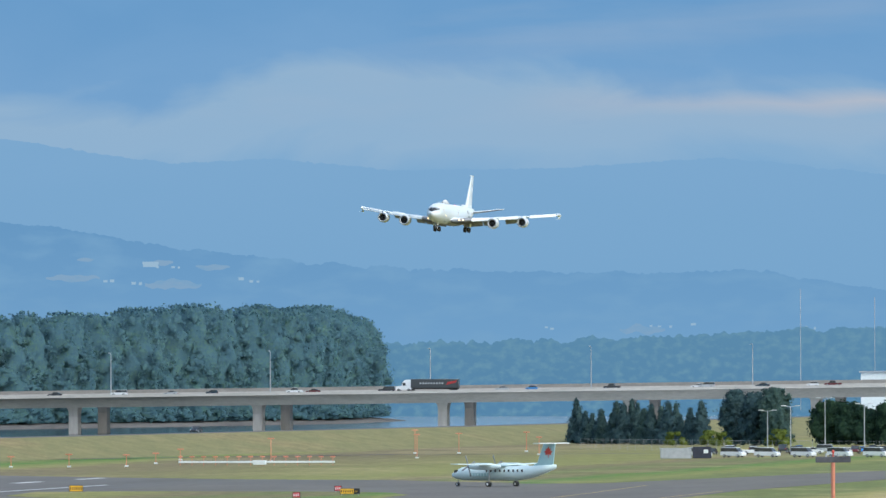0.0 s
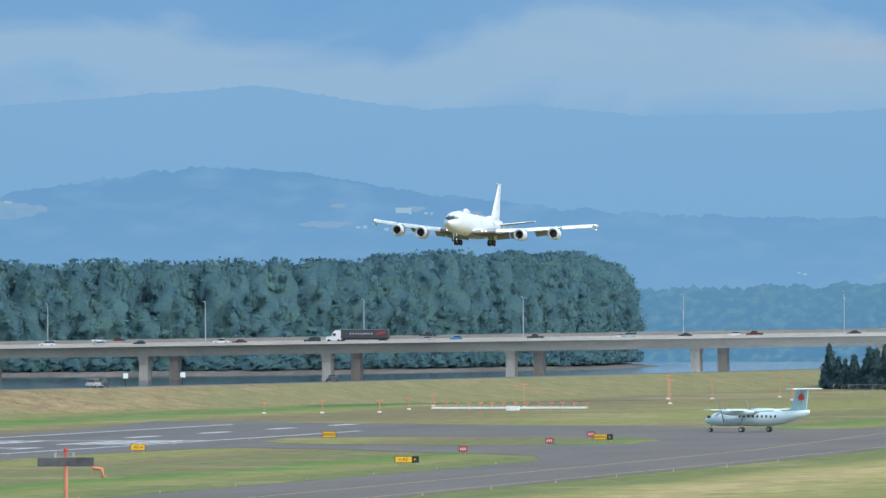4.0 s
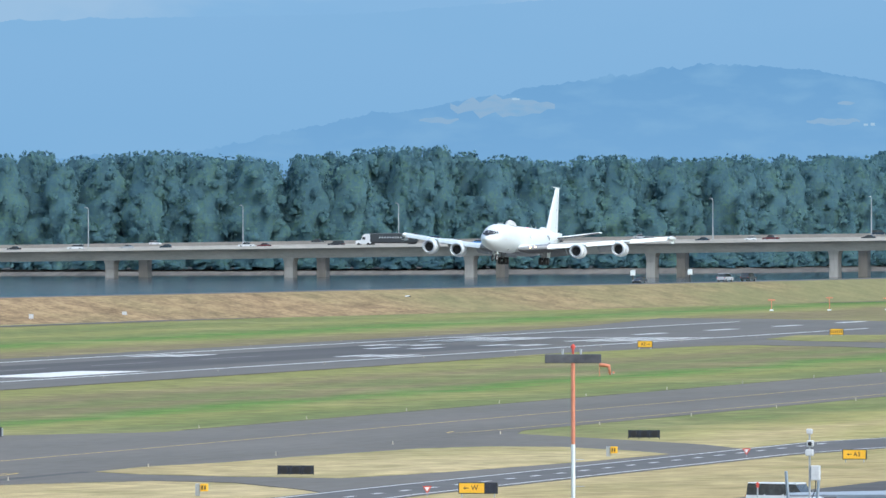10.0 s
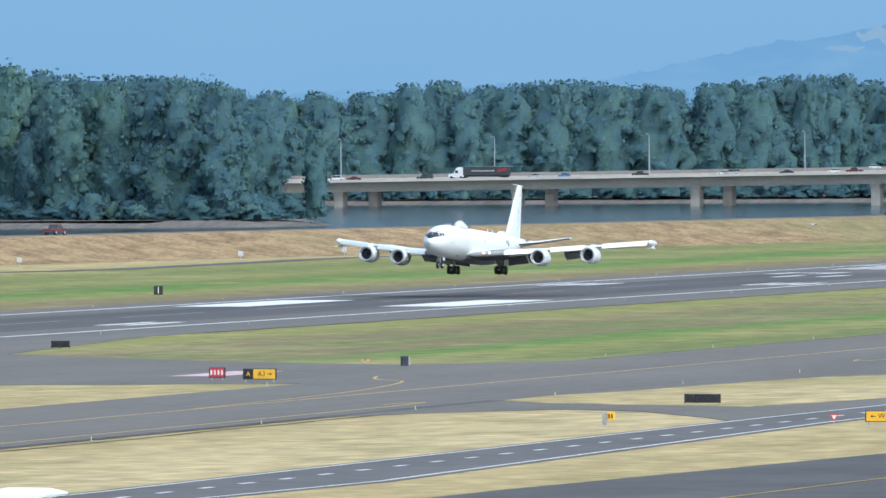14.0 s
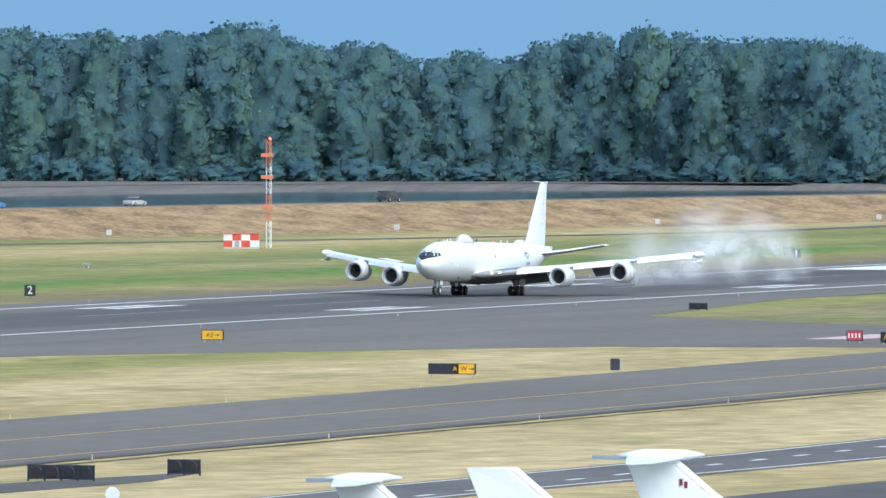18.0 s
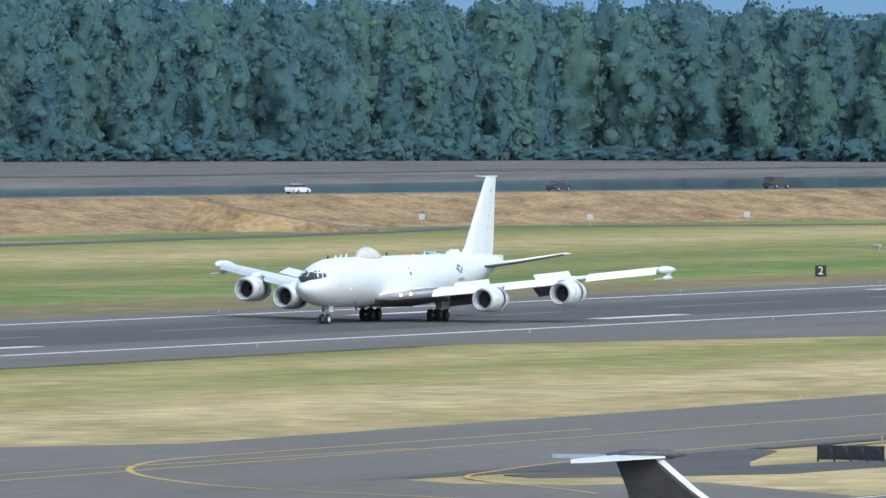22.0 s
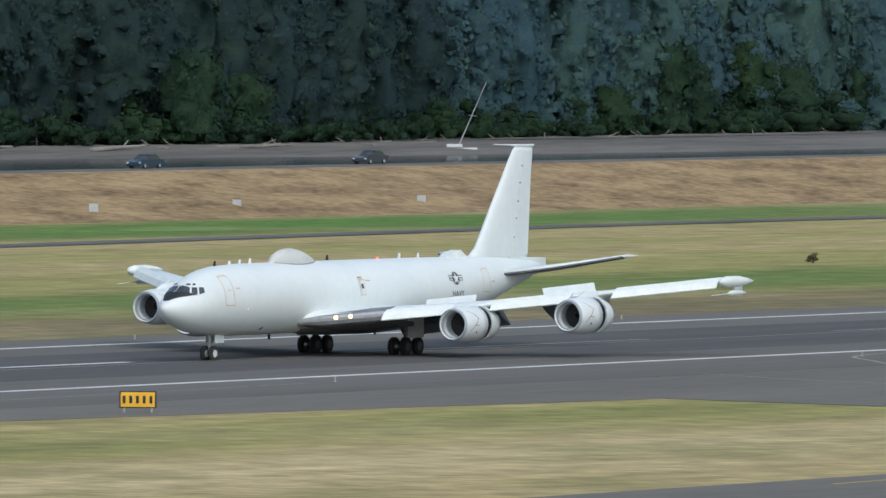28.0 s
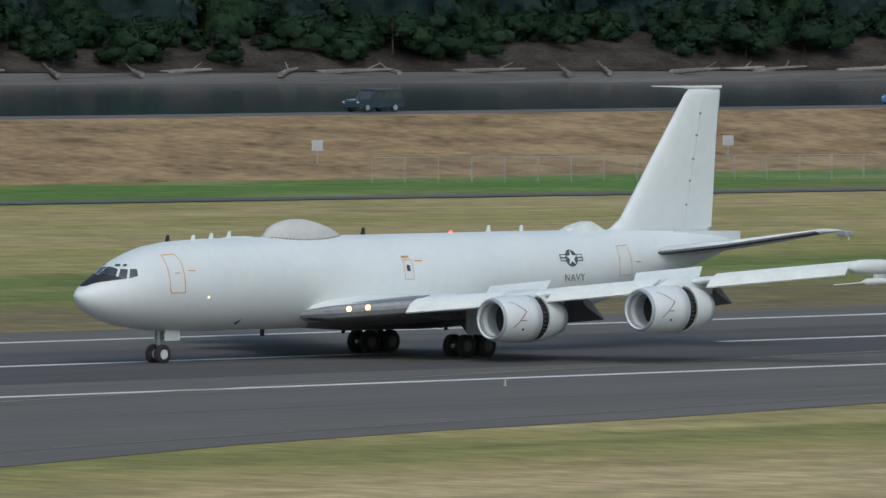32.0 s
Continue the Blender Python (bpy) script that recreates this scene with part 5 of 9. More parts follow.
def jet():
    root = thing("jet_airliner", "white four-engined navy jet with dorsal dome, gear and flaps down", "aircraft")
    bm = bmesh.new()
    loft(bm, [ellipse_ring(*s) for s in BODY])
    fus = part("fuselage", bm, AIRFRAME, root, "white painted fuselage", True)
    # belly fairing between the wings
    bm = bmesh.new()
    loft(bm, [[(x, 2.0 * w * math.cos(2 * math.pi * k / 20), 2.15 + h * math.sin(2 * math.pi * k / 20)) for k in range(20)] for x, w, h in ((-9.6, 0.3, 0.25), (-8.2, 0.75, 0.62), (-5, 0.98, 0.82), (0, 1.0, 0.86), (4, 0.8, 0.7), (6.4, 0.3, 0.35))])
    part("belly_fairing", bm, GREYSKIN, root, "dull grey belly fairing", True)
    for side in (-1, 1):
        bm = bmesh.new()
        st = []
        for y in (0.9, 1.8, 4.5, 7.3, 9.9, 13, 16, 19, 21.9):
            x, z, c = wing_le(y)
            st.append(((x, side * y, z), c, float(np.interp(y, [0, 22], [0.115, 0.09]))))
        surface_loft(bm, st)
        part("wing", bm, AIRFRAME, root, "white swept wing", True)
        # bare grey inboard leading edge, a dark shell for the shade below, with the landing lights
        for nm, mat, lab, upper in (("leading_edge_root", GREYSKIN, "bare grey inboard leading edge", True), ("wing_root_underside", SHADETRIM, "inboard wing underside coloured dark for its shade", False)):
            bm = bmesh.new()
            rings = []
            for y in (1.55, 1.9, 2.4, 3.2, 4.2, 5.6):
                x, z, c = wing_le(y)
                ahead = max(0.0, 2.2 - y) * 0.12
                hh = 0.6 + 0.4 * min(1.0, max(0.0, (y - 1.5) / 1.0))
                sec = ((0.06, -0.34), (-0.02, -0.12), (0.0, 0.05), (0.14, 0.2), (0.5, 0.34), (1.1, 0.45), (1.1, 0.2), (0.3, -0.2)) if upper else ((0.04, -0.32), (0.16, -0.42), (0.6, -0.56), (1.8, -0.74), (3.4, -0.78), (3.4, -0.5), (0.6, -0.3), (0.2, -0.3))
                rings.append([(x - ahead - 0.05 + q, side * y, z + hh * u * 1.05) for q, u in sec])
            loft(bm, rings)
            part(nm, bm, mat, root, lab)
        for y in (3.2, 3.9):
            x, z, c = wing_le(y)
            bm = bmesh.new()
            lathe(bm, [(-0.1, 0.04), (-0.06, 0.11), (0.05, 0.14)], (x - 0.05, side * y, z + 0.04), "X", 12)
            part("landing_light", bm, LANDING_GLOW, root, "bright warm landing light")
        # leading edge flaps
        for y0, y1 in ((5.6, 8.9), (10.8, 14.6), (16.7, 21.8)):
            bm = bmesh.new()
            rings = []
            for y in np.linspace(y0, y1, 4):
                x, z, c = wing_le(y)
                rings.append([(x - 0.55, side * y, z - 0.42), (x - 0.62, side * y, z - 0.36), (x - 0.3, side * y, z + 0.06), (x + 0.15, side * y, z + 0.3), (x + 0.12, side * y, z + 0.16), (x - 0.28, side * y, z - 0.06)])
            loft(bm, rings)
            part("leading_edge_flap", bm, WHITEPAINT, root, "white drooped leading edge flap")
        # trailing edge flaps, lowered
        for y0, y1, drop in ((2.0, 6.4, 0.34), (6.6, 8.7, 0.30), (11.1, 14.4, 0.27)):
            bm = bmesh.new()
            rings = []
            for y in np.linspace(y0, y1, 4):
                x, z, c = wing_le(y)
                te, fc = x + c, min(1.75, c * 0.3)
                for_ring = []
                ang = radians(33)
                for s, u in ((0, 0.14), (0.3, 0.2), (1.0, 0.02), (1.0, -0.02), (0.3, -0.12), (0, -0.08)):
                    sx, sz = s * fc, u * fc * 0.7
                    for_ring.append((te - 0.35 + sx * math.cos(ang) + sz * math.sin(ang), side * y, z - 0.22 - sx * math.sin(ang) + sz * math.cos(ang)))
                rings.append(for_ring)
            loft(bm, rings)
            part("flap", bm, GREYSKIN, root, "grey lowered trailing edge flap")
        # wing tip pod with its small lower pod and probe
        x, z, c = wing_le(21.9)
        bm = bmesh.new()
        lathe(bm, [(0.0, 0.04), (0.3, 0.26), (0.9, 0.36), (2.2, 0.36), (3.4, 0.22), (4.2, 0.05)], (x - 0.8, side * 22.15, z), "X", 14)
        pod = part("tip_pod", bm, WHITEPAINT, root, "white wing tip pod", True)
        bm = bmesh.new()
        lathe(bm, [(0.0, 0.03), (0.4, 0.17), (1.5, 0.17), (2.3, 0.05)], (x + 0.1, side * 22.2, z - 0.72), "X", 10)
        box(bm, x + 0.9, side * 22.2 - 0.06, z - 0.65, x + 1.9, side * 22.2 + 0.06, z - 0.2)
        rod(bm, (x + 0.2, side * 22.2, z - 0.75), (x - 1.9, side * 22.2, z - 0.83), 0.04, 0.02, 5)
        part("antenna_pod", bm, WHITEPAINT, pod, "small grey-white antenna pod with a probe", True)
        # tailplane
        bm = bmesh.new()
        surface_loft(bm, [((14.6, side * 0.7, 4.75), 5.6, 0.1), ((17.6, side * 3.6, 5.25), 3.9, 0.1), ((20.9, side * 6.95, 5.95), 2.1, 0.09)])
        part("tailplane", bm, AIRFRAME, root, "white tailplane with dark leading edge", True)
        bm = bmesh.new()
        loft(bm, [[(x0 - 0.03, side * y, z0 - 0.08), (x0 + 0.0, side * y, z0 + 0.02), (x0 + 0.12, side * y, z0 + 0.03), (x0 + 0.4, side * y, z0 - 0.15)] for x0, y, z0 in ((14.7, 0.9, 4.76), (17.57, 3.6, 5.22), (20.85, 6.93, 5.93))])
        part("tailplane_boot", bm, SHADETRIM, root, "dark grey leading edge")
        # doors and stencils
        for side_only in (side,):
            bm = bmesh.new()
            dx0, dx1, dz0, dz1 = -18.75, -17.8, 3.5, 5.3
            skin_outline(bm, [(dx0, dz0 + 0.15), (dx0 + 0.02, dz1), (dx1 - 0.15, dz1 + 0.05), (dx1, dz1 - 0.25), (dx1, dz0), (dx0 + 0.1, dz0), (dx0, dz0 + 0.15)], 0.035, side)
            skin_outline(bm, [(-18.35, 4.45), (-18.05, 4.45)], 0.04, side)
            skin_outline(bm, [(-17.5, 4.55), (-17.05, 4.55)], 0.04, side)
            part("door_outline", bm, ORANGE, root, "thin orange door outline")
            bm = bmesh.new()
            skin_outline(bm, [(-3.0, 3.85), (-3.0, 4.8), (-2.4, 4.8), (-2.4, 3.85), (-3.0, 3.85)], 0.03, side)
            skin_outline(bm, [(-2.2, 4.75), (-1.7, 4.75)], 0.06, side)
            skin_outline(bm, [(-3.05, 4.95), (-2.55, 4.95)], 0.1, side)
            part("hatch_outline", bm, ORANGE, root, "thin orange hatch outline")
            bm = bmesh.new()
            skin_patch(bm, -2.83, -2.6, 4.25, 4.55, side, 0.03, 2, 2)
            part("hatch_window", bm, GLASS, root)
            bm = bmesh.new()
            skin_outline(bm, [(12.2, 3.75), (12.2, 5.2), (13.0, 5.25), (13.2, 3.75), (12.2, 3.75)], 0.03, side)
            skin_outline(bm, [(13.4, 4.4), (13.8, 4.4)], 0.06, side)
            part("door_outline", bm, ORANGE, root, "thin orange door outline")
            # star emblem with side bars, and the service name
            bm = bmesh.new()
            cx, cz = 8.75, 4.68
            ctr = [bm.verts.new((cx, side * (body_at(cx, cz) + 0.02), cz))]
            rim = [bm.verts.new((cx + 0.42 * math.cos(t), side * (body_at(cx, cz + 0.42 * math.sin(t)) + 0.02), cz + 0.42 * math.sin(t))) for t in np.linspace(0, 2 * math.pi, 24, endpoint=False)]
            for k in range(24):
                bm.faces.new((ctr[0], rim[k], rim[(k + 1) % 24]))
            skin_outline(bm, [(cx - 0.8, cz + 0.17), (cx + 0.8, cz + 0.17)], 0.045, side, 0.018)
            skin_outline(bm, [(cx - 0.8, cz - 0.13), (cx + 0.8, cz - 0.13)], 0.045, side, 0.018)
            skin_outline(bm, [(cx - 0.8, cz + 0.02), (cx + 0.8, cz + 0.02)], 0.06, side, 0.018)
            skin_outline(bm, [(cx - 0.78, cz - 0.15), (cx - 0.78, cz + 0.19)], 0.045, side, 0.018)
            skin_outline(bm, [(cx + 0.78, cz - 0.15), (cx + 0.78, cz + 0.19)], 0.045, side, 0.018)
            part("emblem_disc", bm, GREYINK, root, "dark grey roundel with side bars")
            bm = bmesh.new()
            vs = []
            for k in range(10):
                t, r = math.pi / 2 + k * math.pi / 5, 0.4 if k % 2 == 0 else 0.158
                z = cz + r * math.sin(t)
                vs.append(bm.verts.new((cx + r * math.cos(t), side * (body_at(cx, z) + 0.04), z)))
            c0 = bm.verts.new((cx, side * (body_at(cx, cz) + 0.04), cz))
            for k in range(10):
                bm.faces.new((c0, vs[k], vs[(k + 1) % 10]))
            part("emblem_star", bm, WHITEPAINT, root, "white five-pointed star")
            # engines
        for yo, lx, zc in ((9.9, -5.2, 2.17), (15.7, -0.9, 2.72)):
            eng = new("engine")
            eng.parent = root
            eng.location = (lx + 0.12, side * yo, zc)
            eng.scale = (0.95, 0.95, 0.95)
            tagged(eng, "white turbofan engine with thrust reverser")
            bm = bmesh.new()
            lathe(bm, [(0.0, 0.98), (0.05, 1.04), (0.3, 1.13), (0.9, 1.2), (1.9, 1.23), (2.55, 1.22), (2.55, 1.0), (1.2, 0.86), (0.4, 0.84), (0.06, 0.92), (0.0, 0.98)], (0, 0, 0), "X", 28, False)
            part("cowl", bm, NACELLE, eng, "white engine cowl", True)
            bm = bmesh.new()
            lathe(bm, [(-0.03, 0.97), (-0.02, 1.02), (0.1, 1.085), (0.12, 1.08), (0.02, 0.96), (0.14, 0.87), (0.12, 0.86)], (0, 0, 0), "X", 28, False)
            part("intake_lip", bm, DUCT, eng, "dull grey intake lip", True)
            bm = bmesh.new()
            lathe(bm, [(0.14, 0.87), (0.6, 0.845), (1.3, 0.83)], (0, 0, 0), "X", 28, False)
            part("intake_duct", bm, DUCT, eng, "grey intake duct", True)
            bm = bmesh.new()
            lathe(bm, [(1.22, 0.85), (1.3, 0.85)], (0, 0, 0), "X", 28)
            part("fan", bm, BLACK, eng, "dark engine fan")
            bm = bmesh.new()
            lathe(bm, [(0.86, 0.02), (1.0, 0.12), (1.24, 0.24)], (0, 0, 0), "X", 14)
            part("spinner", bm, BLACK, eng, "", True)
            bm = bmesh.new()
            box(bm, 1.17, -0.05, 0.2, 1.21, 0.05, 0.82)
            blade = part("fan_blade", bm, TYRE, eng)
            for k in range(1, 24):
                o = new("fan_blade", blade.data)
                o.parent, o.rotation_euler = eng, (2 * math.pi * k / 24, 0, 0)
            bm = bmesh.new()
            lathe(bm, [(2.3, 1.02), (3.5, 0.98), (4.0, 0.8)], (0, 0, 0), "X", 24)
            part("reverser_core", bm, BLACK, eng, "black thrust reverser cascade", True)
            bm = bmesh.new()
            box(bm, 2.5, -0.012, 1.0, 3.15, 0.012, 1.1)
            vane = part("cascade_vane", bm, SHADETRIM, eng)
            for k in range(1, 30):
                o = new("cascade_vane", vane.data)
                o.parent, o.rotation_euler = eng, (2 * math.pi * k / 30, 0, 0)
            bm = bmesh.new()
            lathe(bm, [(2.56, 1.22), (3.0, 1.19), (3.7, 1.02), (4.25, 0.82), (4.2, 0.74), (3.4, 0.95), (2.56, 1.1), (2.56, 1.22)], (0, 0, 0), "X", 28, False)
            sl = part("reverser_sleeve", bm, NACELLE, eng, "white sliding reverser sleeve", True)
            sl["slides"] = 1
            bm = bmesh.new()
            lathe(bm, [(3.6, 0.7), (4.6, 0.55), (5.0, 0.42)], (0, 0, 0), "X", 20)
            part("exhaust", bm, GREYSKIN, eng, "grey exhaust nozzle", True)
            for s2 in (-1, 1):
                bm = bmesh.new()
                pts = [(0.55, 52), (1.45, 20), (0.55, -20)]
                for (xa, ta), (xb, tb) in zip(pts, pts[1:]):
                    prev = None
                    for q in range(9):
                        xx, tt = xa + (xb - xa) * q / 8, radians(ta + (tb - ta) * q / 8)
                        rr = float(np.interp(xx, [0, 0.05, 0.3, 0.9, 1.9], [0.98, 1.04, 1.13, 1.2, 1.23])) + 0.012
                        cur = [bm.verts.new((xx + d, s2 * rr * math.cos(tt), rr * math.sin(tt))) for d in (-0.034, 0.034)]
                        if prev:
                            bm.faces.new((prev[0], prev[1], cur[1], cur[0]))
                        prev = cur
                part("warning_stripe", bm, MAROON, eng, "thin red warning chevron")
            for xs in (1.62, 2.5):
                bm = bmesh.new()
                rs = float(np.interp(xs, [0.9, 1.9, 2.55], [1.2, 1.23, 1.22])) + 0.006
                lathe(bm, [(xs, rs), (xs + 0.03, rs)], (0, 0, 0), "X", 28, False)
                part("cowl_seam", bm, HUB, eng, "thin grey cowl seam")
            for s2 in (-1, 1):
                bm = bmesh.new()
                box(bm, 0.95, s2 * 1.19 - 0.02, -0.06, 1.45, s2 * 1.19 + 0.02, -0.02)
                part("stencil_bar", bm, GREYINK, eng, "thin dark stencil bar")
                bm = bmesh.new()
                box(bm, 3.25, s2 * 1.06 - 0.06, 0.1, 3.5, s2 * 1.06 + 0.06, 0.24)
                part("placard", bm, MAROON, eng, "small red placard")
            bm = bmesh.new()
            lathe(bm, [(-0.02, 0.06), (0.02, 0.06)], (1.2, -1.12, -0.5), "Y", 10)
            part("drain_port", bm, BLACK, eng, "small dark oval port")
            wx, wz, wc = wing_le(yo)
            bm = bmesh.new()
            loft(bm, [[(xa, -0.16, 0.7), (xa, 0.16, 0.7), (xa + 0.1, 0.13, zt), (xa + 0.1, -0.13, zt)] for xa, zt in ((1.2, 1.2), (2.0, wz - zc + 0.25), (3.3, wz - zc + 0.35), (5.2, wz - zc - 0.1))])
            part("pylon", bm, AIRFRAME, eng, "white engine pylon", True)
        # main gear
        gear = new("main_gear")
        gear.parent = root
        gear.location = (0, side * 3.36, 0)
        tagged(gear, "six visible tyres on a steel bogie and strut")
        bm = bmesh.new()
        rod(bm, (0.05, 0, 0.6), (0.1, 0, 2.6), 0.16, 0.2, 10)
        rod(bm, (-1.2, 0, 0.6), (1.2, 0, 0.6), 0.1, 0.1, 8)
        rod(bm, (0.05, 0, 1.1), (-1.3, 0, 2.4), 0.08, 0.08, 6)
        rod(bm, (0.05, 0, 1.4), (0.1, -side * 1.2, 2.5), 0.08, 0.08, 6)
        part("strut", bm, STEEL, gear, "steel strut and bogie beam")
        bm = bmesh.new()
        box(bm, -1.0, side * 0.75, 1.15, 0.9, side * 0.8, 2.5)
        part("gear_door", bm, WHITEPAINT, gear, "white gear door")
        for wx in (-0.72, 0.72):
            for wy in (-0.43, 0.43):
                wheel(gear, wx, wy, 0.58, 0.58, 0.36, DARKHUB)
    # spoilers: hinged panels that rise after touchdown
    for side in (-1, 1):
        for y0, y1 in ((5.4, 8.6), (11.6, 14.9)):
            mid = (y0 + y1) / 2
            x, z, c = wing_le(mid)
            x0, z0, c0 = wing_le(y0)
            x1, z1, c1 = wing_le(y1)
            hinge = (x + c * 0.62, side * mid, z + 0.30)
            slope = math.atan2((x1 + c1 * 0.62) - (x0 + c0 * 0.62), y1 - y0)
            bm = bmesh.new()
            box(bm, 0, -(y1 - y0) / 2, 0, 1.15, (y1 - y0) / 2, 0.05, 0.015)
            sp = part("spoiler", bm, WHITEPAINT, root, "white wing spoiler panel")
            sp.rotation_euler = (radians(6.5) * side, 0, -slope * side)
            sp.location = hinge
            sp["spoils"] = 1
    # nose gear
    gear = new("nose_gear")
    gear.parent = root
    gear.location = (-17.85, 0, 0)
    tagged(gear, "nose gear strut with two tyres")
    bm = bmesh.new()
    rod(bm, (0, 0, 0.5), (0.05, 0, 2.0), 0.09, 0.12, 8)
    rod(bm, (0, -0.3, 0.48), (0, 0.3, 0.48), 0.06, 0.06, 6)
    rod(bm, (0, 0, 0.9), (0.9, 0, 1.8), 0.06, 0.06, 6)
    part("strut", bm, STEEL, gear)
    for s in (-1, 1):
        bm = bmesh.new()
        box(bm, 0.1, s * 0.42, 1.1, 1.1, s * 0.46, 1.65, 0, pose(0, 0, 0, s * 4, 0, 0))
        part("gear_door", bm, WHITEPAINT, gear, "small white gear door")
    for s in (-1, 1):
        wheel(gear, 0, s * 0.3, 0.48, 0.48, 0.26)
    # fin, rudder line, probe
    bm = bmesh.new()
    rings = []
    for z, xl, c, t in ((5.75, 12.4, 8.1, 0.06), (6.05, 13.25, 7.25, 0.09), (6.5, 13.95, 6.55, 0.1), (9.5, 16.15, 4.6, 0.1), (12.7, 18.55, 2.62, 0.1), (13.05, 18.9, 2.25, 0.06)):
        sec = airfoil(c, t)
        rings.append([(xl + s, (u if k < len(sec) / 2 else u * 1.5), z) for k, (s, u) in enumerate(sec)])
    loft(bm, rings)
    part("fin", bm, AIRFRAME, root, "tall white swept fin", True)
    bm = bmesh.new()
    for s in (-1, 1):
        rod(bm, (18.3, s * 0.24, 5.95), (19.7, s * 0.15, 12.4), 0.02, 0.02, 4)
    part("rudder_seam", bm, HUB, root, "thin grey rudder hinge line")
    bm = bmesh.new()
    loft(bm, [[(18.6 + q, -0.1, z), (20.55 + q * 0.3, -0.03, z), (20.55 + q * 0.3, 0.03, z), (18.6 + q, 0.1, z)] for z, q in ((6.0, 0.0), (8.9, 0.65), (11.75, 1.3))])
    part("rudder", bm, AIRFRAME, root, "white rudder that ends below the fin tip")
    for z, x in ((7.1, 18.5), (8.3, 18.75), (9.4, 19.0), (10.6, 19.25), (11.7, 19.5)):
        for g in (-1, 1):
            bm = bmesh.new()
            box(bm, x - 0.05, g * 0.22 - 0.04, z, x + 0.05, g * 0.22 + 0.04, z + 0.1)
            part("hinge_fitting", bm, GREYSKIN, root, "small dark hinge fitting")
    bm = bmesh.new()
    rod(bm, (19.0, 0, 13.08), (16.2, 0, 13.14), 0.06, 0.02, 6)
    box(bm, 18.6, -0.12, 13.0, 21.2, 0.12, 13.14, 0.03)
    part("fin_probe", bm, WHITEPAINT, root, "thin antenna probe on the fin tip")
    # dorsal dome and small antennas
    bm = bmesh.new()
    rings = []
    for k in range(13):
        s = k / 12
        x = -10.9 + 5.2 * s
        h = 0.92 * (math.sin(math.pi * min(1, s ** 0.8)) ** 0.72) * (1.0 if s < 0.5 else 1 - 0.12 * (s - 0.5)) + 0.02
        w = 0.7 * max(0.03, math.sin(math.pi * min(max(s, 0.02), 0.98))) ** 0.5
        rings.append([(x, w * math.cos(t), 3.74 + 2.24 * math.sqrt(1 - (w * math.cos(t) / 1.88) ** 2) + h * 0.94 * math.sin(t)) for t in np.linspace(0, math.pi, 13)])
    loft(bm, rings, False, False)
    part("dorsal_dome", bm, surface("dome_paint", (0.5, 0.5, 0.47), (0.6, 0.6, 0.565), 0.8, 0.6), root, "grey-white dorsal antenna dome", True)
    bm = bmesh.new()
    for k in range(24):
        s = 0.06 + 0.88 * k / 23
        x, w = -10.9 + 5.2 * s, 0.7 * math.sin(math.pi * s) ** 0.5
        z = 3.74 + 2.24 * math.sqrt(1 - (w / 1.88) ** 2)
        for g in (-1, 1):
            box(bm, x - 0.04, g * w - 0.05, z - 0.02, x + 0.04, g * w + 0.05, z + 0.07)
    tagged(part("fastener_row", bm, GREYSKIN, root, "row of dark dome fasteners"), kind="stuff")
    bm = bmesh.new()
    loft(bm, [[(x, -w, 5.85), (x, -w * 0.8, 5.9 + h), (x, w * 0.8, 5.9 + h), (x, w, 5.85)] for x, w, h in ((9.9, 0.3, 0.12), (10.5, 0.42, 0.3), (11.5, 0.45, 0.52), (11.65, 0.45, 0.5), (12.6, 0.25, 0.12))])
    part("dorsal_scoop", bm, WHITEPAINT, root, "angular white dorsal scoop")
    bm = bmesh.new()
    loft(bm, [[(x, -w, b), (x, -w, t), (x, w, t), (x, w, b)] for x, w, b, t in ((17.5, 0.5, 4.9, 5.84), (20.5, 0.42, 4.9, 5.8), (22.4, 0.3, 5.15, 5.76))])
    part("tail_cone", bm, AIRFRAME, root, "square-ended white tail cone")
    bm = bmesh.new()
    lathe(bm, [(0.0, 0.05), (0.12, 0.07), (0.2, 0.02)], (22.4, 0, 5.6), "X", 8)
    part("tail_lamp", bm, TAILLAMP, root, "small red tail lamp")
    for x, hgt, mat in ((-17.3, 0.3, BLACK), (-15.6, 0.22, WHITEPAINT), (-14.4, 0.26, WHITEPAINT), (-13.2, 0.32, WHITEPAINT), (-4.1, 0.34, BLACK), (4.6, 0.32, WHITEPAINT), (6.9, 0.3, WHITEPAINT)):
        bm = bmesh.new()
        zt = float(np.interp(x, [s[0] for s in BODY], [s[1] for s in BODY]))
        loft(bm, [[(x - 0.14, -0.03, zt - 0.05), (x + 0.16, -0.03, zt - 0.05), (x + 0.16, 0.03, zt - 0.05), (x - 0.14, 0.03, zt - 0.05)], [(x - 0.02, -0.02, zt + hgt), (x + 0.14, -0.02, zt + hgt), (x + 0.14, 0.02, zt + hgt), (x - 0.02, 0.02, zt + hgt)]])
        part("blade_antenna", bm, mat, root, "small blade antenna")
    for x in (-11.0, -5.5, 1.6):
        bm = bmesh.new()
        box(bm, x, -0.03, 1.2, x + 0.22, 0.03, 1.6)
        part("belly_antenna", bm, BLACK, root)
    bm = bmesh.new()
    lathe(bm, [(0.0, 0.1), (0.1, 0.08), (0.14, 0.02)], (2.0, 0, 5.98), "Z", 10)
    part("beacon", bm, RED_GLOW, root, "red beacon")
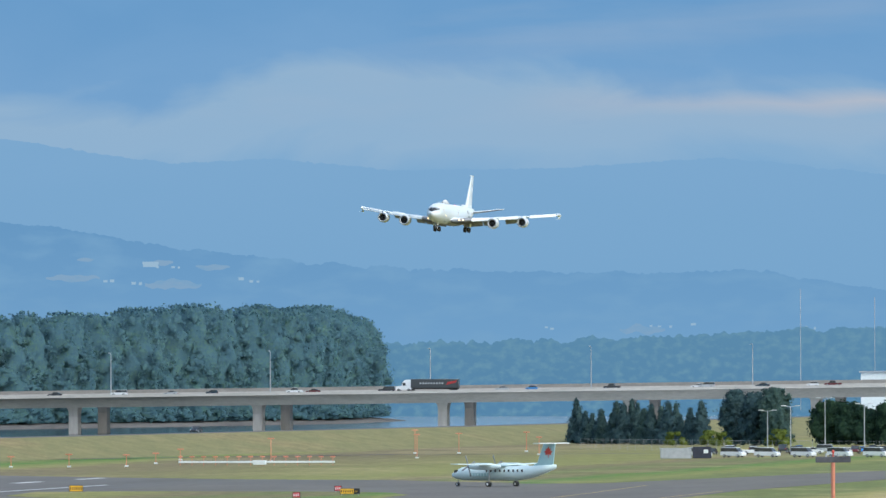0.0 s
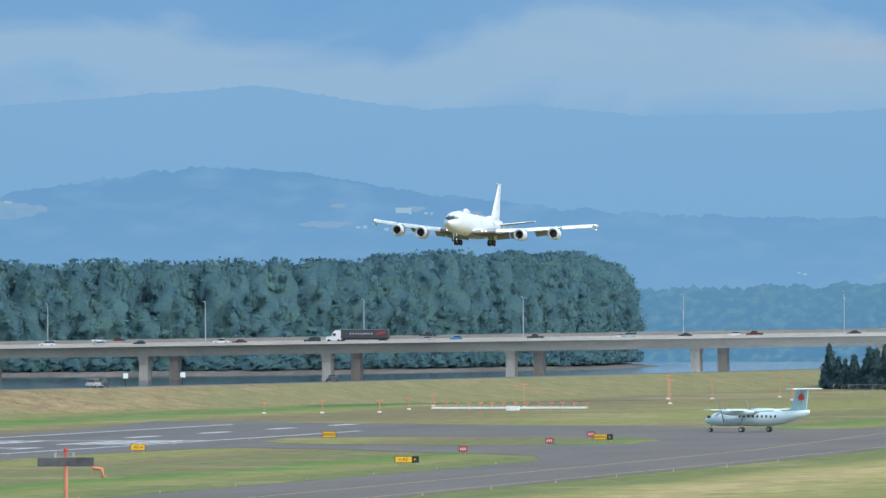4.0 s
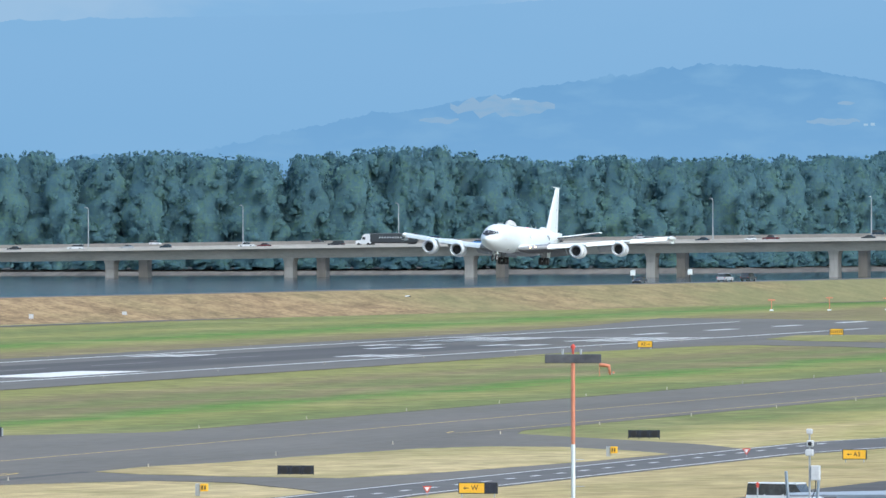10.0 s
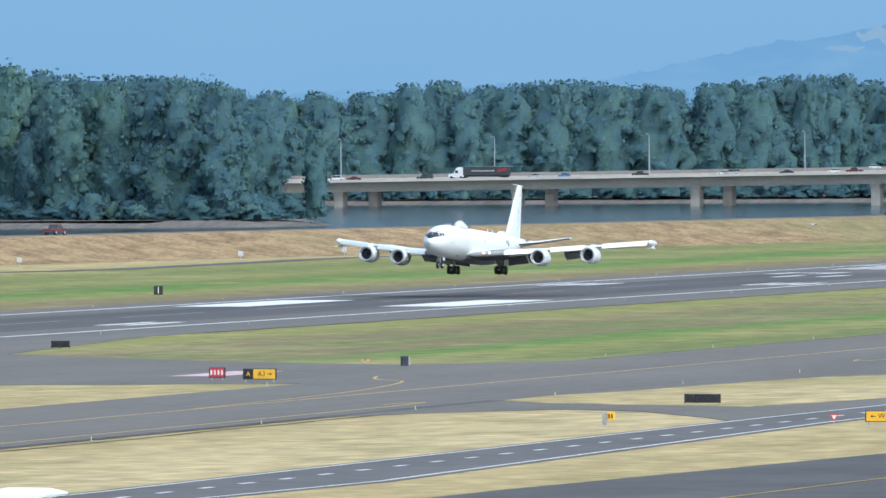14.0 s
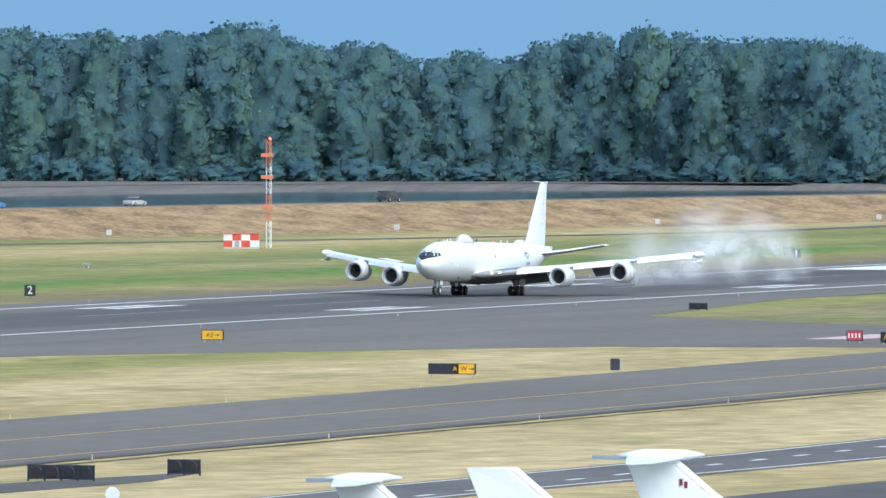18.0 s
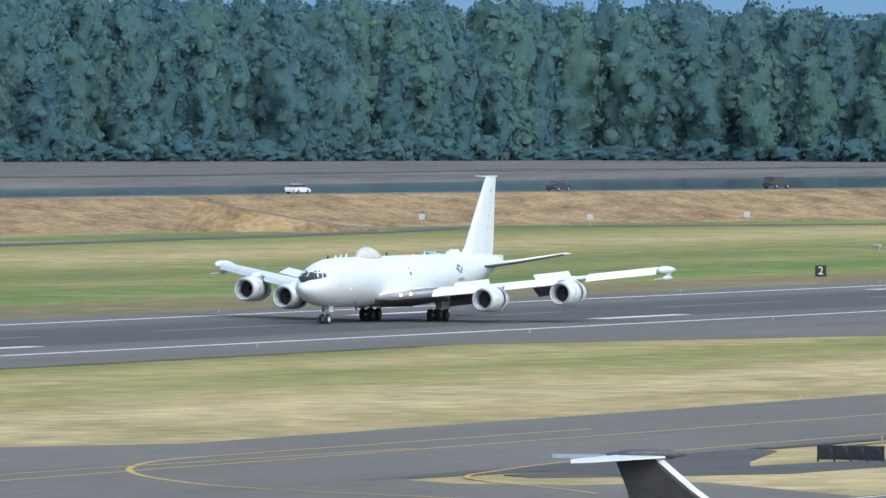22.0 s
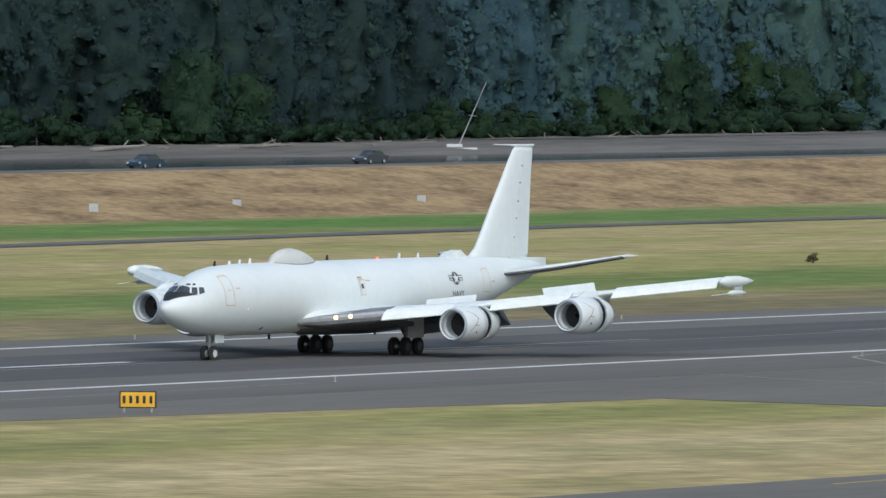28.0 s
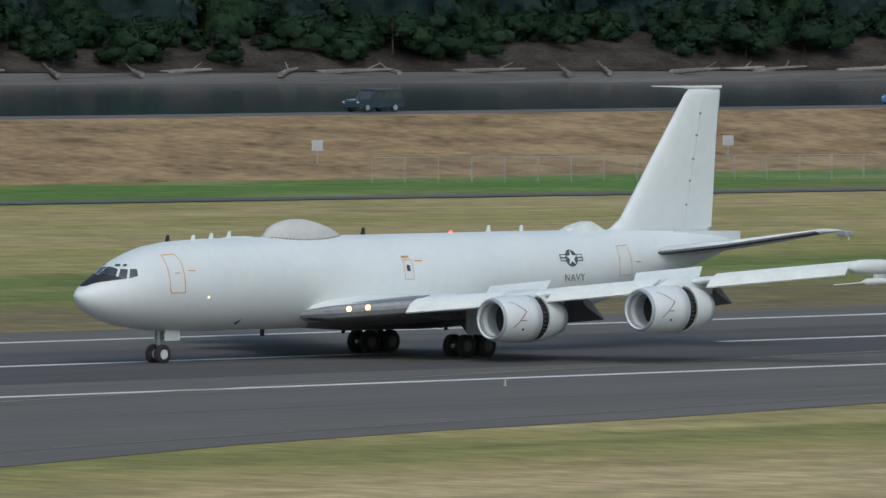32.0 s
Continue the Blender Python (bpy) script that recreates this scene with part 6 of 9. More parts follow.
    for side in (-1, 1):   # small lamp on the flank and the dark slanted air intake below it
        bm = bmesh.new()
        lathe(bm, [(-0.02, 0.04), (0.02, 0.035), (0.03, 0.015)], (-16.23, side * 1.82, 3.25), "Y", 10)
        part("flank_lamp", bm, LANDING_GLOW, root, "small warm flank lamp")
        bm = bmesh.new()
        rod(bm, (-13.78, side * 1.1, 1.9), (-13.52, side * 1.2, 2.1), 0.07, 0.05, 6)
        part("air_intake", bm, BLACK, root, "small dark slanted intake")
    # flight deck glass and the black anti-glare panel
    def on_skin(x, ang, side, out=0.02):
        t, b, w = (float(np.interp(x, [s[0] for s in BODY], [s[k] for s in BODY])) for k in (1, 2, 3))
        a = math.pi / 2 - side * radians(ang)
        return (x, (w + out) * math.cos(a), (t + b) / 2 + ((t - b) / 2 + out) * math.sin(a))

    def skin_quad(bm, corners, side, out=0.025, n=4):
        """A pane over the nose skin between four (x, degrees from the top)."""
        (xa, aa), (xb, ab), (xc, ac), (xd, ad) = corners
        g = [[bm.verts.new(on_skin((xa * (1 - u) + xb * u) * (1 - v) + (xd * (1 - u) + xc * u) * v, (aa * (1 - u) + ab * u) * (1 - v) + (ad * (1 - u) + ac * u) * v, side, out))
              for v in np.linspace(0, 1, n + 1)] for u in np.linspace(0, 1, n + 1)]
        for p in range(n):
            for q in range(n):
                bm.faces.new((g[p][q], g[p + 1][q], g[p + 1][q + 1], g[p][q + 1]))

    for side in (-1, 1):
        for pane in (((-21.87, 1.5), (-21.47, 41), (-21.16, 28.5), (-21.26, 1.5)), ((-21.39, 45.5), (-21.07, 56.5), (-20.79, 40.5), (-21.06, 31.5)),
                     ((-20.95, 58.5), (-20.49, 60.5), (-20.38, 47.5), (-20.7, 42.5))):
            bm = bmesh.new()
            skin_quad(bm, pane, side)
            part("cockpit_window", bm, GLASS, fus, "dark cockpit window pane")
        for pane in (((-21.12, 16), (-20.96, 25), (-20.85, 20), (-20.98, 12)), ((-20.89, 28.5), (-20.74, 33.5), (-20.64, 29), (-20.76, 24.5))):
            bm = bmesh.new()
            skin_quad(bm, pane, side, 0.025, 2)
            part("eyebrow_window", bm, GLASS, fus, "small dark eyebrow window")
        bm = bmesh.new()
        skin_quad(bm, ((-22.95, 0), (-22.86, 21), (-22.5, 28), (-22.5, 0)), side, 0.014)
        skin_quad(bm, ((-22.5, 0), (-22.5, 28), (-21.9, 43), (-21.9, 0)), side, 0.014)
        skin_quad(bm, ((-21.9, 0), (-21.9, 43), (-21.07, 57.8), (-21.43, 44)), side, 0.014)
        part("antiglare_panel", bm, BLACK, fus, "black anti-glare nose panel")
    # the service name
    cu = bpy.data.curves.new("lettering", "FONT")
    cu.body, cu.size, cu.extrude, cu.align_x = "NAVY", 0.5, 0.01, "CENTER"
    cu.space_character = 1.15
    tob = new("lettering", cu)
    me = bpy.data.meshes.new_from_object(tob.evaluated_get(bpy.context.evaluated_depsgraph_get()))
    bpy.data.objects.remove(tob)
    me.materials.append(PALEINK)
    for side in (-1, 1):
        lt = new("lettering", me)
        lt.parent = root
        lt.location = (8.85, side * (body_at(8.7, 3.75) + 0.05), 3.55)
        lt.rotation_euler = (radians(90 - 3), 0, 0 if side < 0 else math.pi)
        tagged(lt, "grey NAVY lettering")
    return root


TAILLAMP = surface("red_lamp_glass", (0.5, 0.08, 0.06), (0.6, 0.14, 0.1), 2, 0.3)
MAROON = surface("dark_red_stripe", (0.24, 0.03, 0.03), (0.32, 0.05, 0.045), 2, 0.6)
JET = jet()




# ---- airfield signs, markers and masts ----
def text_mesh(body, size):
    cu = bpy.data.curves.new("lettering", "FONT")
    cu.body, cu.size, cu.extrude, cu.align_x, cu.align_y = body, size, 0.004, "CENTER", "CENTER"
    ob = new("lettering", cu)
    me = bpy.data.meshes.new_from_object(ob.evaluated_get(bpy.context.evaluated_depsgraph_get()))
    bpy.data.objects.remove(ob)
    return me


SIGNBLACK = surface("sign_black", (0.012, 0.012, 0.014), (0.025, 0.025, 0.028), 1, 0.5)
SIGNRED = surface("sign_red", (0.5, 0.035, 0.05), (0.6, 0.06, 0.075), 1, 0.5)
BACKBLUE = surface("dark_blue_sign_back", (0.012, 0.015, 0.028), (0.03, 0.035, 0.055), 1, 0.45)


def arrow(bm, x, s, right):
    d = 1 if right else -1
    for pts in (((-0.5, 0.07), (0.2, 0.07), (0.2, -0.07), (-0.5, -0.07)), ((0.15, 0.28), (0.55, 0.0), (0.15, -0.28))):
        bm.faces.new([bm.verts.new((x + d * px * s, -0.135, pz * s)) for px, pz in (pts if right else pts[::-1])])


def airfield_sign(x, y, panels, h=0.85, label="", turn=-90, group="airfield signs", base=0.32):
    """panels: width, face material, ink material, text (< and > stand for arrows, # for plain bars)."""
    w = sum(p[0] for p in panels)
    root = thing("airfield_sign", label, "sign", pose(x, y, 0.02, 0, 0, turn), group)
    x0 = -w / 2
    bm = bmesh.new()
    box(bm, -w / 2 - 0.06, -0.1, base - 0.06, w / 2 + 0.06, 0.12, base + h + 0.06, 0.02)
    part("housing", bm, SIGNBLACK, root, "dark sign housing")
    for lx in (-w / 2 + 0.2, w / 2 - 0.2):
        bm = bmesh.new()
        box(bm, lx - 0.05, -0.05, 0, lx + 0.05, 0.05, base)
        part("leg", bm, GALV, root)
    for pw, face, ink, text in panels:
        bm = bmesh.new()
        box(bm, x0 + 0.02, -0.125, base, x0 + pw - 0.02, -0.1, base + h, 0.008)
        f = part("face", bm, face, root)
        cx, cz = x0 + pw / 2, base + h / 2
        if text == "#":
            n = max(2, int(pw / 0.35))
            for k in range(n):
                bm = bmesh.new()
                bx = x0 + pw * (k + 0.6) / (n + 0.2)
                box(bm, bx - 0.1, -0.14, cz - h * 0.26, bx + 0.06, -0.126, cz + h * 0.26)
                part("bar", bm, ink, f)
        elif text:
            t = text.strip("<>")
            shift = 0.3 * h if text[0] == "<" else -0.3 * h if text[-1] == ">" else 0
            me = text_mesh(t, h * 0.72)
            me.materials.append(ink)
            lt = new("lettering", me)
            lt.parent = f
            lt.location, lt.rotation_euler = (cx + shift, -0.132, cz), (radians(90), 0, 0)
            if text[0] == "<" or text[-1] == ">":
                bm = bmesh.new()
                arrow(bm, 0, h * 0.55, text[-1] == ">")
                a = part("arrow", bm, ink, f)
                a.location = (cx - shift * 1.9, 0, cz)
        x0 += pw
    return root


def sign_back(x, y, w, h, n, label="black back of an airfield sign on the grass", turn=-90, scallop=True):
    """The dark back of a sign: bays with ribs between them."""
    root = thing("sign_back", label, "sign", pose(x, y, 0.02, 0, 0, turn), "backs of airfield signs")
    bm = bmesh.new()
    box(bm, -w / 2, -0.1, 0.12, w / 2, 0.1, 0.12 + h, 0.03)
    part("housing", bm, BACKBLUE, root)
    for k in range(n if scallop else 0):
        bm = bmesh.new()
        bx = -w / 2 + w * (k + 0.5) / n
        lathe(bm, [(-0.03, w / n * 0.3), (0.03, w / n * 0.36)], (bx, -0.11, 0.12 + h * 0.5), "Y", 14)
        part("bay", bm, SIGNBLACK, root, "round black bay")
    for k in range(n + 1):
        bm = bmesh.new()
        bx = -w / 2 + w * k / n
        box(bm, bx - 0.03, -0.16, 0.0, bx + 0.03, 0.02, 0.14 + h, 0.01)
        part("rib", bm, SIGNBLACK, root)
    if not scallop:
        bm = bmesh.new()
        box(bm, -w / 2 - 0.28, -0.12, 0.1, -w / 2 - 0.04, 0.1, 0.12 + h, 0.02)
        part("side_panel", bm, HUB, root, "pale blue side panel")
    return root


YEL = SIGNYELLOW
airfield_sign(1860, 357, [(2.2, YEL, SIGNBLACK, "#")], 0.9, "yellow taxiway sign beside the runway")
airfield_sign(1701, 356, [(2.2, YEL, SIGNBLACK, "A2>")], 0.9, "yellow A2 exit sign beside the runway")
airfield_sign(1568, 290, [(2.4, YEL, SIGNBLACK, "<A2"), (0.9, SIGNBLACK, YEL, "A")], 0.8, "yellow and black A2 taxiway sign on the grass")
airfield_sign(1823, 305, [(2.2, YEL, SIGNBLACK, "#"), (0.9, SIGNBLACK, YEL, "A")], 0.8, "yellow and black taxiway sign")
airfield_sign(998, 282, [(0.9, SIGNBLACK, YEL, "A"), (2.1, YEL, SIGNBLACK, "A3>")], 0.85, "black and yellow A3 taxiway sign on the grass")
airfield_sign(1005, 288, [(1.4, SIGNRED, WHITEPAINT, "#")], 0.8, "red runway holding sign")
airfield_sign(988, 344, [(2.0, YEL, SIGNBLACK, "A3>")], 0.8, "yellow A3 exit sign beside the runway")
airfield_sign(874, 284, [(1.9, BACKBLUE, SIGNBLACK, ""), (0.6, SIGNBLACK, YEL, "A"), (1.35, YEL, SIGNBLACK, "W>")], 0.75, "black and yellow taxiway sign pointing to W")
airfield_sign(855, 192, [(2.0, YEL, SIGNBLACK, "<W"), (0.95, BACKBLUE, SIGNBLACK, "")], 0.75, "yellow W taxiway sign beside the service road")
airfield_sign(972, 185, [(2.0, YEL, SIGNBLACK, "<A3")], 0.75, "yellow A3 sign beside the service road")
airfield_sign(517, 294, [(0.85, SIGNBLACK, YEL, "A"), (2.1, YEL, SIGNBLACK, "A4>")], 0.82, "black and yellow A4 taxiway sign on the grass", -75)
airfield_sign(532, 298, [(0.7, SIGNBLACK, WHITEPAINT, "#"), (1.75, SIGNRED, WHITEPAINT, "#")], 0.9, "red and black runway holding sign", -62)
airfield_sign(516, 349, [(1.9, YEL, SIGNBLACK, "#")], 0.8, "yellow exit sign beside the runway", -60)
for x, y in ((1865, 314), (1778, 306), (1679, 302)):
    airfield_sign(x, y, [(1.1, SIGNRED, WHITEPAINT, "#")], 0.75, "small red runway holding sign")
sign_back(1065, 223, 3.0, 0.72, 3)
sign_back(920, 222, 3.0, 0.72, 3)
sign_back(644, 226, 2.0, 0.85, 2)
sign_back(632.2, 229.5, 4.1, 0.85, 4)
sign_back(640, 351, 2.05, 0.85, 2, turn=-70)
sign_back(594, 297, 1.5, 0.85, 1, "black sign back with a pale blue side panel", -60, False)
sign_back(1152.4, 347.3, 1.95, 0.7, 2)
for x, y in ((1067, 287), (902, 279)):
    bm = bmesh.new()
    box(bm, -0.35, -0.25, 0, 0.35, 0.25, 0.95, 0.05)
    root = thing("equipment_box", "grey and black equipment box on the grass", "box", pose(x, y, 0.02, 0, 0, -60), "equipment boxes")
    part("body", bm, BACKBLUE, root)
    bm = bmesh.new()
    box(bm, 0.36, -0.2, 0.1, 0.5, 0.2, 0.85, 0.03)
    part("side_panel", bm, GALV, root, "grey side panel")
for x, y in ((989, 210), (856, 214)):
    root = thing("post_sign", "grey post with a yellow sign box", "sign", pose(x, y, 0.02, 0, 0, -90), "post signs")
    bm = bmesh.new()
    box(bm, -0.5, -0.12, 0, -0.15, 0.12, 0.95, 0.03)
    part("post", bm, GALV, root)
    bm = bmesh.new()
    box(bm, -0.1, -0.2, 0.35, 0.5, 0.1, 0.95, 0.03)
    part("box", bm, YEL, root, "yellow box")
    for k in range(2):
        bm = bmesh.new()
        box(bm, 0.02 + k * 0.22, -0.215, 0.5, 0.14 + k * 0.22, -0.2, 0.8)
        part("bar", bm, SIGNBLACK, root)
# runway distance markers
for n, (x, y) in enumerate(((1519.4, 443.8), (1201.2, 439.8), (891.9, 437.5), (588.8, 438.7)), 1):
    root = thing("distance_marker", f"black runway distance marker with a white {n}", "sign", pose(x, y, 0.02, 0, 0, -70), "distance markers")
    bm = bmesh.new()
    box(bm, -0.62, -0.12, 0.15, 0.62, 0.12, 1.4, 0.03)
    part("housing", bm, SIGNBLACK, root)
    me = text_mesh(str(n), 1.25)
    me.materials.append(WHITEPAINT)
    lt = new("digit", me)
    lt.parent, lt.location, lt.rotation_euler = root, (0, -0.135, 0.78), (radians(90), 0, 0)
    for lx in (-0.4, 0.4):
        bm = bmesh.new()
        box(bm, lx - 0.04, -0.04, 0, lx + 0.04, 0.04, 0.15)
        part("leg", bm, GALV, root)
# yield and round signs
for x, y in ((855, 196), (987, 197.5)):
    root = thing("yield_sign", "red and white yield sign on a thin post", "sign", pose(x, y, 0.05, 0, 0, -80), "yield signs")
    bm = bmesh.new()
    rod(bm, (0, 0, 0), (0, 0, 0.75), 0.03, 0.03, 6)
    part("post", bm, GALV, root)
    for s, m, d in ((0.36, REDPAINT, 0.0), (0.2, WHITEPAINT, -0.012)):
        bm = bmesh.new()
        loft(bm, [[(s, d + o, 0.62 + s * 0.55), (-s, d + o, 0.62 + s * 0.55), (0, d + o, 0.62 - s * 1.05)] for o in (-0.03, -0.015)])
        part("plate", bm, m, root)
root = thing("round_sign", "white round sign on a post", "sign", pose(581, 208, 0.05, 0, 0, -80))
bm = bmesh.new()
rod(bm, (0, 0.03, 0), (0, 0.03, 1.5), 0.04, 0.04, 6)
part("post", bm, GALV, root)
bm = bmesh.new()
lathe(bm, [(-0.02, 0.38), (0.0, 0.4), (0.02, 0.38)], (0, 0, 1.15), "Y", 20)
part("plate", bm, WHITEPAINT, root)
# low orange guard lights and edge lights
for x, y in ((1082, 295), (598.2, 306.6), (559, 304.6), (1455, 309)):
    root = thing("guard_light", "low orange runway guard light", "light", pose(x, y, 0.02, 0, 0, -70), "guard lights")
    for k in (-1, 1):
        bm = bmesh.new()
        lathe(bm, [(-0.1, 0.13), (0.08, 0.11)], (k * 0.28, 0, 0.26), "Y", 12)
        part("lamp", bm, REDORANGE, root)
    bm = bmesh.new()
    rod(bm, (0, 0, 0), (0, 0, 0.16), 0.05, 0.05, 6)
    box(bm, -0.42, -0.05, 0.12, 0.42, 0.05, 0.18)
    part("post", bm, GALV, root)
bm = bmesh.new()
rod(bm, (0, 0, 0), (0, 0, 0.04), 0.1, 0.08, 8)
rod(bm, (0, 0, 0.04), (0, 0, 0.3), 0.04, 0.05, 8)
edge = part("edge_light", bm, surface("pale_lamp_body", (0.45, 0.4, 0.3), (0.6, 0.52, 0.4), 2, 0.5))
tagged(edge, "small runway or taxiway edge light", "light", "edge lights")
spots = [(x, 367.5) for x in np.arange(320, 1900, 61)] + [(x, 423) for x in np.arange(320, 1900, 61)] + [(x, 241.2) for x in np.arange(670, 1600, 46)] + [(x, 276.8) for x in np.arange(660, 990, 46)] + [(x, 277.8) for x in np.arange(1110, 1600, 46)]
for k, (x, y) in enumerate(spots):
    if k:
        copy_thing(edge, pose(x, y, 0.05))
    else:
        edge.matrix_world = pose(x, y, 0.05)


def banded_pole(x, y, height, bar_w, bands, label, r=0.13):
    """A tall red and white pole with a dark cross bar and a lamp on top."""
    root = thing("obstruction_pole", label, "pole", pose(x, y, 0, 0, 0, -78), "obstruction poles")
    for k in range(int(height // bands) + 1):
        z0, z1 = height - bands * (k + 1), height - bands * k
        bm = bmesh.new()
        rod(bm, (0, 0, max(0, z0)), (0, 0, z1), r, r, 10)
        part("band", bm, REDORANGE if k % 2 == 0 else WHITEPAINT, root)
    bm = bmesh.new()
    box(bm, -bar_w / 2, -0.15, height, bar_w / 2, 0.15, height + 0.46, 0.03)
    part("cross_bar", bm, SHADETRIM, root, "dark cross bar")
    bm = bmesh.new()
    rod(bm, (0, 0, height + 0.46), (0, 0, height + 0.75), 0.06, 0.06, 8)
    lathe(bm, [(0.0, 0.1), (0.12, 0.13), (0.25, 0.04)], (0, 0, height + 0.75), "Z", 10)
    part("lamp", bm, REDPAINT, root, "red obstruction lamp")
    for s in (-0.55, 0.4):
        bm = bmesh.new()
        rod(bm, (s, 0, height + 0.46), (s, 0, height + 0.72), 0.05, 0.07, 8)
        part("insulator", bm, GALV, root)
    for k in range(4):
        bm = bmesh.new()
        rod(bm, (0, 0, height - bands - 0.8 - k * 1.4), (0.55, 0, height - bands - 0.8 - k * 1.4), 0.02, 0.02, 5)
        part("rung", bm, GALV, root)


banded_pole(586.5, 126.6, 14.2, 2.95, 4.25, "tall red and white obstruction pole with a dark cross bar", 0.105)
banded_pole(893, 111, 14.2, 2.75, 6.5, "tall orange obstruction pole with a dark cross bar", 0.16)
# drooping windsock beside the taxiway
root = thing("windsock", "small orange windsock drooping from a short pole", "windsock", pose(1443, 307, 0, 0, 0, -78))
bm = bmesh.new()
rod(bm, (-1.0, 0, 0), (-1.0, 0, 1.6), 0.04, 0.04, 6)
part("pole", bm, REDORANGE, root)
bm = bmesh.new()
loft(bm, [[(x + 0.0, r * math.cos(a), z + r * math.sin(a)) for a in np.linspace(0, 6.283, 8, endpoint=False)] for x, z, r in ((-1.0, 1.45, 0.26), (-0.2, 1.4, 0.24), (0.25, 1.3, 0.22))])
loft(bm, [[(x + r * math.cos(a), r * math.sin(a), z) for a in np.linspace(0, 6.283, 8, endpoint=False)] for x, z, r in ((0.2, 1.5, 0.2), (0.3, 0.9, 0.18), (0.38, 0.2, 0.14))])
part("sock", bm, REDORANGE, root, "limp orange fabric sock", True)
# glide path mast with its shelter
root = thing("lattice_mast", "red and white lattice antenna mast beside a red and white shelter", "mast", pose(1596, 547, 0))
for k in range(8):
    z0, z1 = 2.0 * k, 2.0 * k + 2.0
    mat = REDORANGE if k in (2, 3, 6, 7) else WHITEPAINT
    for sx, sy in ((-0.32, -0.32), (0.32, -0.32), (0.0, 0.36)):
        bm = bmesh.new()
        rod(bm, (sx, sy, z0), (sx, sy, z1), 0.055, 0.055, 5)
        part("leg", bm, mat, root)
    for (ax, ay), (bx, by) in (((-0.32, -0.32), (0.32, -0.32)), ((0.32, -0.32), (0.0, 0.36)), ((0.0, 0.36), (-0.32, -0.32))):
        bm = bmesh.new()
        rod(bm, (ax, ay, z0), (bx, by, z0 + 1), 0.03, 0.03, 4)
        rod(bm, (bx, by, z0 + 1), (ax, ay, z1), 0.03, 0.03, 4)
        part("brace", bm, mat, root)
for z in (5.8, 10.2, 13.4):
    bm = bmesh.new()
    box(bm, -0.9, -0.9, z, -0.5, 0.9, z + 0.55, 0.05)
    part("antenna", bm, REDORANGE, root, "orange antenna panel")
bm = bmesh.new()
lathe(bm, [(0, 0.16), (0.2, 0.18), (0.34, 0.05)], (-0.3, -0.3, 16.0), "Z", 10)
part("lamp", bm, RED_GLOW, root, "glowing red obstruction lamp")
root = thing("shelter", "small red and white equipment shelter on the grass", "shelter", pose(1591, 549.5, 0, 0, 0, -72))
for k in range(4):
    bm = bmesh.new()
    box(bm, -2.6 + k * 1.3, -1.3, 0.25, -1.3 + k * 1.3, 1.3, 1.2)
    part("wall_panel", bm, REDPAINT if k % 2 == 0 else WHITEPAINT, root)
    bm = bmesh.new()
    box(bm, -2.6 + k * 1.3, -1.3, 1.2, -1.3 + k * 1.3, 1.3, 2.1)
    part("wall_panel", bm, WHITEPAINT if k % 2 == 0 else REDPAINT, root)
bm = bmesh.new()
box(bm, -2.7, -1.4, 2.1, 2.7, 1.4, 2.25, 0.05)
part("roof", bm, REDPAINT, root, "red roof")
bm = bmesh.new()
box(bm, -2.6, -1.25, 0.0, 2.6, 1.25, 0.25)
part("base", bm, CONCRETE, root)
bm = bmesh.new()
box(bm, -1.0, -1.36, 0.3, -0.3, -1.3, 1.2, 0.02)
part("vent", bm, GALV, root, "grey vent")
# white-topped boxes and sensors on the far grass
for x, y, c in ((1388.6, 460.1, REDORANGE), (1381.5, 448.5, REDORANGE), (1383.2, 439.8, REDORANGE), (1406, 507, GALV), (1115.6, 510.7, GALV), (706, 510.8, GALV), (561, 510, GALV)):
    root = thing("light_box", "small low light unit on the grass", "light", pose(x, y, 0.0), "approach light units")
    bm = bmesh.new()
    box(bm, -0.4, -0.5, 0.25, 0.4, 0.5, 0.62, 0.08)
    part("housing", bm, c, root)
    for s in (-0.35, 0.35):
        bm = bmesh.new()
        rod(bm, (0, s, 0), (0, s, 0.25), 0.05, 0.05, 6)
        part("leg", bm, WHITEPAINT, root)
# white plates along the dyke and marker posts
PLATE_WHITE = surface("weathered_white_plate", (0.36, 0.37, 0.38), (0.5, 0.51, 0.52), 1.2, 0.7)
for x, y in ((2150, 537), (2100, 540), (2054, 546), (1985, 545), (1924, 547), (1841, 562), (1799, 571), (1747, 577), (1666, 597), (1636, 611), (1583, 616), (1571, 638), (1433, 650), (1278, 644), (1189, 647),
             (1143, 649), (1014, 650), (979, 650), (950, 648), (918, 648), (905, 656), (841, 650), (818, 645), (749, 628), (719, 625), (715, 655), (738, 655), (650, 648), (694, 644)):
    root = thing("marker_plate", "white square marker plate on a post below the dyke", "sign", pose(x, y, 1.0 if x < 700 else -0.2, 0, 0, random.uniform(-75, -45)), "marker plates")
    bm = bmesh.new()
    rod(bm, (0, 0.04, 0), (0, 0.04, 1.9), 0.05, 0.05, 6)
    part("post", bm, GALV, root)
    bm = bmesh.new()
    box(bm, -0.45, -0.03, 1.1, 0.45, 0.0, 1.95, 0.02)
    part("plate", bm, PLATE_WHITE, root)
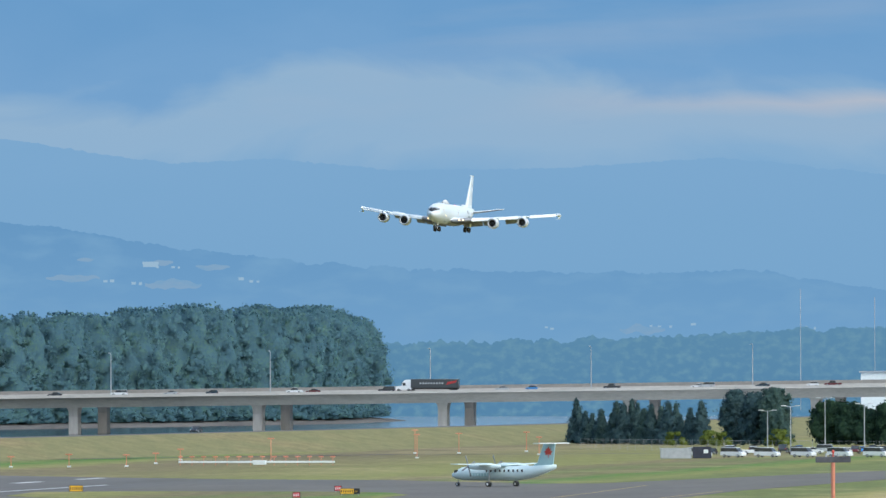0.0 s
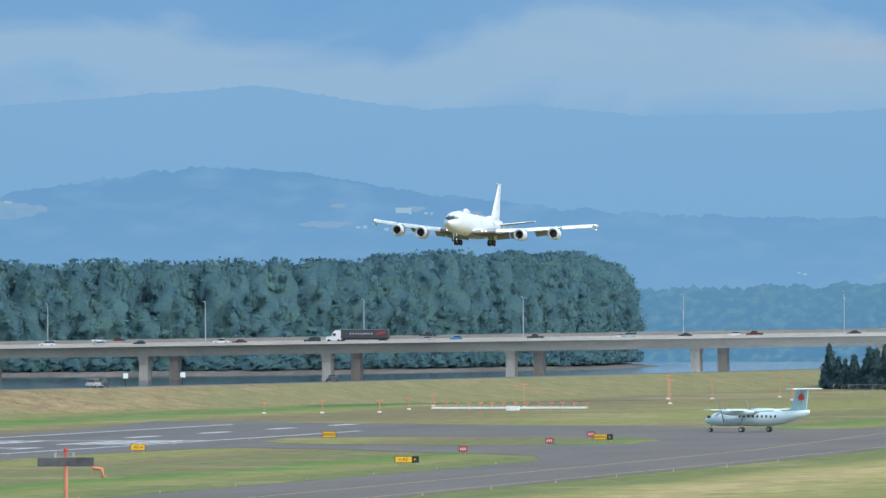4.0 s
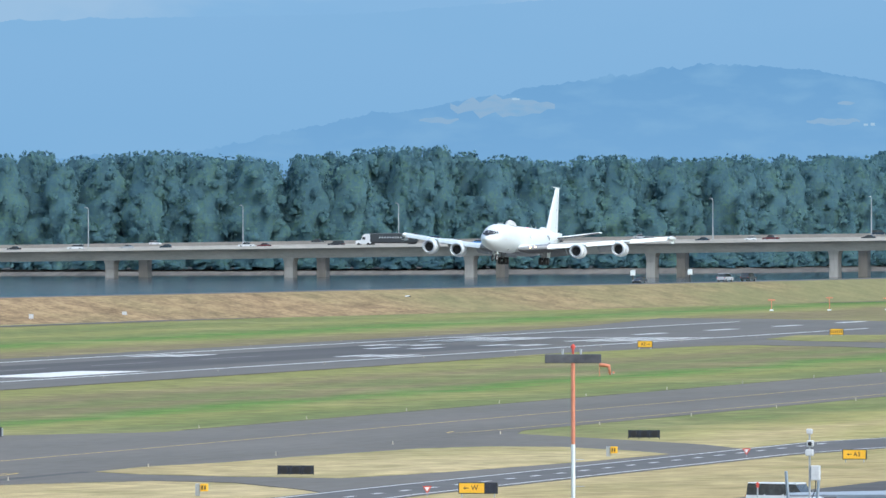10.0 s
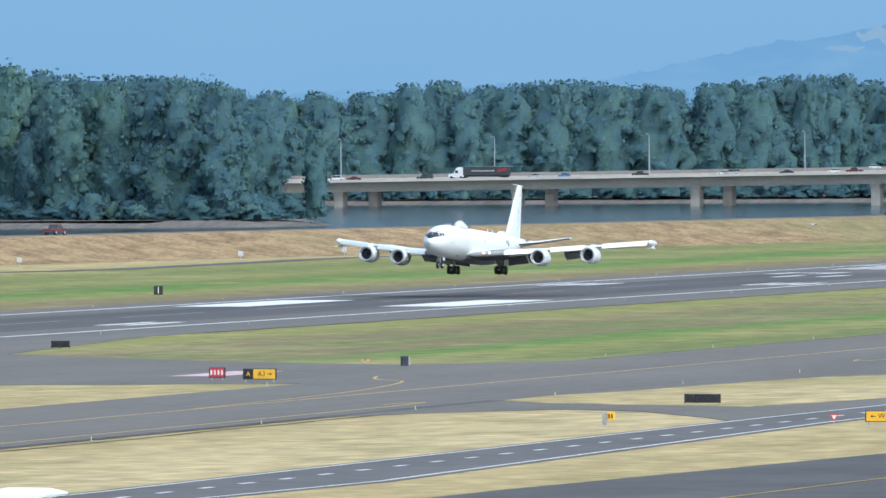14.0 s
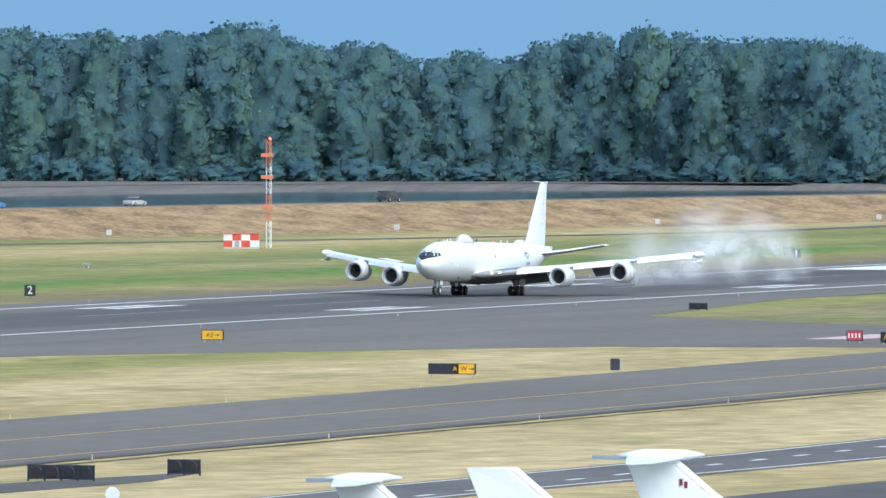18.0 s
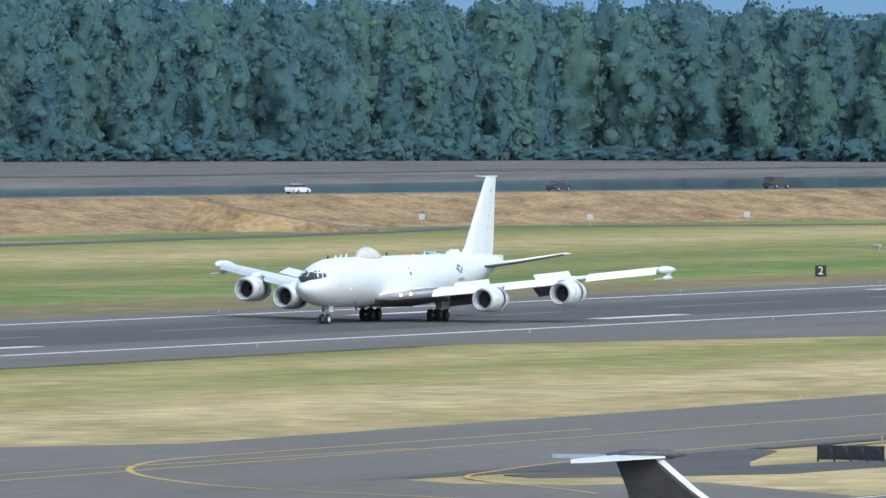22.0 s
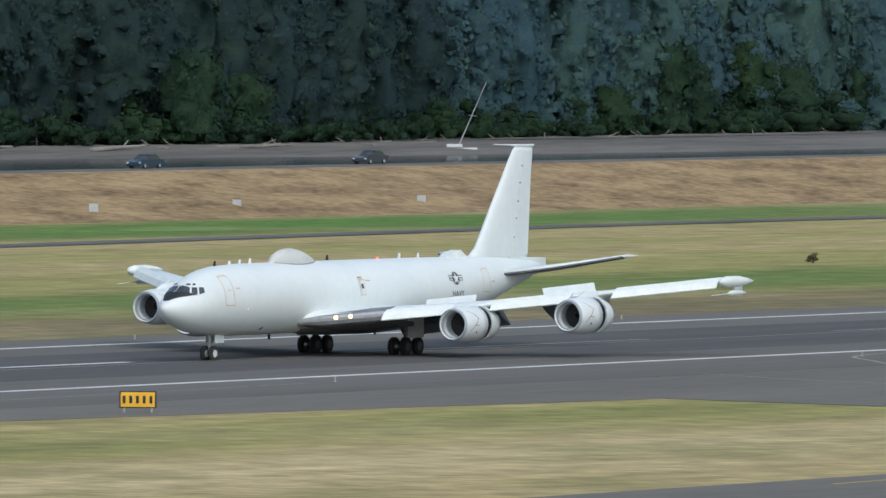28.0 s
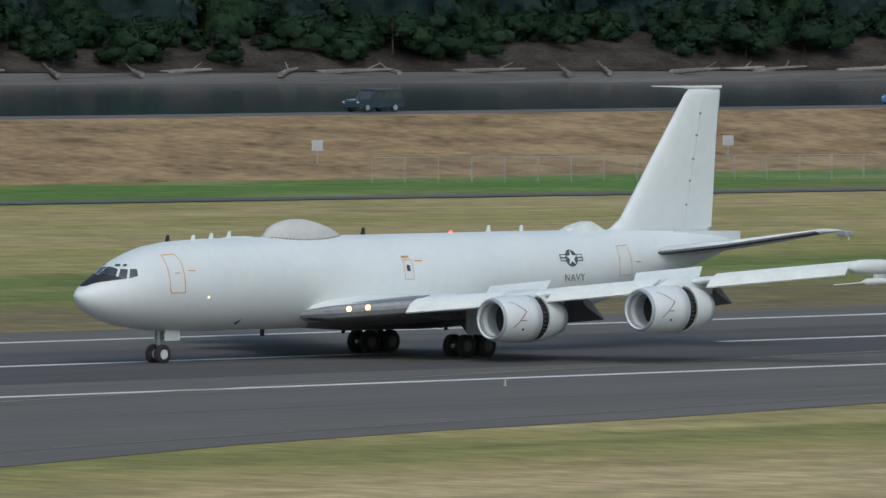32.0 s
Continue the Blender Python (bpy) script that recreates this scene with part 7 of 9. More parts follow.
for x, y in ((1046.5, 604.8), (1050.2, 603.5), (1038.3, 587.7), (1042.1, 586.3), (622, 352), (694, 593), (698, 592), (676, 582), (680, 581)):
    bm = bmesh.new()
    tall = 0.5 if y < 400 else 1.05
    lathe(bm, [(0, 0.09), (tall - 0.08, 0.09), (tall, 0.03)], (0, 0, 0), "Z", 8)
    p = part("marker_post", bm, PLATE_WHITE)
    p.location = (x, y, 0)
    tagged(p, "short white marker post", "post", "marker posts")


def fence(line, h, label, step=3.0, wires=5):
    """A chain-link fence: posts, rails and wires."""
    root = thing("fence", label, "fence")
    pts = along(line, step)
    for x, y, _, _ in pts:
        bm = bmesh.new()
        rod(bm, (x, y, -0.1), (x, y, h), 0.028, 0.028, 6)
        part("post", bm, GALV, root)
    for (x0, y0, *_), (x1, y1, *_) in zip(pts, pts[1:]):
        bm = bmesh.new()
        rod(bm, (x0, y0, h), (x1, y1, h), 0.018, 0.018, 5)
        part("rail", bm, GALV, root)
    bm = bmesh.new()
    for (x0, y0, *_), (x1, y1, *_) in zip(pts, pts[1:]):
        for k in range(wires * 3):
            s = k / (wires * 3)
            rod(bm, (x0 + (x1 - x0) * s, y0 + (y1 - y0) * s, 0.05), (x0 + (x1 - x0) * min(1, s + 0.25), y0 + (y1 - y0) * min(1, s + 0.25), h), 0.003, 0.003, 3, False)
            rod(bm, (x0 + (x1 - x0) * min(1, s + 0.25), y0 + (y1 - y0) * min(1, s + 0.25), 0.05), (x0 + (x1 - x0) * s, y0 + (y1 - y0) * s, h), 0.003, 0.003, 3, False)
    o = part("chain_link", bm, GALV, root, "wire mesh")
    tagged(o, kind="stuff")
    return root


fence([(640, 632), (693, 616), (747, 617), (851, 648), (905, 662), (985, 664)], 2.0, "chain-link fence below the dyke")
fence([(2699, 396), (2629, 345), (2600, 300)], 2.6, "tall chain-link fence beside the car park", 4.0, 3)

# ---- orange approach masts and the white antenna bar beyond the runway's end ----
root = thing("antenna_bar", "long white antenna bar on short orange posts", "antenna")
bm = bmesh.new()
box(bm, 2320.6, 391.5, 0.55, 2321.4, 424, 0.95, 0.05)
part("beam", bm, WHITEPAINT, root)
for k in range(14):
    bm = bmesh.new()
    y = 392 + k * 2.45
    rod(bm, (2322, y, 0), (2322, y, 1.9), 0.06, 0.06, 6)
    box(bm, 2321.7, y - 0.45, 1.7, 2322.3, y + 0.45, 1.95)
    part("post", bm, REDORANGE, root, "orange post with a cross piece")
bm = bmesh.new()
box(bm, 2318, 405.4, 0.2, 2319.5, 408, 1.1, 0.05)
part("equipment_case", bm, WHITEPAINT, root, "white equipment case")
for x, y, h in ((2438, 445, 2.4), (2397, 418, 5.0), (2598, 419.5, 5.4), (2596, 409, 4.6), (2300, 431, 2.4), (2290, 441, 2.6), (2285, 452, 2.2), (2480, 400, 5.2), (2560, 385, 4.0), (2640, 400, 4.6), (2360, 436, 2.2)):
    root = thing("approach_mast", "thin orange approach light mast", "mast", pose(x, y, 0, 0, 0, 10), "approach light masts")
    bm = bmesh.new()
    rod(bm, (0, 0, 0), (0, 0, h), 0.08, 0.07, 6)
    part("pole", bm, REDORANGE, root)
    bm = bmesh.new()
    box(bm, -0.2, -0.7, h - 0.1, 0.2, 0.7, h + 0.12, 0.03)
    part("head", bm, REDORANGE, root)
    bm = bmesh.new()
    box(bm, -0.4, -0.4, 0, 0.4, 0.4, 0.3, 0.05)
    part("footing", bm, WHITEPAINT, root)
# boards on piles in the river
for x, y in ((3389, 713), (3426, 703)):
    root = thing("river_board", "white square notice board on a pile in the river", "sign", pose(x, y, -3.4, 0, 0, -80), "river boards")
    bm = bmesh.new()
    rod(bm, (0, 0.1, 0), (0, 0.1, 3.2), 0.2, 0.2, 8)
    part("pile", bm, BARK, root)
    bm = bmesh.new()
    box(bm, -0.75, -0.06, 3.1, 0.75, 0.0, 4.7, 0.03)
    part("board", bm, WHITEPAINT, root)
root = thing("pile", "grey mooring pile standing in the river", "pile", pose(1400 * math.cos(0.667), 1400 * math.sin(0.667), -3.4))
bm = bmesh.new()
rod(bm, (0, 0, 0), (0, 0, 7.4), 0.2, 0.17, 12)
part("shaft", bm, PIERCON, root)
bm = bmesh.new()
lathe(bm, [(7.4, 0.26), (7.6, 0.28), (7.7, 0.1)], (0, 0, 0), "Z", 12)
part("cap", bm, WHITEPAINT, root)
# stranded sailing boat
root = thing("sailing_boat", "small white sailing boat leaning over at the shore", "boat", pose(1572, 1001, -2.9, 0, 0, -60))
bm = bmesh.new()
loft(bm, [[(x, -w, 0.9), (x, -w * 0.6, 0.2), (x, 0, 0.0), (x, w * 0.6, 0.2), (x, w, 0.9)] for x, w in ((-3.2, 0.7), (-1, 1.25), (1.2, 1.2), (3.4, 0.1))], False)
part("hull", bm, WHITEPAINT, root, "white hull")
bm = bmesh.new()
box(bm, -1.6, -0.6, 0.9, 1.0, 0.6, 1.5, 0.12)
part("cabin", bm, HUB, root)
bm = bmesh.new()
rod(bm, (0.3, 0, 1.0), (4.8, 0.4, 11.5), 0.11, 0.07, 8)
rod(bm, (2.0, -0.9, 6.2), (3.3, 1.3, 6.0), 0.05, 0.05, 5)
part("mast", bm, GALV, root, "leaning grey mast")
# driftwood along the shore
for x, y, dx, dy in along([(900, 1119), (1049, 1106), (1180, 1072), (1360, 1040), (1530, 1004), (1770, 1026), (2056, 1006), (2190, 1000)], 11, 4):
    s = random.uniform(5, 15)
    L = random.uniform(4, 15)
    ang = math.atan2(dy, dx) + random.choice((0.25, -0.3, 1.0, -1.1, 1.3)) + random.uniform(-0.3, 0.3)
    bm = bmesh.new()
    rod(bm, (-L / 2, 0, 0.1), (0, 0.3, 0.45), 0.4, 0.34, 7, True)
    rod(bm, (0, 0.3, 0.45), (L / 2, 0, 0.75), 0.34, 0.16, 7, True)
    rod(bm, (L * 0.1, 0.2, 0.4), (L * 0.3, 1.2, 1.6), 0.15, 0.06, 5, True)
    o = part("driftwood_log", bm, LOGWOOD)
    o.matrix_world = pose(x - dy * s, y + dx * s, -1.95, 0, 0, math.degrees(ang))
    tagged(o, "bleached driftwood log on the river beach", "log", "driftwood logs")


# ---- bare soil along the pavements' edges ----
EDGE_SOIL = surface("bare_edge_soil", (0.06, 0.052, 0.035), (0.19, 0.16, 0.09), 0.12, 0.95, spec=0.1)
for k, (x0, x1, y0) in enumerate(((470, 880, 356.9), (1240, 1640, 356.9), (250, 1650, 426.9), (660, 960, 275.6), (1100, 1600, 276.9), (660, 1080, 239.7))):
    line = [(x, y0 + 0.5 * noise.noise(Vector((x * 0.06, y0, 0)))) for x in np.arange(x0, x1, 4)]
    ribbon("soil_edge", line, 0.75, 0.03, EDGE_SOIL, "thin line of bare soil along the pavement", "soil")


# ---- vehicles ----
PAINTS = {n: surface(n + "_car_paint", c, tuple(min(1, v * 1.15) for v in c), 0.5, 0.25, spec=0.6) for n, c in
          (("white", (0.7, 0.71, 0.7)), ("silver", (0.4, 0.42, 0.43)), ("dark_grey", (0.045, 0.05, 0.055)), ("navy", (0.025, 0.045, 0.065)), ("blue", (0.06, 0.22, 0.5)), ("red", (0.32, 0.03, 0.03)), ("maroon", (0.12, 0.03, 0.035)))}
LENS = surface("lamp_lens", (0.6, 0.6, 0.56), (0.75, 0.74, 0.7), 2, 0.15)
TAILRED = surface("tail_lamp", (0.4, 0.02, 0.02), (0.5, 0.04, 0.03), 2, 0.25)
KINDS = {  # side outline of the body (x from the nose, z), glass house outline, half width, wheel places, wheel radius
    "sedan": ([(0, 0.35), (0, 0.62), (0.15, 0.72), (1.25, 0.92), (1.35, 0.95), (3.75, 0.98), (4.55, 0.92), (4.65, 0.6), (4.6, 0.3), (0.1, 0.25)], [(1.25, 0.93), (2.05, 1.4), (3.2, 1.42), (4.0, 0.97)], 0.88, (0.85, 3.6), 0.32),
    "hatchback": ([(0, 0.35), (0.02, 0.68), (0.2, 0.85), (1.0, 1.02), (3.6, 1.05), (3.85, 0.95), (3.85, 0.35), (0.1, 0.25)], [(0.95, 1.02), (1.75, 1.5), (3.2, 1.52), (3.75, 1.03)], 0.86, (0.75, 3.2), 0.31),
    "suv": ([(0, 0.45), (0, 0.85), (0.15, 1.0), (1.35, 1.12), (5.3, 1.14), (5.4, 1.0), (5.4, 0.45), (0.1, 0.38)], [(1.4, 1.12), (2.05, 1.82), (5.1, 1.85), (5.32, 1.12)], 0.98, (1.0, 4.3), 0.4),
    "pickup": ([(0, 0.45), (0, 0.85), (0.15, 1.0), (1.4, 1.1), (5.4, 1.12), (5.45, 0.5), (0.1, 0.4)], [(1.4, 1.1), (2.0, 1.78), (3.4, 1.8), (3.7, 1.1)], 0.97, (0.95, 4.3), 0.4),
    "van": ([(0, 0.4), (0, 0.85), (0.2, 1.1), (0.9, 1.28), (5.5, 1.3), (5.55, 0.5), (0.1, 0.35)], [(0.9, 1.27), (1.6, 2.1), (5.4, 2.15), (5.52, 1.28)], 0.98, (1.0, 4.5), 0.36)}


def vehicle(kind, paint, label, group=""):
    """A road vehicle, nose to its -x, wheels on z = 0, middle at the origin."""
    body, roof, hw, axles, r = KINDS[kind]
    L = max(p[0] for p in body)
    root = thing("van" if kind == "van" else "pickup_truck" if kind == "pickup" else "car", label, kind if kind in ("van", "pickup") else "car", None, group)
    bm = bmesh.new()
    loft(bm, [[(x - L / 2, y, z) for x, z in body] for y in (-hw, -hw * 0.98, hw * 0.98, hw)])
    part("body", bm, PAINTS[paint], root)
    bm = bmesh.new()
    loft(bm, [[(x - L / 2, y, z) for x, z in pts] for y, pts in ((-hw * 0.92, roof), (-hw * 0.78, [(roof[0][0] + 0.1, roof[0][1]), roof[1], roof[2], (roof[3][0] - 0.05, roof[3][1])]), (hw * 0.78, [(roof[0][0] + 0.1, roof[0][1]), roof[1], roof[2], (roof[3][0] - 0.05, roof[3][1])]), (hw * 0.92, roof))])
    part("glasshouse", bm, GLASS, root, "dark windows")
    bm = bmesh.new()
    box(bm, roof[1][0] - L / 2 - 0.08, -hw * 0.8, roof[1][1] - 0.02, roof[2][0] - L / 2 + 0.08, hw * 0.8, roof[2][1] + 0.06, 0.03)
    part("roof", bm, PAINTS[paint], root)
    for s in (-1, 1):
        for fx in (0.36, 0.68):
            bm = bmesh.new()
            px = roof[0][0] + (roof[3][0] - roof[0][0]) * fx - L / 2
            loft(bm, [[(px - 0.05, s * hw * 0.935, roof[0][1]), (px + 0.05, s * hw * 0.935, roof[0][1]), (px + 0.05, s * hw * 0.9, roof[0][1])], [(px - 0.05, s * hw * 0.81, roof[1][1]), (px + 0.05, s * hw * 0.81, roof[1][1]), (px + 0.05, s * hw * 0.78, roof[1][1])]])
            part("pillar", bm, PAINTS[paint], root)
        for ax in axles:
            bm = bmesh.new()
            lathe(bm, [(-0.11, r * 0.6), (-0.11, r * 0.95), (0, r), (0.11, r * 0.95), (0.11, r * 0.6)], (ax - L / 2, s * (hw - 0.06), r), "Y", 14)
            wh = part("wheel", bm, TYRE, root)
            bm = bmesh.new()
            lathe(bm, [(-0.115, r * 0.2), (-0.12, r * 0.58), (0.12, r * 0.58), (0.115, r * 0.2)], (ax - L / 2, s * (hw - 0.06), r), "Y", 10)
            part("rim", bm, GALV, wh)
        for xx, m, nm in ((0.0, LENS, "headlight"), (L, TAILRED, "tail_light")):
            bm = bmesh.new()
            zz = body[1][1] if xx == 0 else body[-3][1] * 0.95
            box(bm, xx - L / 2 - 0.03, s * hw * 0.86 - 0.16, zz - 0.08, xx - L / 2 + 0.03, s * hw * 0.86 + 0.1, zz + 0.06, 0.02)
            part(nm, bm, m, root)
    return root


def semi():
    root = thing("semi_truck", "white tractor with a long dark trailer on the bridge", "truck")
    bm = bmesh.new()
    loft(bm, [[(x, y, z) for x, z in ((-10.2, 0.6), (-10.2, 1.5), (-9.9, 1.75), (-8.3, 1.95), (-8.0, 3.0), (-7.2, 3.9), (-4.9, 4.0), (-4.9, 0.7))] for y in (-1.2, -1.1, 1.1, 1.2)])
    part("cab", bm, PAINTS["white"], root, "white cab")
    bm = bmesh.new()
    for s in (-1, 1):
        box(bm, -7.9, s * 1.19, 2.0, -6.9, s * 1.215, 2.9)
    box(bm, -8.28, -1.0, 2.1, -8.02, 1.0, 2.95, 0, None)
    part("cab_glass", bm, GLASS, root)
    bm = bmesh.new()
    box(bm, -5.2, -1.28, 1.2, 10.6, 1.28, 4.1, 0.04)
    tr = part("trailer", bm, PAINTS["dark_grey"], root, "dark trailer with a row of pale bars and a red swoosh")
    bm = bmesh.new()
    box(bm, -5.2, -1.28, 4.1, 10.6, 1.28, 4.16)
    part("trailer_roof", bm, PAINTS["silver"], tr, "pale trailer roof edge")
    for k in range(9):
        bm = bmesh.new()
        box(bm, -2.2 + k * 0.9, -1.3, 2.5, -1.7 + k * 0.9, -1.285, 3.0)
        part("bar", bm, PAINTS["silver"], tr)
    bm = bmesh.new()
    for x0, z0, x1, z1 in ((6.4, 2.2, 9.6, 3.4),):
        bm.faces.new([bm.verts.new(p) for p in ((x0, -1.3, z0), (x1, -1.3, z1 - 0.5), (x1 + 0.4, -1.3, z1 + 0.3), (x0 + 0.6, -1.3, z1 - 0.2))])
    part("swoosh", bm, PAINTS["red"], tr, "red swoosh")
    bm = bmesh.new()
    box(bm, -5, -0.5, 0.8, 10.4, 0.5, 1.2)
    part("chassis", bm, TYRE, root)
    for ax in (-9.2, -5.9, -4.7, 8.0, 9.3):
        for s in (-1, 1):
            bm = bmesh.new()
            lathe(bm, [(-0.25, 0.3), (-0.25, 0.5), (0.25, 0.5), (0.25, 0.3)], (ax, s * 1.02, 0.5), "Y", 14)
            part("wheel", bm, TYRE, root)
    return root


MOVERS = []   # thing, rows of (seconds, pose)


def bridge_ride(ob, y6, speed, lane):
    rows = []
    for t in (0, 4, 8, 12, 16, 20, 24, 28, 32):
        y = y6 + speed * (t - 6)
        rows.append((t, pose(BX + lane + (0 if speed > 0 else TWIN), y, deck_z(y) + (0.07 if speed > 0 else 1.17), 0, 0, -90 if speed > 0 else 90)))
    MOVERS.append((ob, rows))


PAINT_ORDER = ("dark_grey", "white", "silver", "navy", "white", "maroon", "dark_grey", "silver", "blue")
protos = {}
for k, (y6, v) in enumerate([(y, 27.2) for y in (880, 857.9, 841.2, 827, 800.1, 793.4, 769.6, 731, 721.8, 694.8, 667, 663.7, 645.8, 629, 622.8, 589.6, 560, 530, 505, 470, 440)] + [(y, -27.0) for y in (809, 740.2, 732.6, 629, 890, 960, 1000, 1057)]):
    kind, paint = ("sedan", "suv", "sedan", "hatchback", "pickup")[k % 5], PAINT_ORDER[k % 9]
    key = (kind, paint)
    if key in protos:
        o = copy_thing(protos[key], Matrix())
    else:
        o = protos[key] = vehicle(kind, paint, f"{paint.replace('_', ' ')} {kind} driving on the highway bridge", "cars on the bridge")
    bridge_ride(o, y6, v, (-5.5 if k % 2 else -2.2) if v > 0 else (2.0 if k % 2 else 5.4))
bridge_ride(semi(), 753.3, 26.8, -5.6)


def crest(x):
    return float(np.interp(x, [p[0] for p in CREST], [p[1] for p in CREST]))


def dyke_ride(kind, paint, t0, x0, v, label):
    o = vehicle(kind, paint, label, "cars on the dyke road")
    rows = []
    for t in range(0, 33, 4):
        x = x0 + v * (t - t0)
        side = 3.0 if v < 0 else 6.4   # the lane that is farther west-bound or east-bound
        slope = (crest(x + 8) - crest(x - 8)) / 16
        head = math.degrees(math.atan(slope)) + (0 if v < 0 else 180)
        rows.append((t, pose(x, crest(x) + (6.4 if v < 0 else 3.0), 4.47, 0, 0, head)))
    MOVERS.append((o, rows))


dyke_ride("suv", "navy", 32, 681.8, -25.2, "dark teal sport utility car on the dyke road")
dyke_ride("hatchback", "blue", 31, 770.9, -23.2, "bright blue hatchback on the dyke road")
dyke_ride("sedan", "dark_grey", 30, 860, -27.4, "dark grey sedan on the dyke road")
dyke_ride("sedan", "white", 30, 904.2, -25.3, "white sedan on the dyke road")
dyke_ride("sedan", "navy", 29.5, 965.2, -21.3, "dark sedan on the dyke road")
dyke_ride("sedan", "dark_grey", 29, 1019, -22.4, "dark sedan with lights on, on the dyke road")
dyke_ride("sedan", "white", 23, 1597.9, 20.8, "white sedan on the dyke road")
dyke_ride("sedan", "dark_grey", 21, 1625.8, 22, "dark sedan on the dyke road")
dyke_ride("suv", "dark_grey", 21, 1684.3, 24.3, "black sport utility car on the dyke road")
dyke_ride("sedan", "blue", 19, 1732.9, 21.8, "blue-grey sedan on the dyke road")
dyke_ride("sedan", "silver", 19, 1777.6, 24, "silver sedan on the dyke road")
dyke_ride("suv", "dark_grey", 19, 1860.9, 24, "dark sport utility car on the dyke road")
dyke_ride("pickup", "maroon", 16, 1996.8, 25, "dark red pickup on the dyke road")
dyke_ride("suv", "dark_grey", 9, 2478.4, 14.5, "dark sport utility car on the dyke road")
dyke_ride("suv", "silver", 8, 2452, 12.6, "silver sport utility car on the dyke road")
dyke_ride("sedan", "dark_grey", 13, 2365.9, -22.5, "dark car on the dyke road")
o = vehicle("suv", "white", "white sport utility car parked on the ramp by the dyke")
o.matrix_world = pose(2262, 524, 1.2, 0, -6, -25)

# the car park beyond the runway's end
van = vehicle("van", "white", "white shuttle van parked in a row", "parked vans")
for k, y in enumerate((339, 331.5, 324, 316, 308, 300, 292, 284)):
    m = pose(2490, y, 0, 0, 0, 62 + (k % 3) * 4)
    if k:
        copy_thing(van, m)
    else:
        van.matrix_world = m
for k in range(26):
    key = list(protos)[k % len(protos)]
    o = copy_thing(protos[key], pose(2560 + 22 * (k % 4) + random.uniform(-2, 2), 345 - (k // 4) * 9.5 + random.uniform(-2, 2), 0, 0, 0, random.choice((0, 90, 180)) + random.uniform(-4, 4)))
    tagged(o, f"{key[1].replace('_', ' ')} {key[0]} parked in the far car park", group="parked cars")
for x, y, h in ((2629, 342, 9.5), (2628, 336.5, 10.5), (2704, 338, 12), (2625, 319, 11), (2640, 306, 10)):
    root = thing("street_lamp", "grey double-armed car park lamp", "lamp", pose(x, y, 0, 0, 0, 10), "car park lamps")
    bm = bmesh.new()
    rod(bm, (0, 0, 0), (0, 0, h), 0.14, 0.09, 8)
    part("pole", bm, GALV, root)
    for s in (-1, 1):
        bm = bmesh.new()
        rod(bm, (0, 0, h - 0.1), (0, s * 1.8, h + 0.15), 0.06, 0.05, 6)
        part("arm", bm, GALV, root)
        bm = bmesh.new()
        box(bm, -0.2, s * 1.6 - 0.5, h + 0.08, 0.2, s * 1.6 + 0.6, h + 0.26, 0.04)
        part("head", bm, HUB, root)
root = thing("container", "dark blue equipment container by the car park", "container", pose(2462, 334.6, 0, 0, 0, -80))
bm = bmesh.new()
box(bm, -2.0, -1.2, 0.1, 2.0, 1.2, 2.6, 0.05)
part("body", bm, BACKBLUE, root)
bm = bmesh.new()
box(bm, 0.3, -1.25, 1.2, 1.3, -1.2, 2.0)
part("panel", bm, WHITEPAINT, root, "white panel")
bm = bmesh.new()
box(bm, -9.0, -0.9, 0.05, -2.3, 1.0, 2.3, 0.04)
part("side_shed", bm, GALV, root, "grey shed wall")


def conifer_proto(seed, height, width, label):
    rng = np.random.default_rng(seed)
    root = thing("conifer", label, "tree")
    bm = bmesh.new()
    loft(bm, [[(r * math.cos(a), r * math.sin(a), z) for a in np.linspace(0, 6.283, 6, endpoint=False)] for z, r in ((0, 0.25), (height * 0.5, 0.14), (height * 0.95, 0.04))])
    part("trunk", bm, BARK, root)
    V, F, NN = tall_crown(rng, height, width * 0.5, 1300, 0.26, 0.04, 30, 1.0, 0.1, 1.0)
    cr = new("crown", crown_mesh(V, F, NN, LEAF_CONIFER))
    cr.parent = root
    return root


CON = [conifer_proto(81, 11.0, 5.6, "dark green conifer in a row beside the car park"), conifer_proto(82, 10.0, 6.2, "dark green conifer in a row beside the car park"), conifer_proto(84, 9.0, 5.8, "dark green conifer in a row beside the car park")]
spots = [(2882 - k * 2.9 + random.uniform(-3, 3), 424.5 - k * 2.0 + random.uniform(-0.8, 0.8), 0) for k in range(21)]
plant(CON, spots, "conifers by the car park", (0.8, 1.1))
plant([tree_proto("conifer", 83, 15.0, 4.4, LEAF_CONIFER, 2200, 0.34, "large dark round-topped conifer beside the car park")], [(2797, 367, 0), (2803, 372.5, 0), (2792, 361.5, 0)], "large conifers", (0.8, 1.0))
LIGHT_BUSH = leafy(surface("spring_green_leaves", (0.12, 0.16, 0.03), (0.2, 0.24, 0.05), 0.3, 0.8, spec=0.1, rand=0.25, island=0.25))
plant([bush_proto("bush", 91, 5.5, 2.6, LIGHT_BUSH, 9, 50, 0.32, "light green bush beside the car park")], [(2770, 383, 0), (2765, 374.5, 0), (2760, 370, 0), (2762, 357, 0)], "light bushes", (0.8, 1.1))
plant([tree_proto("broadleaf_tree", 92, 10.0, 4.6, LEAF_BUSH, 1600, 0.36, "broad green tree beside the car park")], [(2830 + random.uniform(-5, 5), 353 - 5.2 * k, 0) for k in range(13)], "broad trees by the car park", (0.85, 1.15))
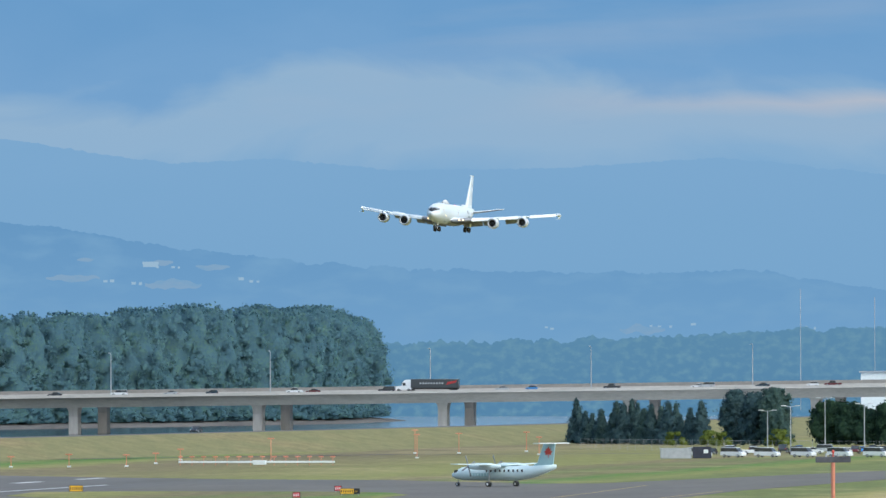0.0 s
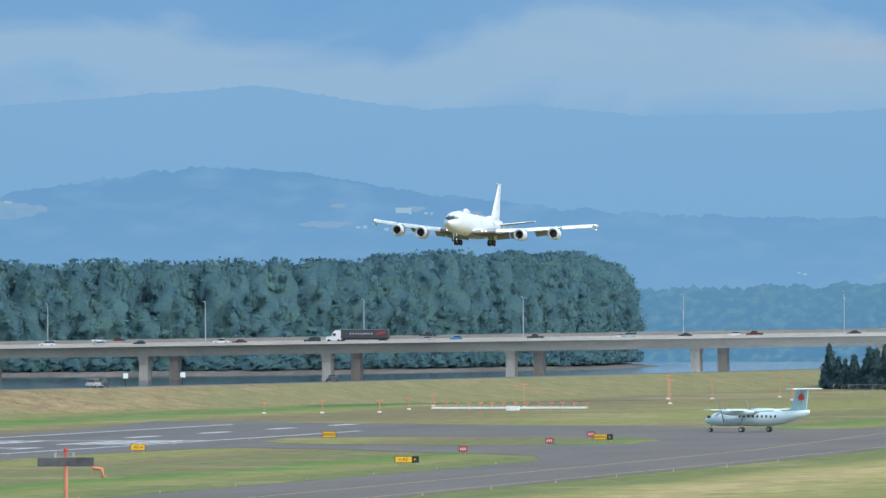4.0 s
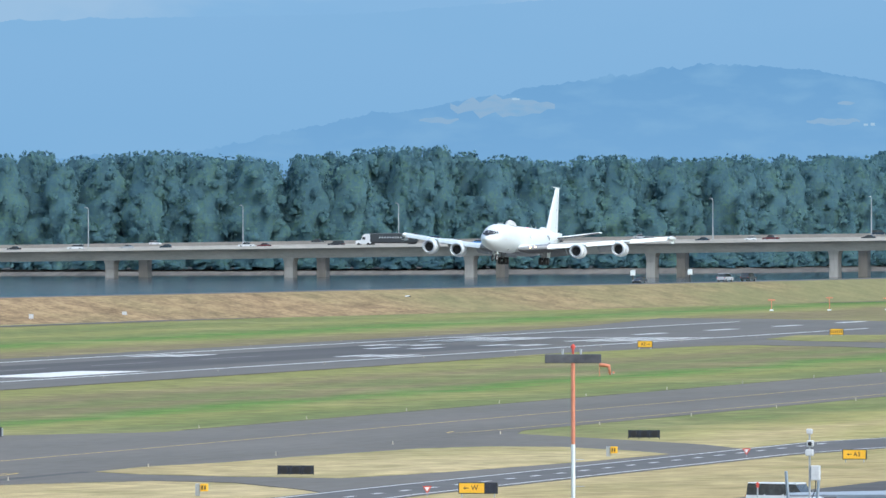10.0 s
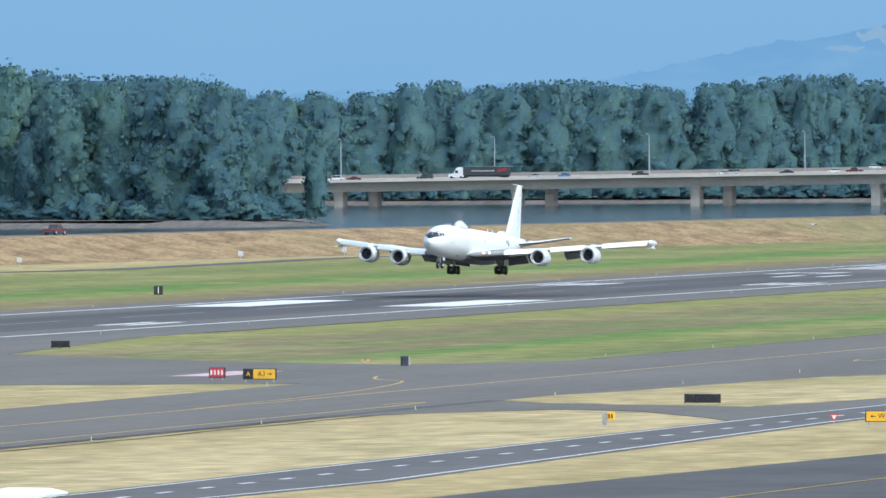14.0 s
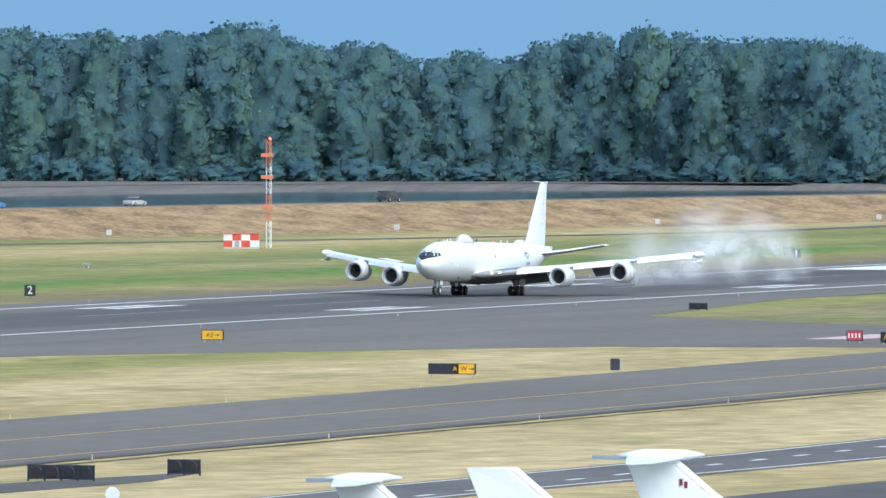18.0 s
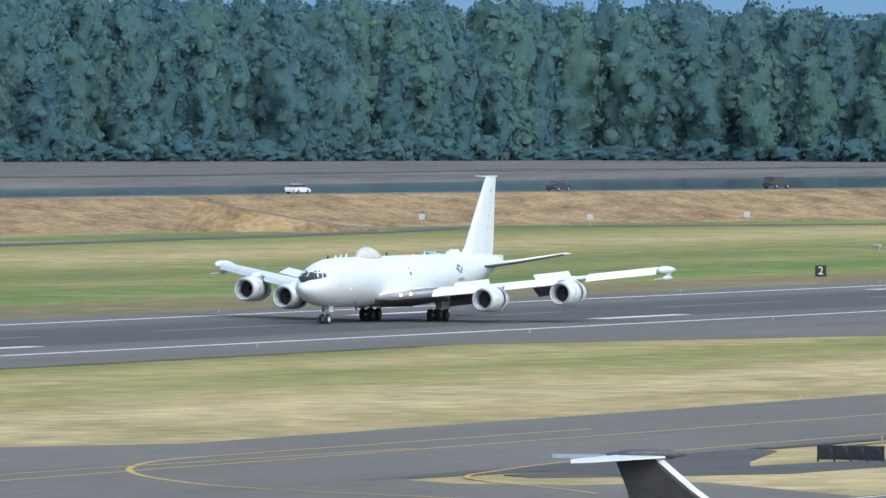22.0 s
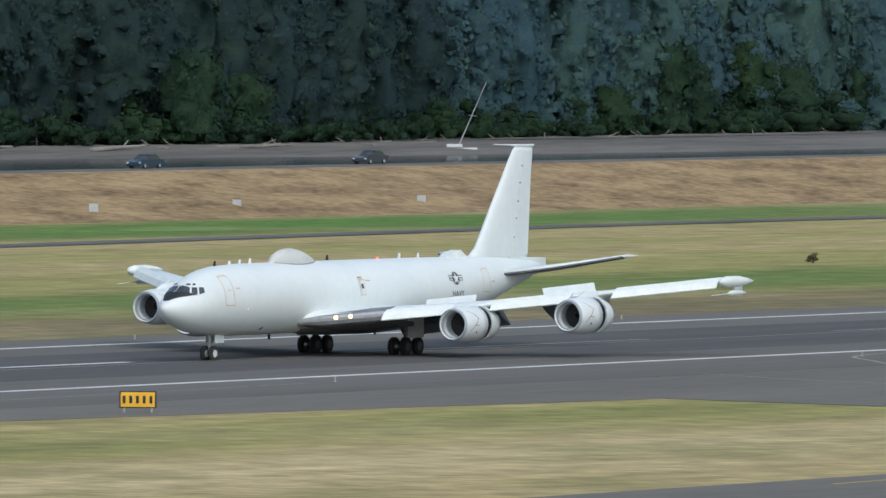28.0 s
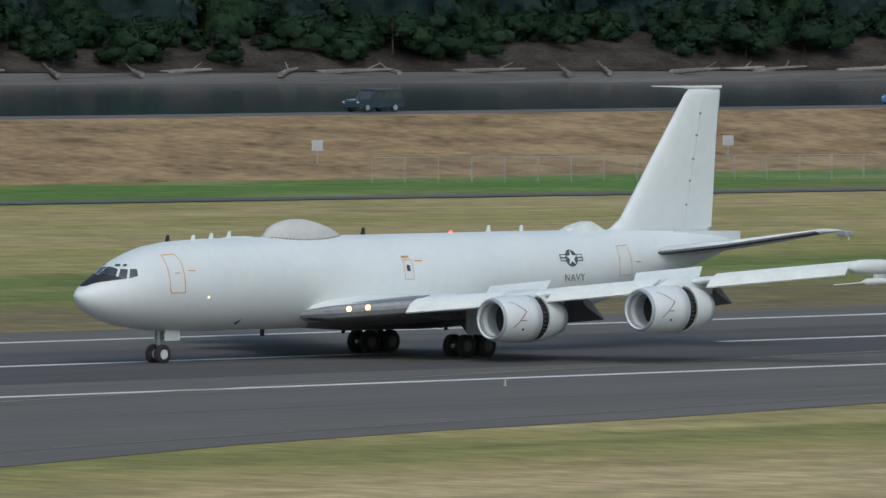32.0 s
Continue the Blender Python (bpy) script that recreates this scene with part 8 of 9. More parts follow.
plant([bush_proto("bush", 93, 1.4, 0.8, leafy(surface("dry_bush_leaves", (0.2, 0.16, 0.08), (0.3, 0.23, 0.12), 0.5, 0.9, spec=0.1), 0.4), 6, 40, 0.14, "small brown bush on the airfield grass")], [(965.6, 508.3, 0), (842, 500, 0), (1640, 640, 2), (1690, 625, 2)], "small bushes", (0.6, 1.0))


# ---- other aircraft ----
def wing_box(bm, pts):
    """A thin wing from four plan corners (x, y, z) with some thickness."""
    loft(bm, [[(x, y, z + d * (0.5 if k in (0, 3) else 1)) for k, (x, y, z) in enumerate(pts)] for d in (-0.09, 0.09)])


SEAFOAM = surface("pale_green_white_paint", (0.60, 0.72, 0.70), (0.68, 0.79, 0.77), 0.5, 0.4)
TEAL = surface("teal_tail_paint", (0.34, 0.52, 0.52), (0.42, 0.6, 0.6), 0.4, 0.4)


def turboprop():
    root = thing("turboprop_airliner", "pale green-white high-wing turboprop airliner waiting on the taxiway", "aircraft", pose(1945, 298.9, 0.06, 0, 0, -118))
    bm = bmesh.new()
    secs = [(-10.8, 2.0, 1.9, 0.06), (-10.5, 2.3, 1.55, 0.45), (-9.7, 2.75, 1.25, 0.85), (-8.5, 3.25, 1.05, 1.2), (-7.2, 3.5, 1.0, 1.34), (3.5, 3.5, 1.0, 1.34), (6.6, 3.6, 1.5, 1.15), (9.2, 3.75, 2.3, 0.75), (11.4, 3.85, 3.1, 0.25)]
    loft(bm, [ellipse_ring(*s, 20) for s in secs])
    fus = part("fuselage", bm, SEAFOAM, root, "pale green-white fuselage", True)
    bm = bmesh.new()
    wing_box(bm, [(-1.4, -12.9, 3.95), (0.2, -12.9, 3.95), (1.4, 0, 3.7), (-1.7, 0, 3.7)])
    wing_box(bm, [(-1.7, 0, 3.7), (1.4, 0, 3.7), (0.2, 12.9, 3.95), (-1.4, 12.9, 3.95)])
    part("wing", bm, SEAFOAM, root)
    for s in (-1, 1):
        bm = bmesh.new()
        lathe(bm, [(-4.2, 0.12), (-3.9, 0.42), (-2.5, 0.6), (0.5, 0.6), (2.6, 0.2)], (0, s * 3.95, 3.45), "X", 16)
        eng = part("nacelle", bm, SEAFOAM, root, "engine nacelle", True)
        bm = bmesh.new()
        lathe(bm, [(-4.7, 0.03), (-4.4, 0.2), (-4.15, 0.24)], (0, s * 3.95, 3.5), "X", 12)
        part("spinner", bm, GREYSKIN, eng)
        for k in range(4):
            bm = bmesh.new()
            box(bm, -0.05, -0.13, 0.15, 0.05, 0.13, 1.95, 0.02, Matrix.Translation((-4.35, s * 3.95, 3.5)) @ Matrix.Rotation(0.4 + k * math.pi / 2, 4, "X"))
            part("blade", bm, GREYSKIN, eng, "grey propeller blade")
        bm = bmesh.new()
        rod(bm, (0, s * 3.95, 0.5), (0.2, s * 3.95, 3.0), 0.1, 0.14, 8)
        part("main_gear", bm, STEEL, root)
        for d in (-0.22, 0.22):
            wheel(root, 0, s * 3.95 + d, 0.45, 0.45, 0.28)
    for d in (-0.16, 0.16):
        wheel(root, -9.6, d, 0.32, 0.32, 0.2)
    bm = bmesh.new()
    rod(bm, (-9.6, 0, 0.3), (-9.4, 0, 1.4), 0.07, 0.09, 8)
    part("nose_gear", bm, STEEL, root)
    bm = bmesh.new()
    loft(bm, [[(6.2, 0.1, 3.4), (10.6, 0.1, 3.4), (10.6, -0.1, 3.4), (6.2, -0.1, 3.4)], [(7.6, 0.14, 4.1), (10.9, 0.1, 4.1), (10.9, -0.1, 4.1), (7.6, -0.14, 4.1)], [(8.9, 0.1, 7.4), (11.3, 0.08, 7.4), (11.3, -0.08, 7.4), (8.9, -0.1, 7.4)]])
    part("fin", bm, TEAL, root, "pale teal fin")
    for s in (-1, 1):
        bm = bmesh.new()
        cx, cz = 9.9, 5.9
        pts = [(0, 1.0), (0.22, 0.55), (0.55, 0.65), (0.45, 0.25), (0.95, 0.2), (0.6, -0.15), (0.65, -0.5), (0.1, -0.35), (0.06, -0.95), (-0.06, -0.95), (-0.1, -0.35), (-0.65, -0.5), (-0.6, -0.15), (-0.95, 0.2), (-0.45, 0.25), (-0.55, 0.65), (-0.22, 0.55)]
        c0 = bm.verts.new((cx, s * 0.13, cz))
        vs = [bm.verts.new((cx + a, s * 0.13, cz + b)) for a, b in pts]
        for k in range(len(vs)):
            bm.faces.new((c0, vs[k], vs[(k + 1) % len(vs)]))
        part("emblem", bm, REDPAINT, root, "plain red leaf-shaped emblem")
        for k in range(7):
            bm = bmesh.new()
            box(bm, -6.0 + k * 0.62, s * 1.345 - 0.01, 1.75, -5.55 + k * 0.62, s * 1.345 + 0.01, 2.3)
            part("lettering_bar", bm, TEAL, fus, "teal bar where letters stand")
        for k in range(9):
            bm = bmesh.new()
            box(bm, -2.6 + k * 0.95, s * 1.31 - 0.02, 2.5, -2.25 + k * 0.95, s * 1.31 + 0.02, 2.95, 0.01)
            part("window", bm, GLASS, fus)
        bm = bmesh.new()
        box(bm, -9.6, s * 0.82 - 0.06, 2.35, -8.9, s * 0.98 + 0.06, 2.8, 0.04)
        part("cockpit_window", bm, GLASS, fus)
    bm = bmesh.new()
    wing_box(bm, [(9.4, -3.95, 7.45), (11.0, -3.95, 7.45), (11.4, 3.95, 7.45), (9.4, 3.95, 7.45)])
    part("tailplane", bm, WHITEPAINT, root, "white tailplane on top of the fin")
    return root


turboprop()


def bizjet(x, y, top, turn, t_tail, fin_mat, label, bars=True, size=1.0, emblem=None, sweep=0.0):
    """A parked business jet whose tail stands up into view; nose to its -x."""
    root = thing("business_jet", label, "aircraft", pose(x, y, 0, 0, 0, turn), "parked business jets")
    k = top / 6.0
    bm = bmesh.new()
    loft(bm, [ellipse_ring(px * k, t * k, b * k, w * k, 18) for px, t, b, w in ((-13.5, 2.1, 2.0, 0.05), (-12.8, 2.4, 1.5, 0.5), (-11, 2.95, 1.15, 0.95), (-9, 3.05, 1.1, 1.05), (-2, 3.05, 1.1, 1.05), (1, 3.0, 1.6, 0.85), (3.2, 2.9, 2.3, 0.3))])
    fus = part("fuselage", bm, AIRFRAME, root, "white fuselage", True)
    bm = bmesh.new()
    for s in (-1, 1):
        wing_box(bm, [(-7.5 * k, s * 0.8 * k, 1.35 * k), (-4.6 * k, s * 0.8 * k, 1.35 * k), (-2.6 * k, s * 7.6 * k, 1.75 * k), (-4.0 * k, s * 7.6 * k, 1.75 * k)])
    part("wing", bm, AIRFRAME, root)
    for s in (-1, 1):
        bm = bmesh.new()
        lathe(bm, [(-1.7 * k, 0.4 * k), (-1.5 * k, 0.5 * k), (0.6 * k, 0.48 * k), (1.2 * k, 0.3 * k)], (-1.2 * k, s * 1.55 * k, 2.55 * k), "X", 16)
        part("engine", bm, AIRFRAME, root, "rear engine", True)
        for j in range(6):
            bm = bmesh.new()
            lathe(bm, [(-0.02, 0.16 * k), (0.02, 0.16 * k)], ((-9 + j * 1.1) * k, s * 1.03 * k, 2.4 * k), "Y", 10)
            part("window", bm, GLASS, fus)
        wheel(root, -4.2 * k, s * 1.6 * k, 0.38, 0.38, 0.24)
        bm = bmesh.new()
        rod(bm, (-4.2 * k, s * 1.6 * k, 0.35), (-4.2 * k, s * 1.5 * k, 1.4 * k), 0.08, 0.08, 6)
        part("gear_leg", bm, STEEL, root)
    wheel(root, -11.2 * k, 0, 0.3, 0.3, 0.2)
    bm = bmesh.new()
    rod(bm, (-11.2 * k, 0, 0.3), (-11.1 * k, 0, 1.3 * k), 0.07, 0.07, 6)
    part("gear_leg", bm, STEEL, root)
    bm = bmesh.new()
    rows = [(2.6, -2.6, 2.7), (3.3, -1.2, 3.05), (4.6, 0.55, 3.45), (5.85, 2.0, 3.95)]
    loft(bm, [[(a * k, 0.0, z * k), ((a + 0.5) * k, 0.13 * k, z * k), (b * k, 0.05 * k, z * k), (b * k, -0.05 * k, z * k), ((a + 0.5) * k, -0.13 * k, z * k)] for z, a, b in rows])
    fin = part("fin", bm, fin_mat, root, "swept fin")
    bm = bmesh.new()
    loft(bm, [[(a * k - 0.06, 0.05, z * k), (a * k - 0.06, -0.05, z * k), ((a + 0.3) * k, -0.12 * k, z * k), ((a + 0.3) * k, 0.12 * k, z * k)] for z, a, b in rows])
    part("fin_edge", bm, STEEL if fin_mat is not AIRFRAME else AIRFRAME, fin, "bright leading edge")
    if t_tail:
        for s in (-1, 1):
            bm = bmesh.new()
            wing_box(bm, [(1.7 * k, s * 0.05, 5.9 * k), (3.9 * k, s * 0.05, 5.9 * k), ((4.6 + sweep) * k, s * 3.4 * k, 5.82 * k), ((3.5 + sweep) * k, s * 3.4 * k, 5.82 * k)])
            part("tailplane", bm, AIRFRAME, root, "white tailplane")
        bm = bmesh.new()
        lathe(bm, [(0.9 * k, 0.04), (1.6 * k, 0.2 * k), (3.2 * k, 0.24 * k), (4.3 * k, 0.05)], (0, 0, 6.0 * k), "X", 12)
        part("fin_bullet", bm, AIRFRAME if fin_mat is AIRFRAME else SHADETRIM, fin, "rounded fin tip", True)
    for s in (-1, 1):
        if bars:
            for j in range(6):
                bm = bmesh.new()
                box(bm, (0.35 + j * 0.42) * k, s * 0.14 * k - 0.015, 3.95 * k, (0.65 + j * 0.42) * k, s * 0.14 * k + 0.015, 4.3 * k)
                part("marking_bar", bm, GREYINK, fin, "dark bar on the fin")
        if emblem:
            bm = bmesh.new()
            for j, (a, b) in enumerate(((0.0, 0.0), (0.42, 0.1))):
                box(bm, (1.6 + a * 0.45) * k, s * 0.14 * k - 0.02, (4.75 + b) * k, (1.72 + a * 0.45) * k, s * 0.14 * k + 0.02, (5.0 + b) * k)
            part("emblem", bm, emblem, fin, "plain dark red block emblem")
    return root


bizjet(475.6, 155.9, 6.0, 118, True, AIRFRAME, "white business jet with a high tailplane on the apron", False)
bizjet(474.7, 149.0, 6.75, 118, False, AIRFRAME, "white business jet with a plain fin on the apron")
bizjet(481.7, 143.8, 6.95, 118, True, AIRFRAME, "white business jet with a high tailplane and dark red emblem", True, 1.0, surface("dark_red_emblem", (0.12, 0.02, 0.025), (0.16, 0.03, 0.035), 1, 0.5))
bizjet(466.3, 175.9, 6.2, 118, True, BLACK, "business jet with a dark fin and pale tailplane on the apron", False, 1.0, None, 1.6)


def fighter(x, y, turn, size=1.0):
    root = thing("fighter_jet", "grey twin-tailed fighter jet parked on the apron", "aircraft", pose(x, y, 0.05, 0, 0, turn), "fighter jets")
    root.scale = (size, size, size)
    bm = bmesh.new()
    loft(bm, [[(px, s * w, z) for s, z in ((-1, zb), (-0.9, zt - 0.3), (-0.35, zt), (0.35, zt), (0.9, zt - 0.3), (1, zb), (0.6, zb - 0.3), (-0.6, zb - 0.3))] for px, w, zt, zb in ((-9.5, 0.1, 2.1, 2.0), (-7.5, 0.5, 2.6, 1.8), (-5.5, 0.65, 3.4, 1.7), (-4, 1.2, 2.9, 1.5), (0, 1.5, 2.8, 1.4), (5, 1.45, 2.7, 1.5), (7.4, 1.2, 2.6, 1.7))])
    grey = surface("fighter_grey", (0.3, 0.33, 0.35), (0.38, 0.41, 0.43), 0.5, 0.5)
    part("fuselage", bm, grey, root, "grey fuselage")
    bm = bmesh.new()
    lathe(bm, [(-1.6, 0.1), (-0.8, 0.42), (0.6, 0.4), (1.8, 0.1)], (-5.4, 0, 3.25), "X", 14)
    part("canopy", bm, GLASS, root, "dark canopy", True)
    for s in (-1, 1):
        bm = bmesh.new()
        wing_box(bm, [(-2.6, s * 1.3, 2.35), (3.4, s * 1.3, 2.35), (3.2, s * 6.5, 2.25), (1.4, s * 6.5, 2.25)])
        part("wing", bm, grey, root)
        bm = bmesh.new()
        wing_box(bm, [(4.6, s * 1.3, 2.1), (7.8, s * 1.3, 2.1), (8.6, s * 4.3, 2.0), (7.2, s * 4.3, 2.0)])
        part("tailplane", bm, grey, root)
        bm = bmesh.new()
        loft(bm, [[(a, s * (0.8 + (z - 2.3) * 0.08) + d, z) for a, d in ((x0, 0), ((x0 + x1) / 2, 0.1), (x1, 0), ((x0 + x1) / 2, -0.1))] for z, x0, x1 in ((2.3, 3.6, 7.2), (5.5, 6.4, 8.0))])
        part("fin", bm, grey, root, "tall grey fin")
        for wy in (3.2, 4.4):
            bm = bmesh.new()
            lathe(bm, [(-0.9, 0.05), (-0.6, 0.14), (1.2, 0.14), (1.5, 0.05)], (0.8, s * wy, 1.85), "X", 10)
            part("pylon_store", bm, HUB, root)
        wheel(root, 1.2, s * 1.35, 0.42, 0.42, 0.26)
        bm = bmesh.new()
        rod(bm, (1.2, s * 1.35, 0.4), (1.1, s * 1.2, 1.6), 0.1, 0.1, 6)
        part("gear_leg", bm, STEEL, root)
    wheel(root, -4.6, 0, 0.32, 0.32, 0.2)
    bm = bmesh.new()
    rod(bm, (-4.6, 0, 0.3), (-4.5, 0, 1.5), 0.08, 0.08, 6)
    part("gear_leg", bm, STEEL, root)


fighter(704.5, 137.4, 11)
fighter(737.5, 135.2, 11, 1.45)
o = copy_thing(van, pose(814, 160, 0.05, 0, 0, 75))
tagged(o, "white van parked on the apron behind the fighter jets", group="apron vehicles")

# camera pole and a small red-capped post on the apron
root = thing("camera_pole", "grey pole with white camera housings on the apron", "pole", pose(589.0, 114.5, 0.04))
bm = bmesh.new()
rod(bm, (0, 0, 0), (0, 0, 10.4), 0.07, 0.05, 8)
part("pole", bm, GALV, root, "grey steel pole")
for z0, z1, y0, y1 in ((10.42, 10.7, -0.14, 0.14), (9.75, 10.1, -0.2, 0.12), (9.28, 9.62, -0.2, 0.2), (8.0, 8.78, -0.56, -0.08)):
    bm = bmesh.new()
    box(bm, -0.18, y0, z0, 0.18, y1, z1, 0.04)
    part("camera_housing", bm, HUB, root, "pale grey camera housing")
bm = bmesh.new()
lathe(bm, [(-0.24, 0.1), (-0.18, 0.12)], (0, -0.05, 9.92), "X", 12)
part("lens", bm, BLACK, root, "dark camera lens")
bm = bmesh.new()
rod(bm, (0.1, -0.3, 8.0), (0.1, -0.28, 7.5), 0.025, 0.025, 5)
rod(bm, (0.1, -0.28, 7.5), (0, -0.05, 6.9), 0.025, 0.025, 5)
part("cable", bm, BLACK, root, "hanging black cable")
root = thing("marker_post", "thin post with a red lamp on the apron", "post", pose(741.8, 147.7, 0.04))
bm = bmesh.new()
rod(bm, (0, 0, 0), (0, 0, 3.7), 0.06, 0.05, 6)
part("post", bm, GALV, root)
bm = bmesh.new()
lathe(bm, [(0, 0.1), (0.28, 0.1), (0.36, 0.04)], (0, 0, 3.7), "Z", 10)
part("lamp", bm, REDPAINT, root, "red lamp")
# radio masts and a white warehouse beyond the bridge
for mx, my, mh in ((4563.3, 580.2, 48.5), (4566.9, 550.7, 45.2)):
    root = thing("radio_mast", "thin hazy red and white radio mast", "mast", pose(mx, my, 0), "radio masts")
    for k in range(6):
        bm = bmesh.new()
        rod(bm, (0, 0, mh * k / 6), (0, 0, mh * (k + 1) / 6), 0.13, 0.13, 6)
        part("section", bm, (GALV, PLATE_WHITE)[k % 2], root)
root = thing("warehouse", "long low white warehouse in the haze", "building", pose(4560, 530, 0))
bm = bmesh.new()
box(bm, 0, -20, 0, 30, 25.5, 15.0)
part("wall", bm, WHITEPAINT, root, "white ribbed wall")
bm = bmesh.new()
box(bm, -0.6, -20.6, 15.0, 30.6, 26.1, 15.6)
part("roof", bm, GALV, root, "pale roof edge")
# ---- tyre smoke at touchdown: rigid wisps that lift off the runway and drift ----
SMOKE = bpy.data.materials.new("tyre_smoke")
SMOKE.use_nodes = True
_n, _l = SMOKE.node_tree.nodes, SMOKE.node_tree.links.new
_b = _n["Principled BSDF"]
_b.inputs["Base Color"].default_value = (0.72, 0.76, 0.8, 1)
_b.inputs["Roughness"].default_value = 1.0
_b.inputs["Specular IOR Level"].default_value = 0.0
_c, _m, _g, _t = _n.new("ShaderNodeTexCoord"), _n.new("ShaderNodeMapping"), _n.new("ShaderNodeTexGradient"), _n.new("ShaderNodeTexNoise")
_r, _a = _n.new("ShaderNodeMapRange"), _n.new("ShaderNodeMath")
_m.inputs["Scale"].default_value = (0.0, 1.0, 1.0)
_g.gradient_type = "SPHERICAL"
_t.inputs["Scale"].default_value, _t.inputs["Detail"].default_value = 1.6, 6
_r.inputs[1].default_value, _r.inputs[2].default_value, _r.inputs[4].default_value = 0.3, 0.7, 0.52
_a.operation = "MULTIPLY"
_l(_c.outputs["Object"], _m.inputs[0]), _l(_m.outputs[0], _g.inputs[0]), _l(_c.outputs["Object"], _t.inputs[0])
_l(_t.outputs[0], _r.inputs[0]), _l(_r.outputs[0], _a.inputs[0]), _l(_g.outputs[1], _a.inputs[1]), _l(_a.outputs[0], _b.inputs["Alpha"])
for k in range(10):
    bm = bmesh.new()
    rings = [[bm.verts.new((0.5 * (r * r) + 0.25 * noise.noise(Vector((r * math.cos(a) * 2, r * math.sin(a) * 2, k * 3.1))), r * math.cos(a), r * math.sin(a)))
              for a in np.linspace(0, 2 * math.pi, 24, endpoint=False)] for r in np.linspace(0.04, 1.0, 9)]
    bm.faces.new(rings[0])
    for ra, rb in zip(rings, rings[1:]):
        for q in range(24):
            bm.faces.new((ra[q], ra[(q + 1) % 24], rb[(q + 1) % 24], rb[q]))
    root = thing("smoke_wisp", "thin blue-white wisp of tyre smoke over the runway", "smoke", None, "tyre smoke")
    wisp = part("wisp", bm, SMOKE, root, "", True)
    big = random.uniform(3.6, 6.2)
    wisp.scale = (big, big * 1.25, big)
    wisp.rotation_euler = (random.uniform(0, 6.28), 0, radians(17) + random.uniform(-0.3, 0.3))
    lift = 16.9 + 0.9 * k / 10
    x0 = 1338 - 4.2 * k + random.uniform(-3, 3)
    y0 = 395 + (-3.4, 3.4)[k % 2] + random.uniform(-1, 1)
    z1 = 3.0 + 0.8 * (k * 3 % 5)
    MOVERS.append((root, [(0, pose(x0, y0, -9)), (lift - 0.5, pose(x0, y0, -9)), (lift + 0.3, pose(x0 - 4, y0, 1.2)), (lift + 1.6, pose(x0 + 2, y0 + 2, z1)),
                          (22, pose(x0 + 14 + 0.5 * k, y0 + 12, z1 + 4)), (32, pose(x0 + 60 + 3 * k, y0 + 60, z1 + 14))]))


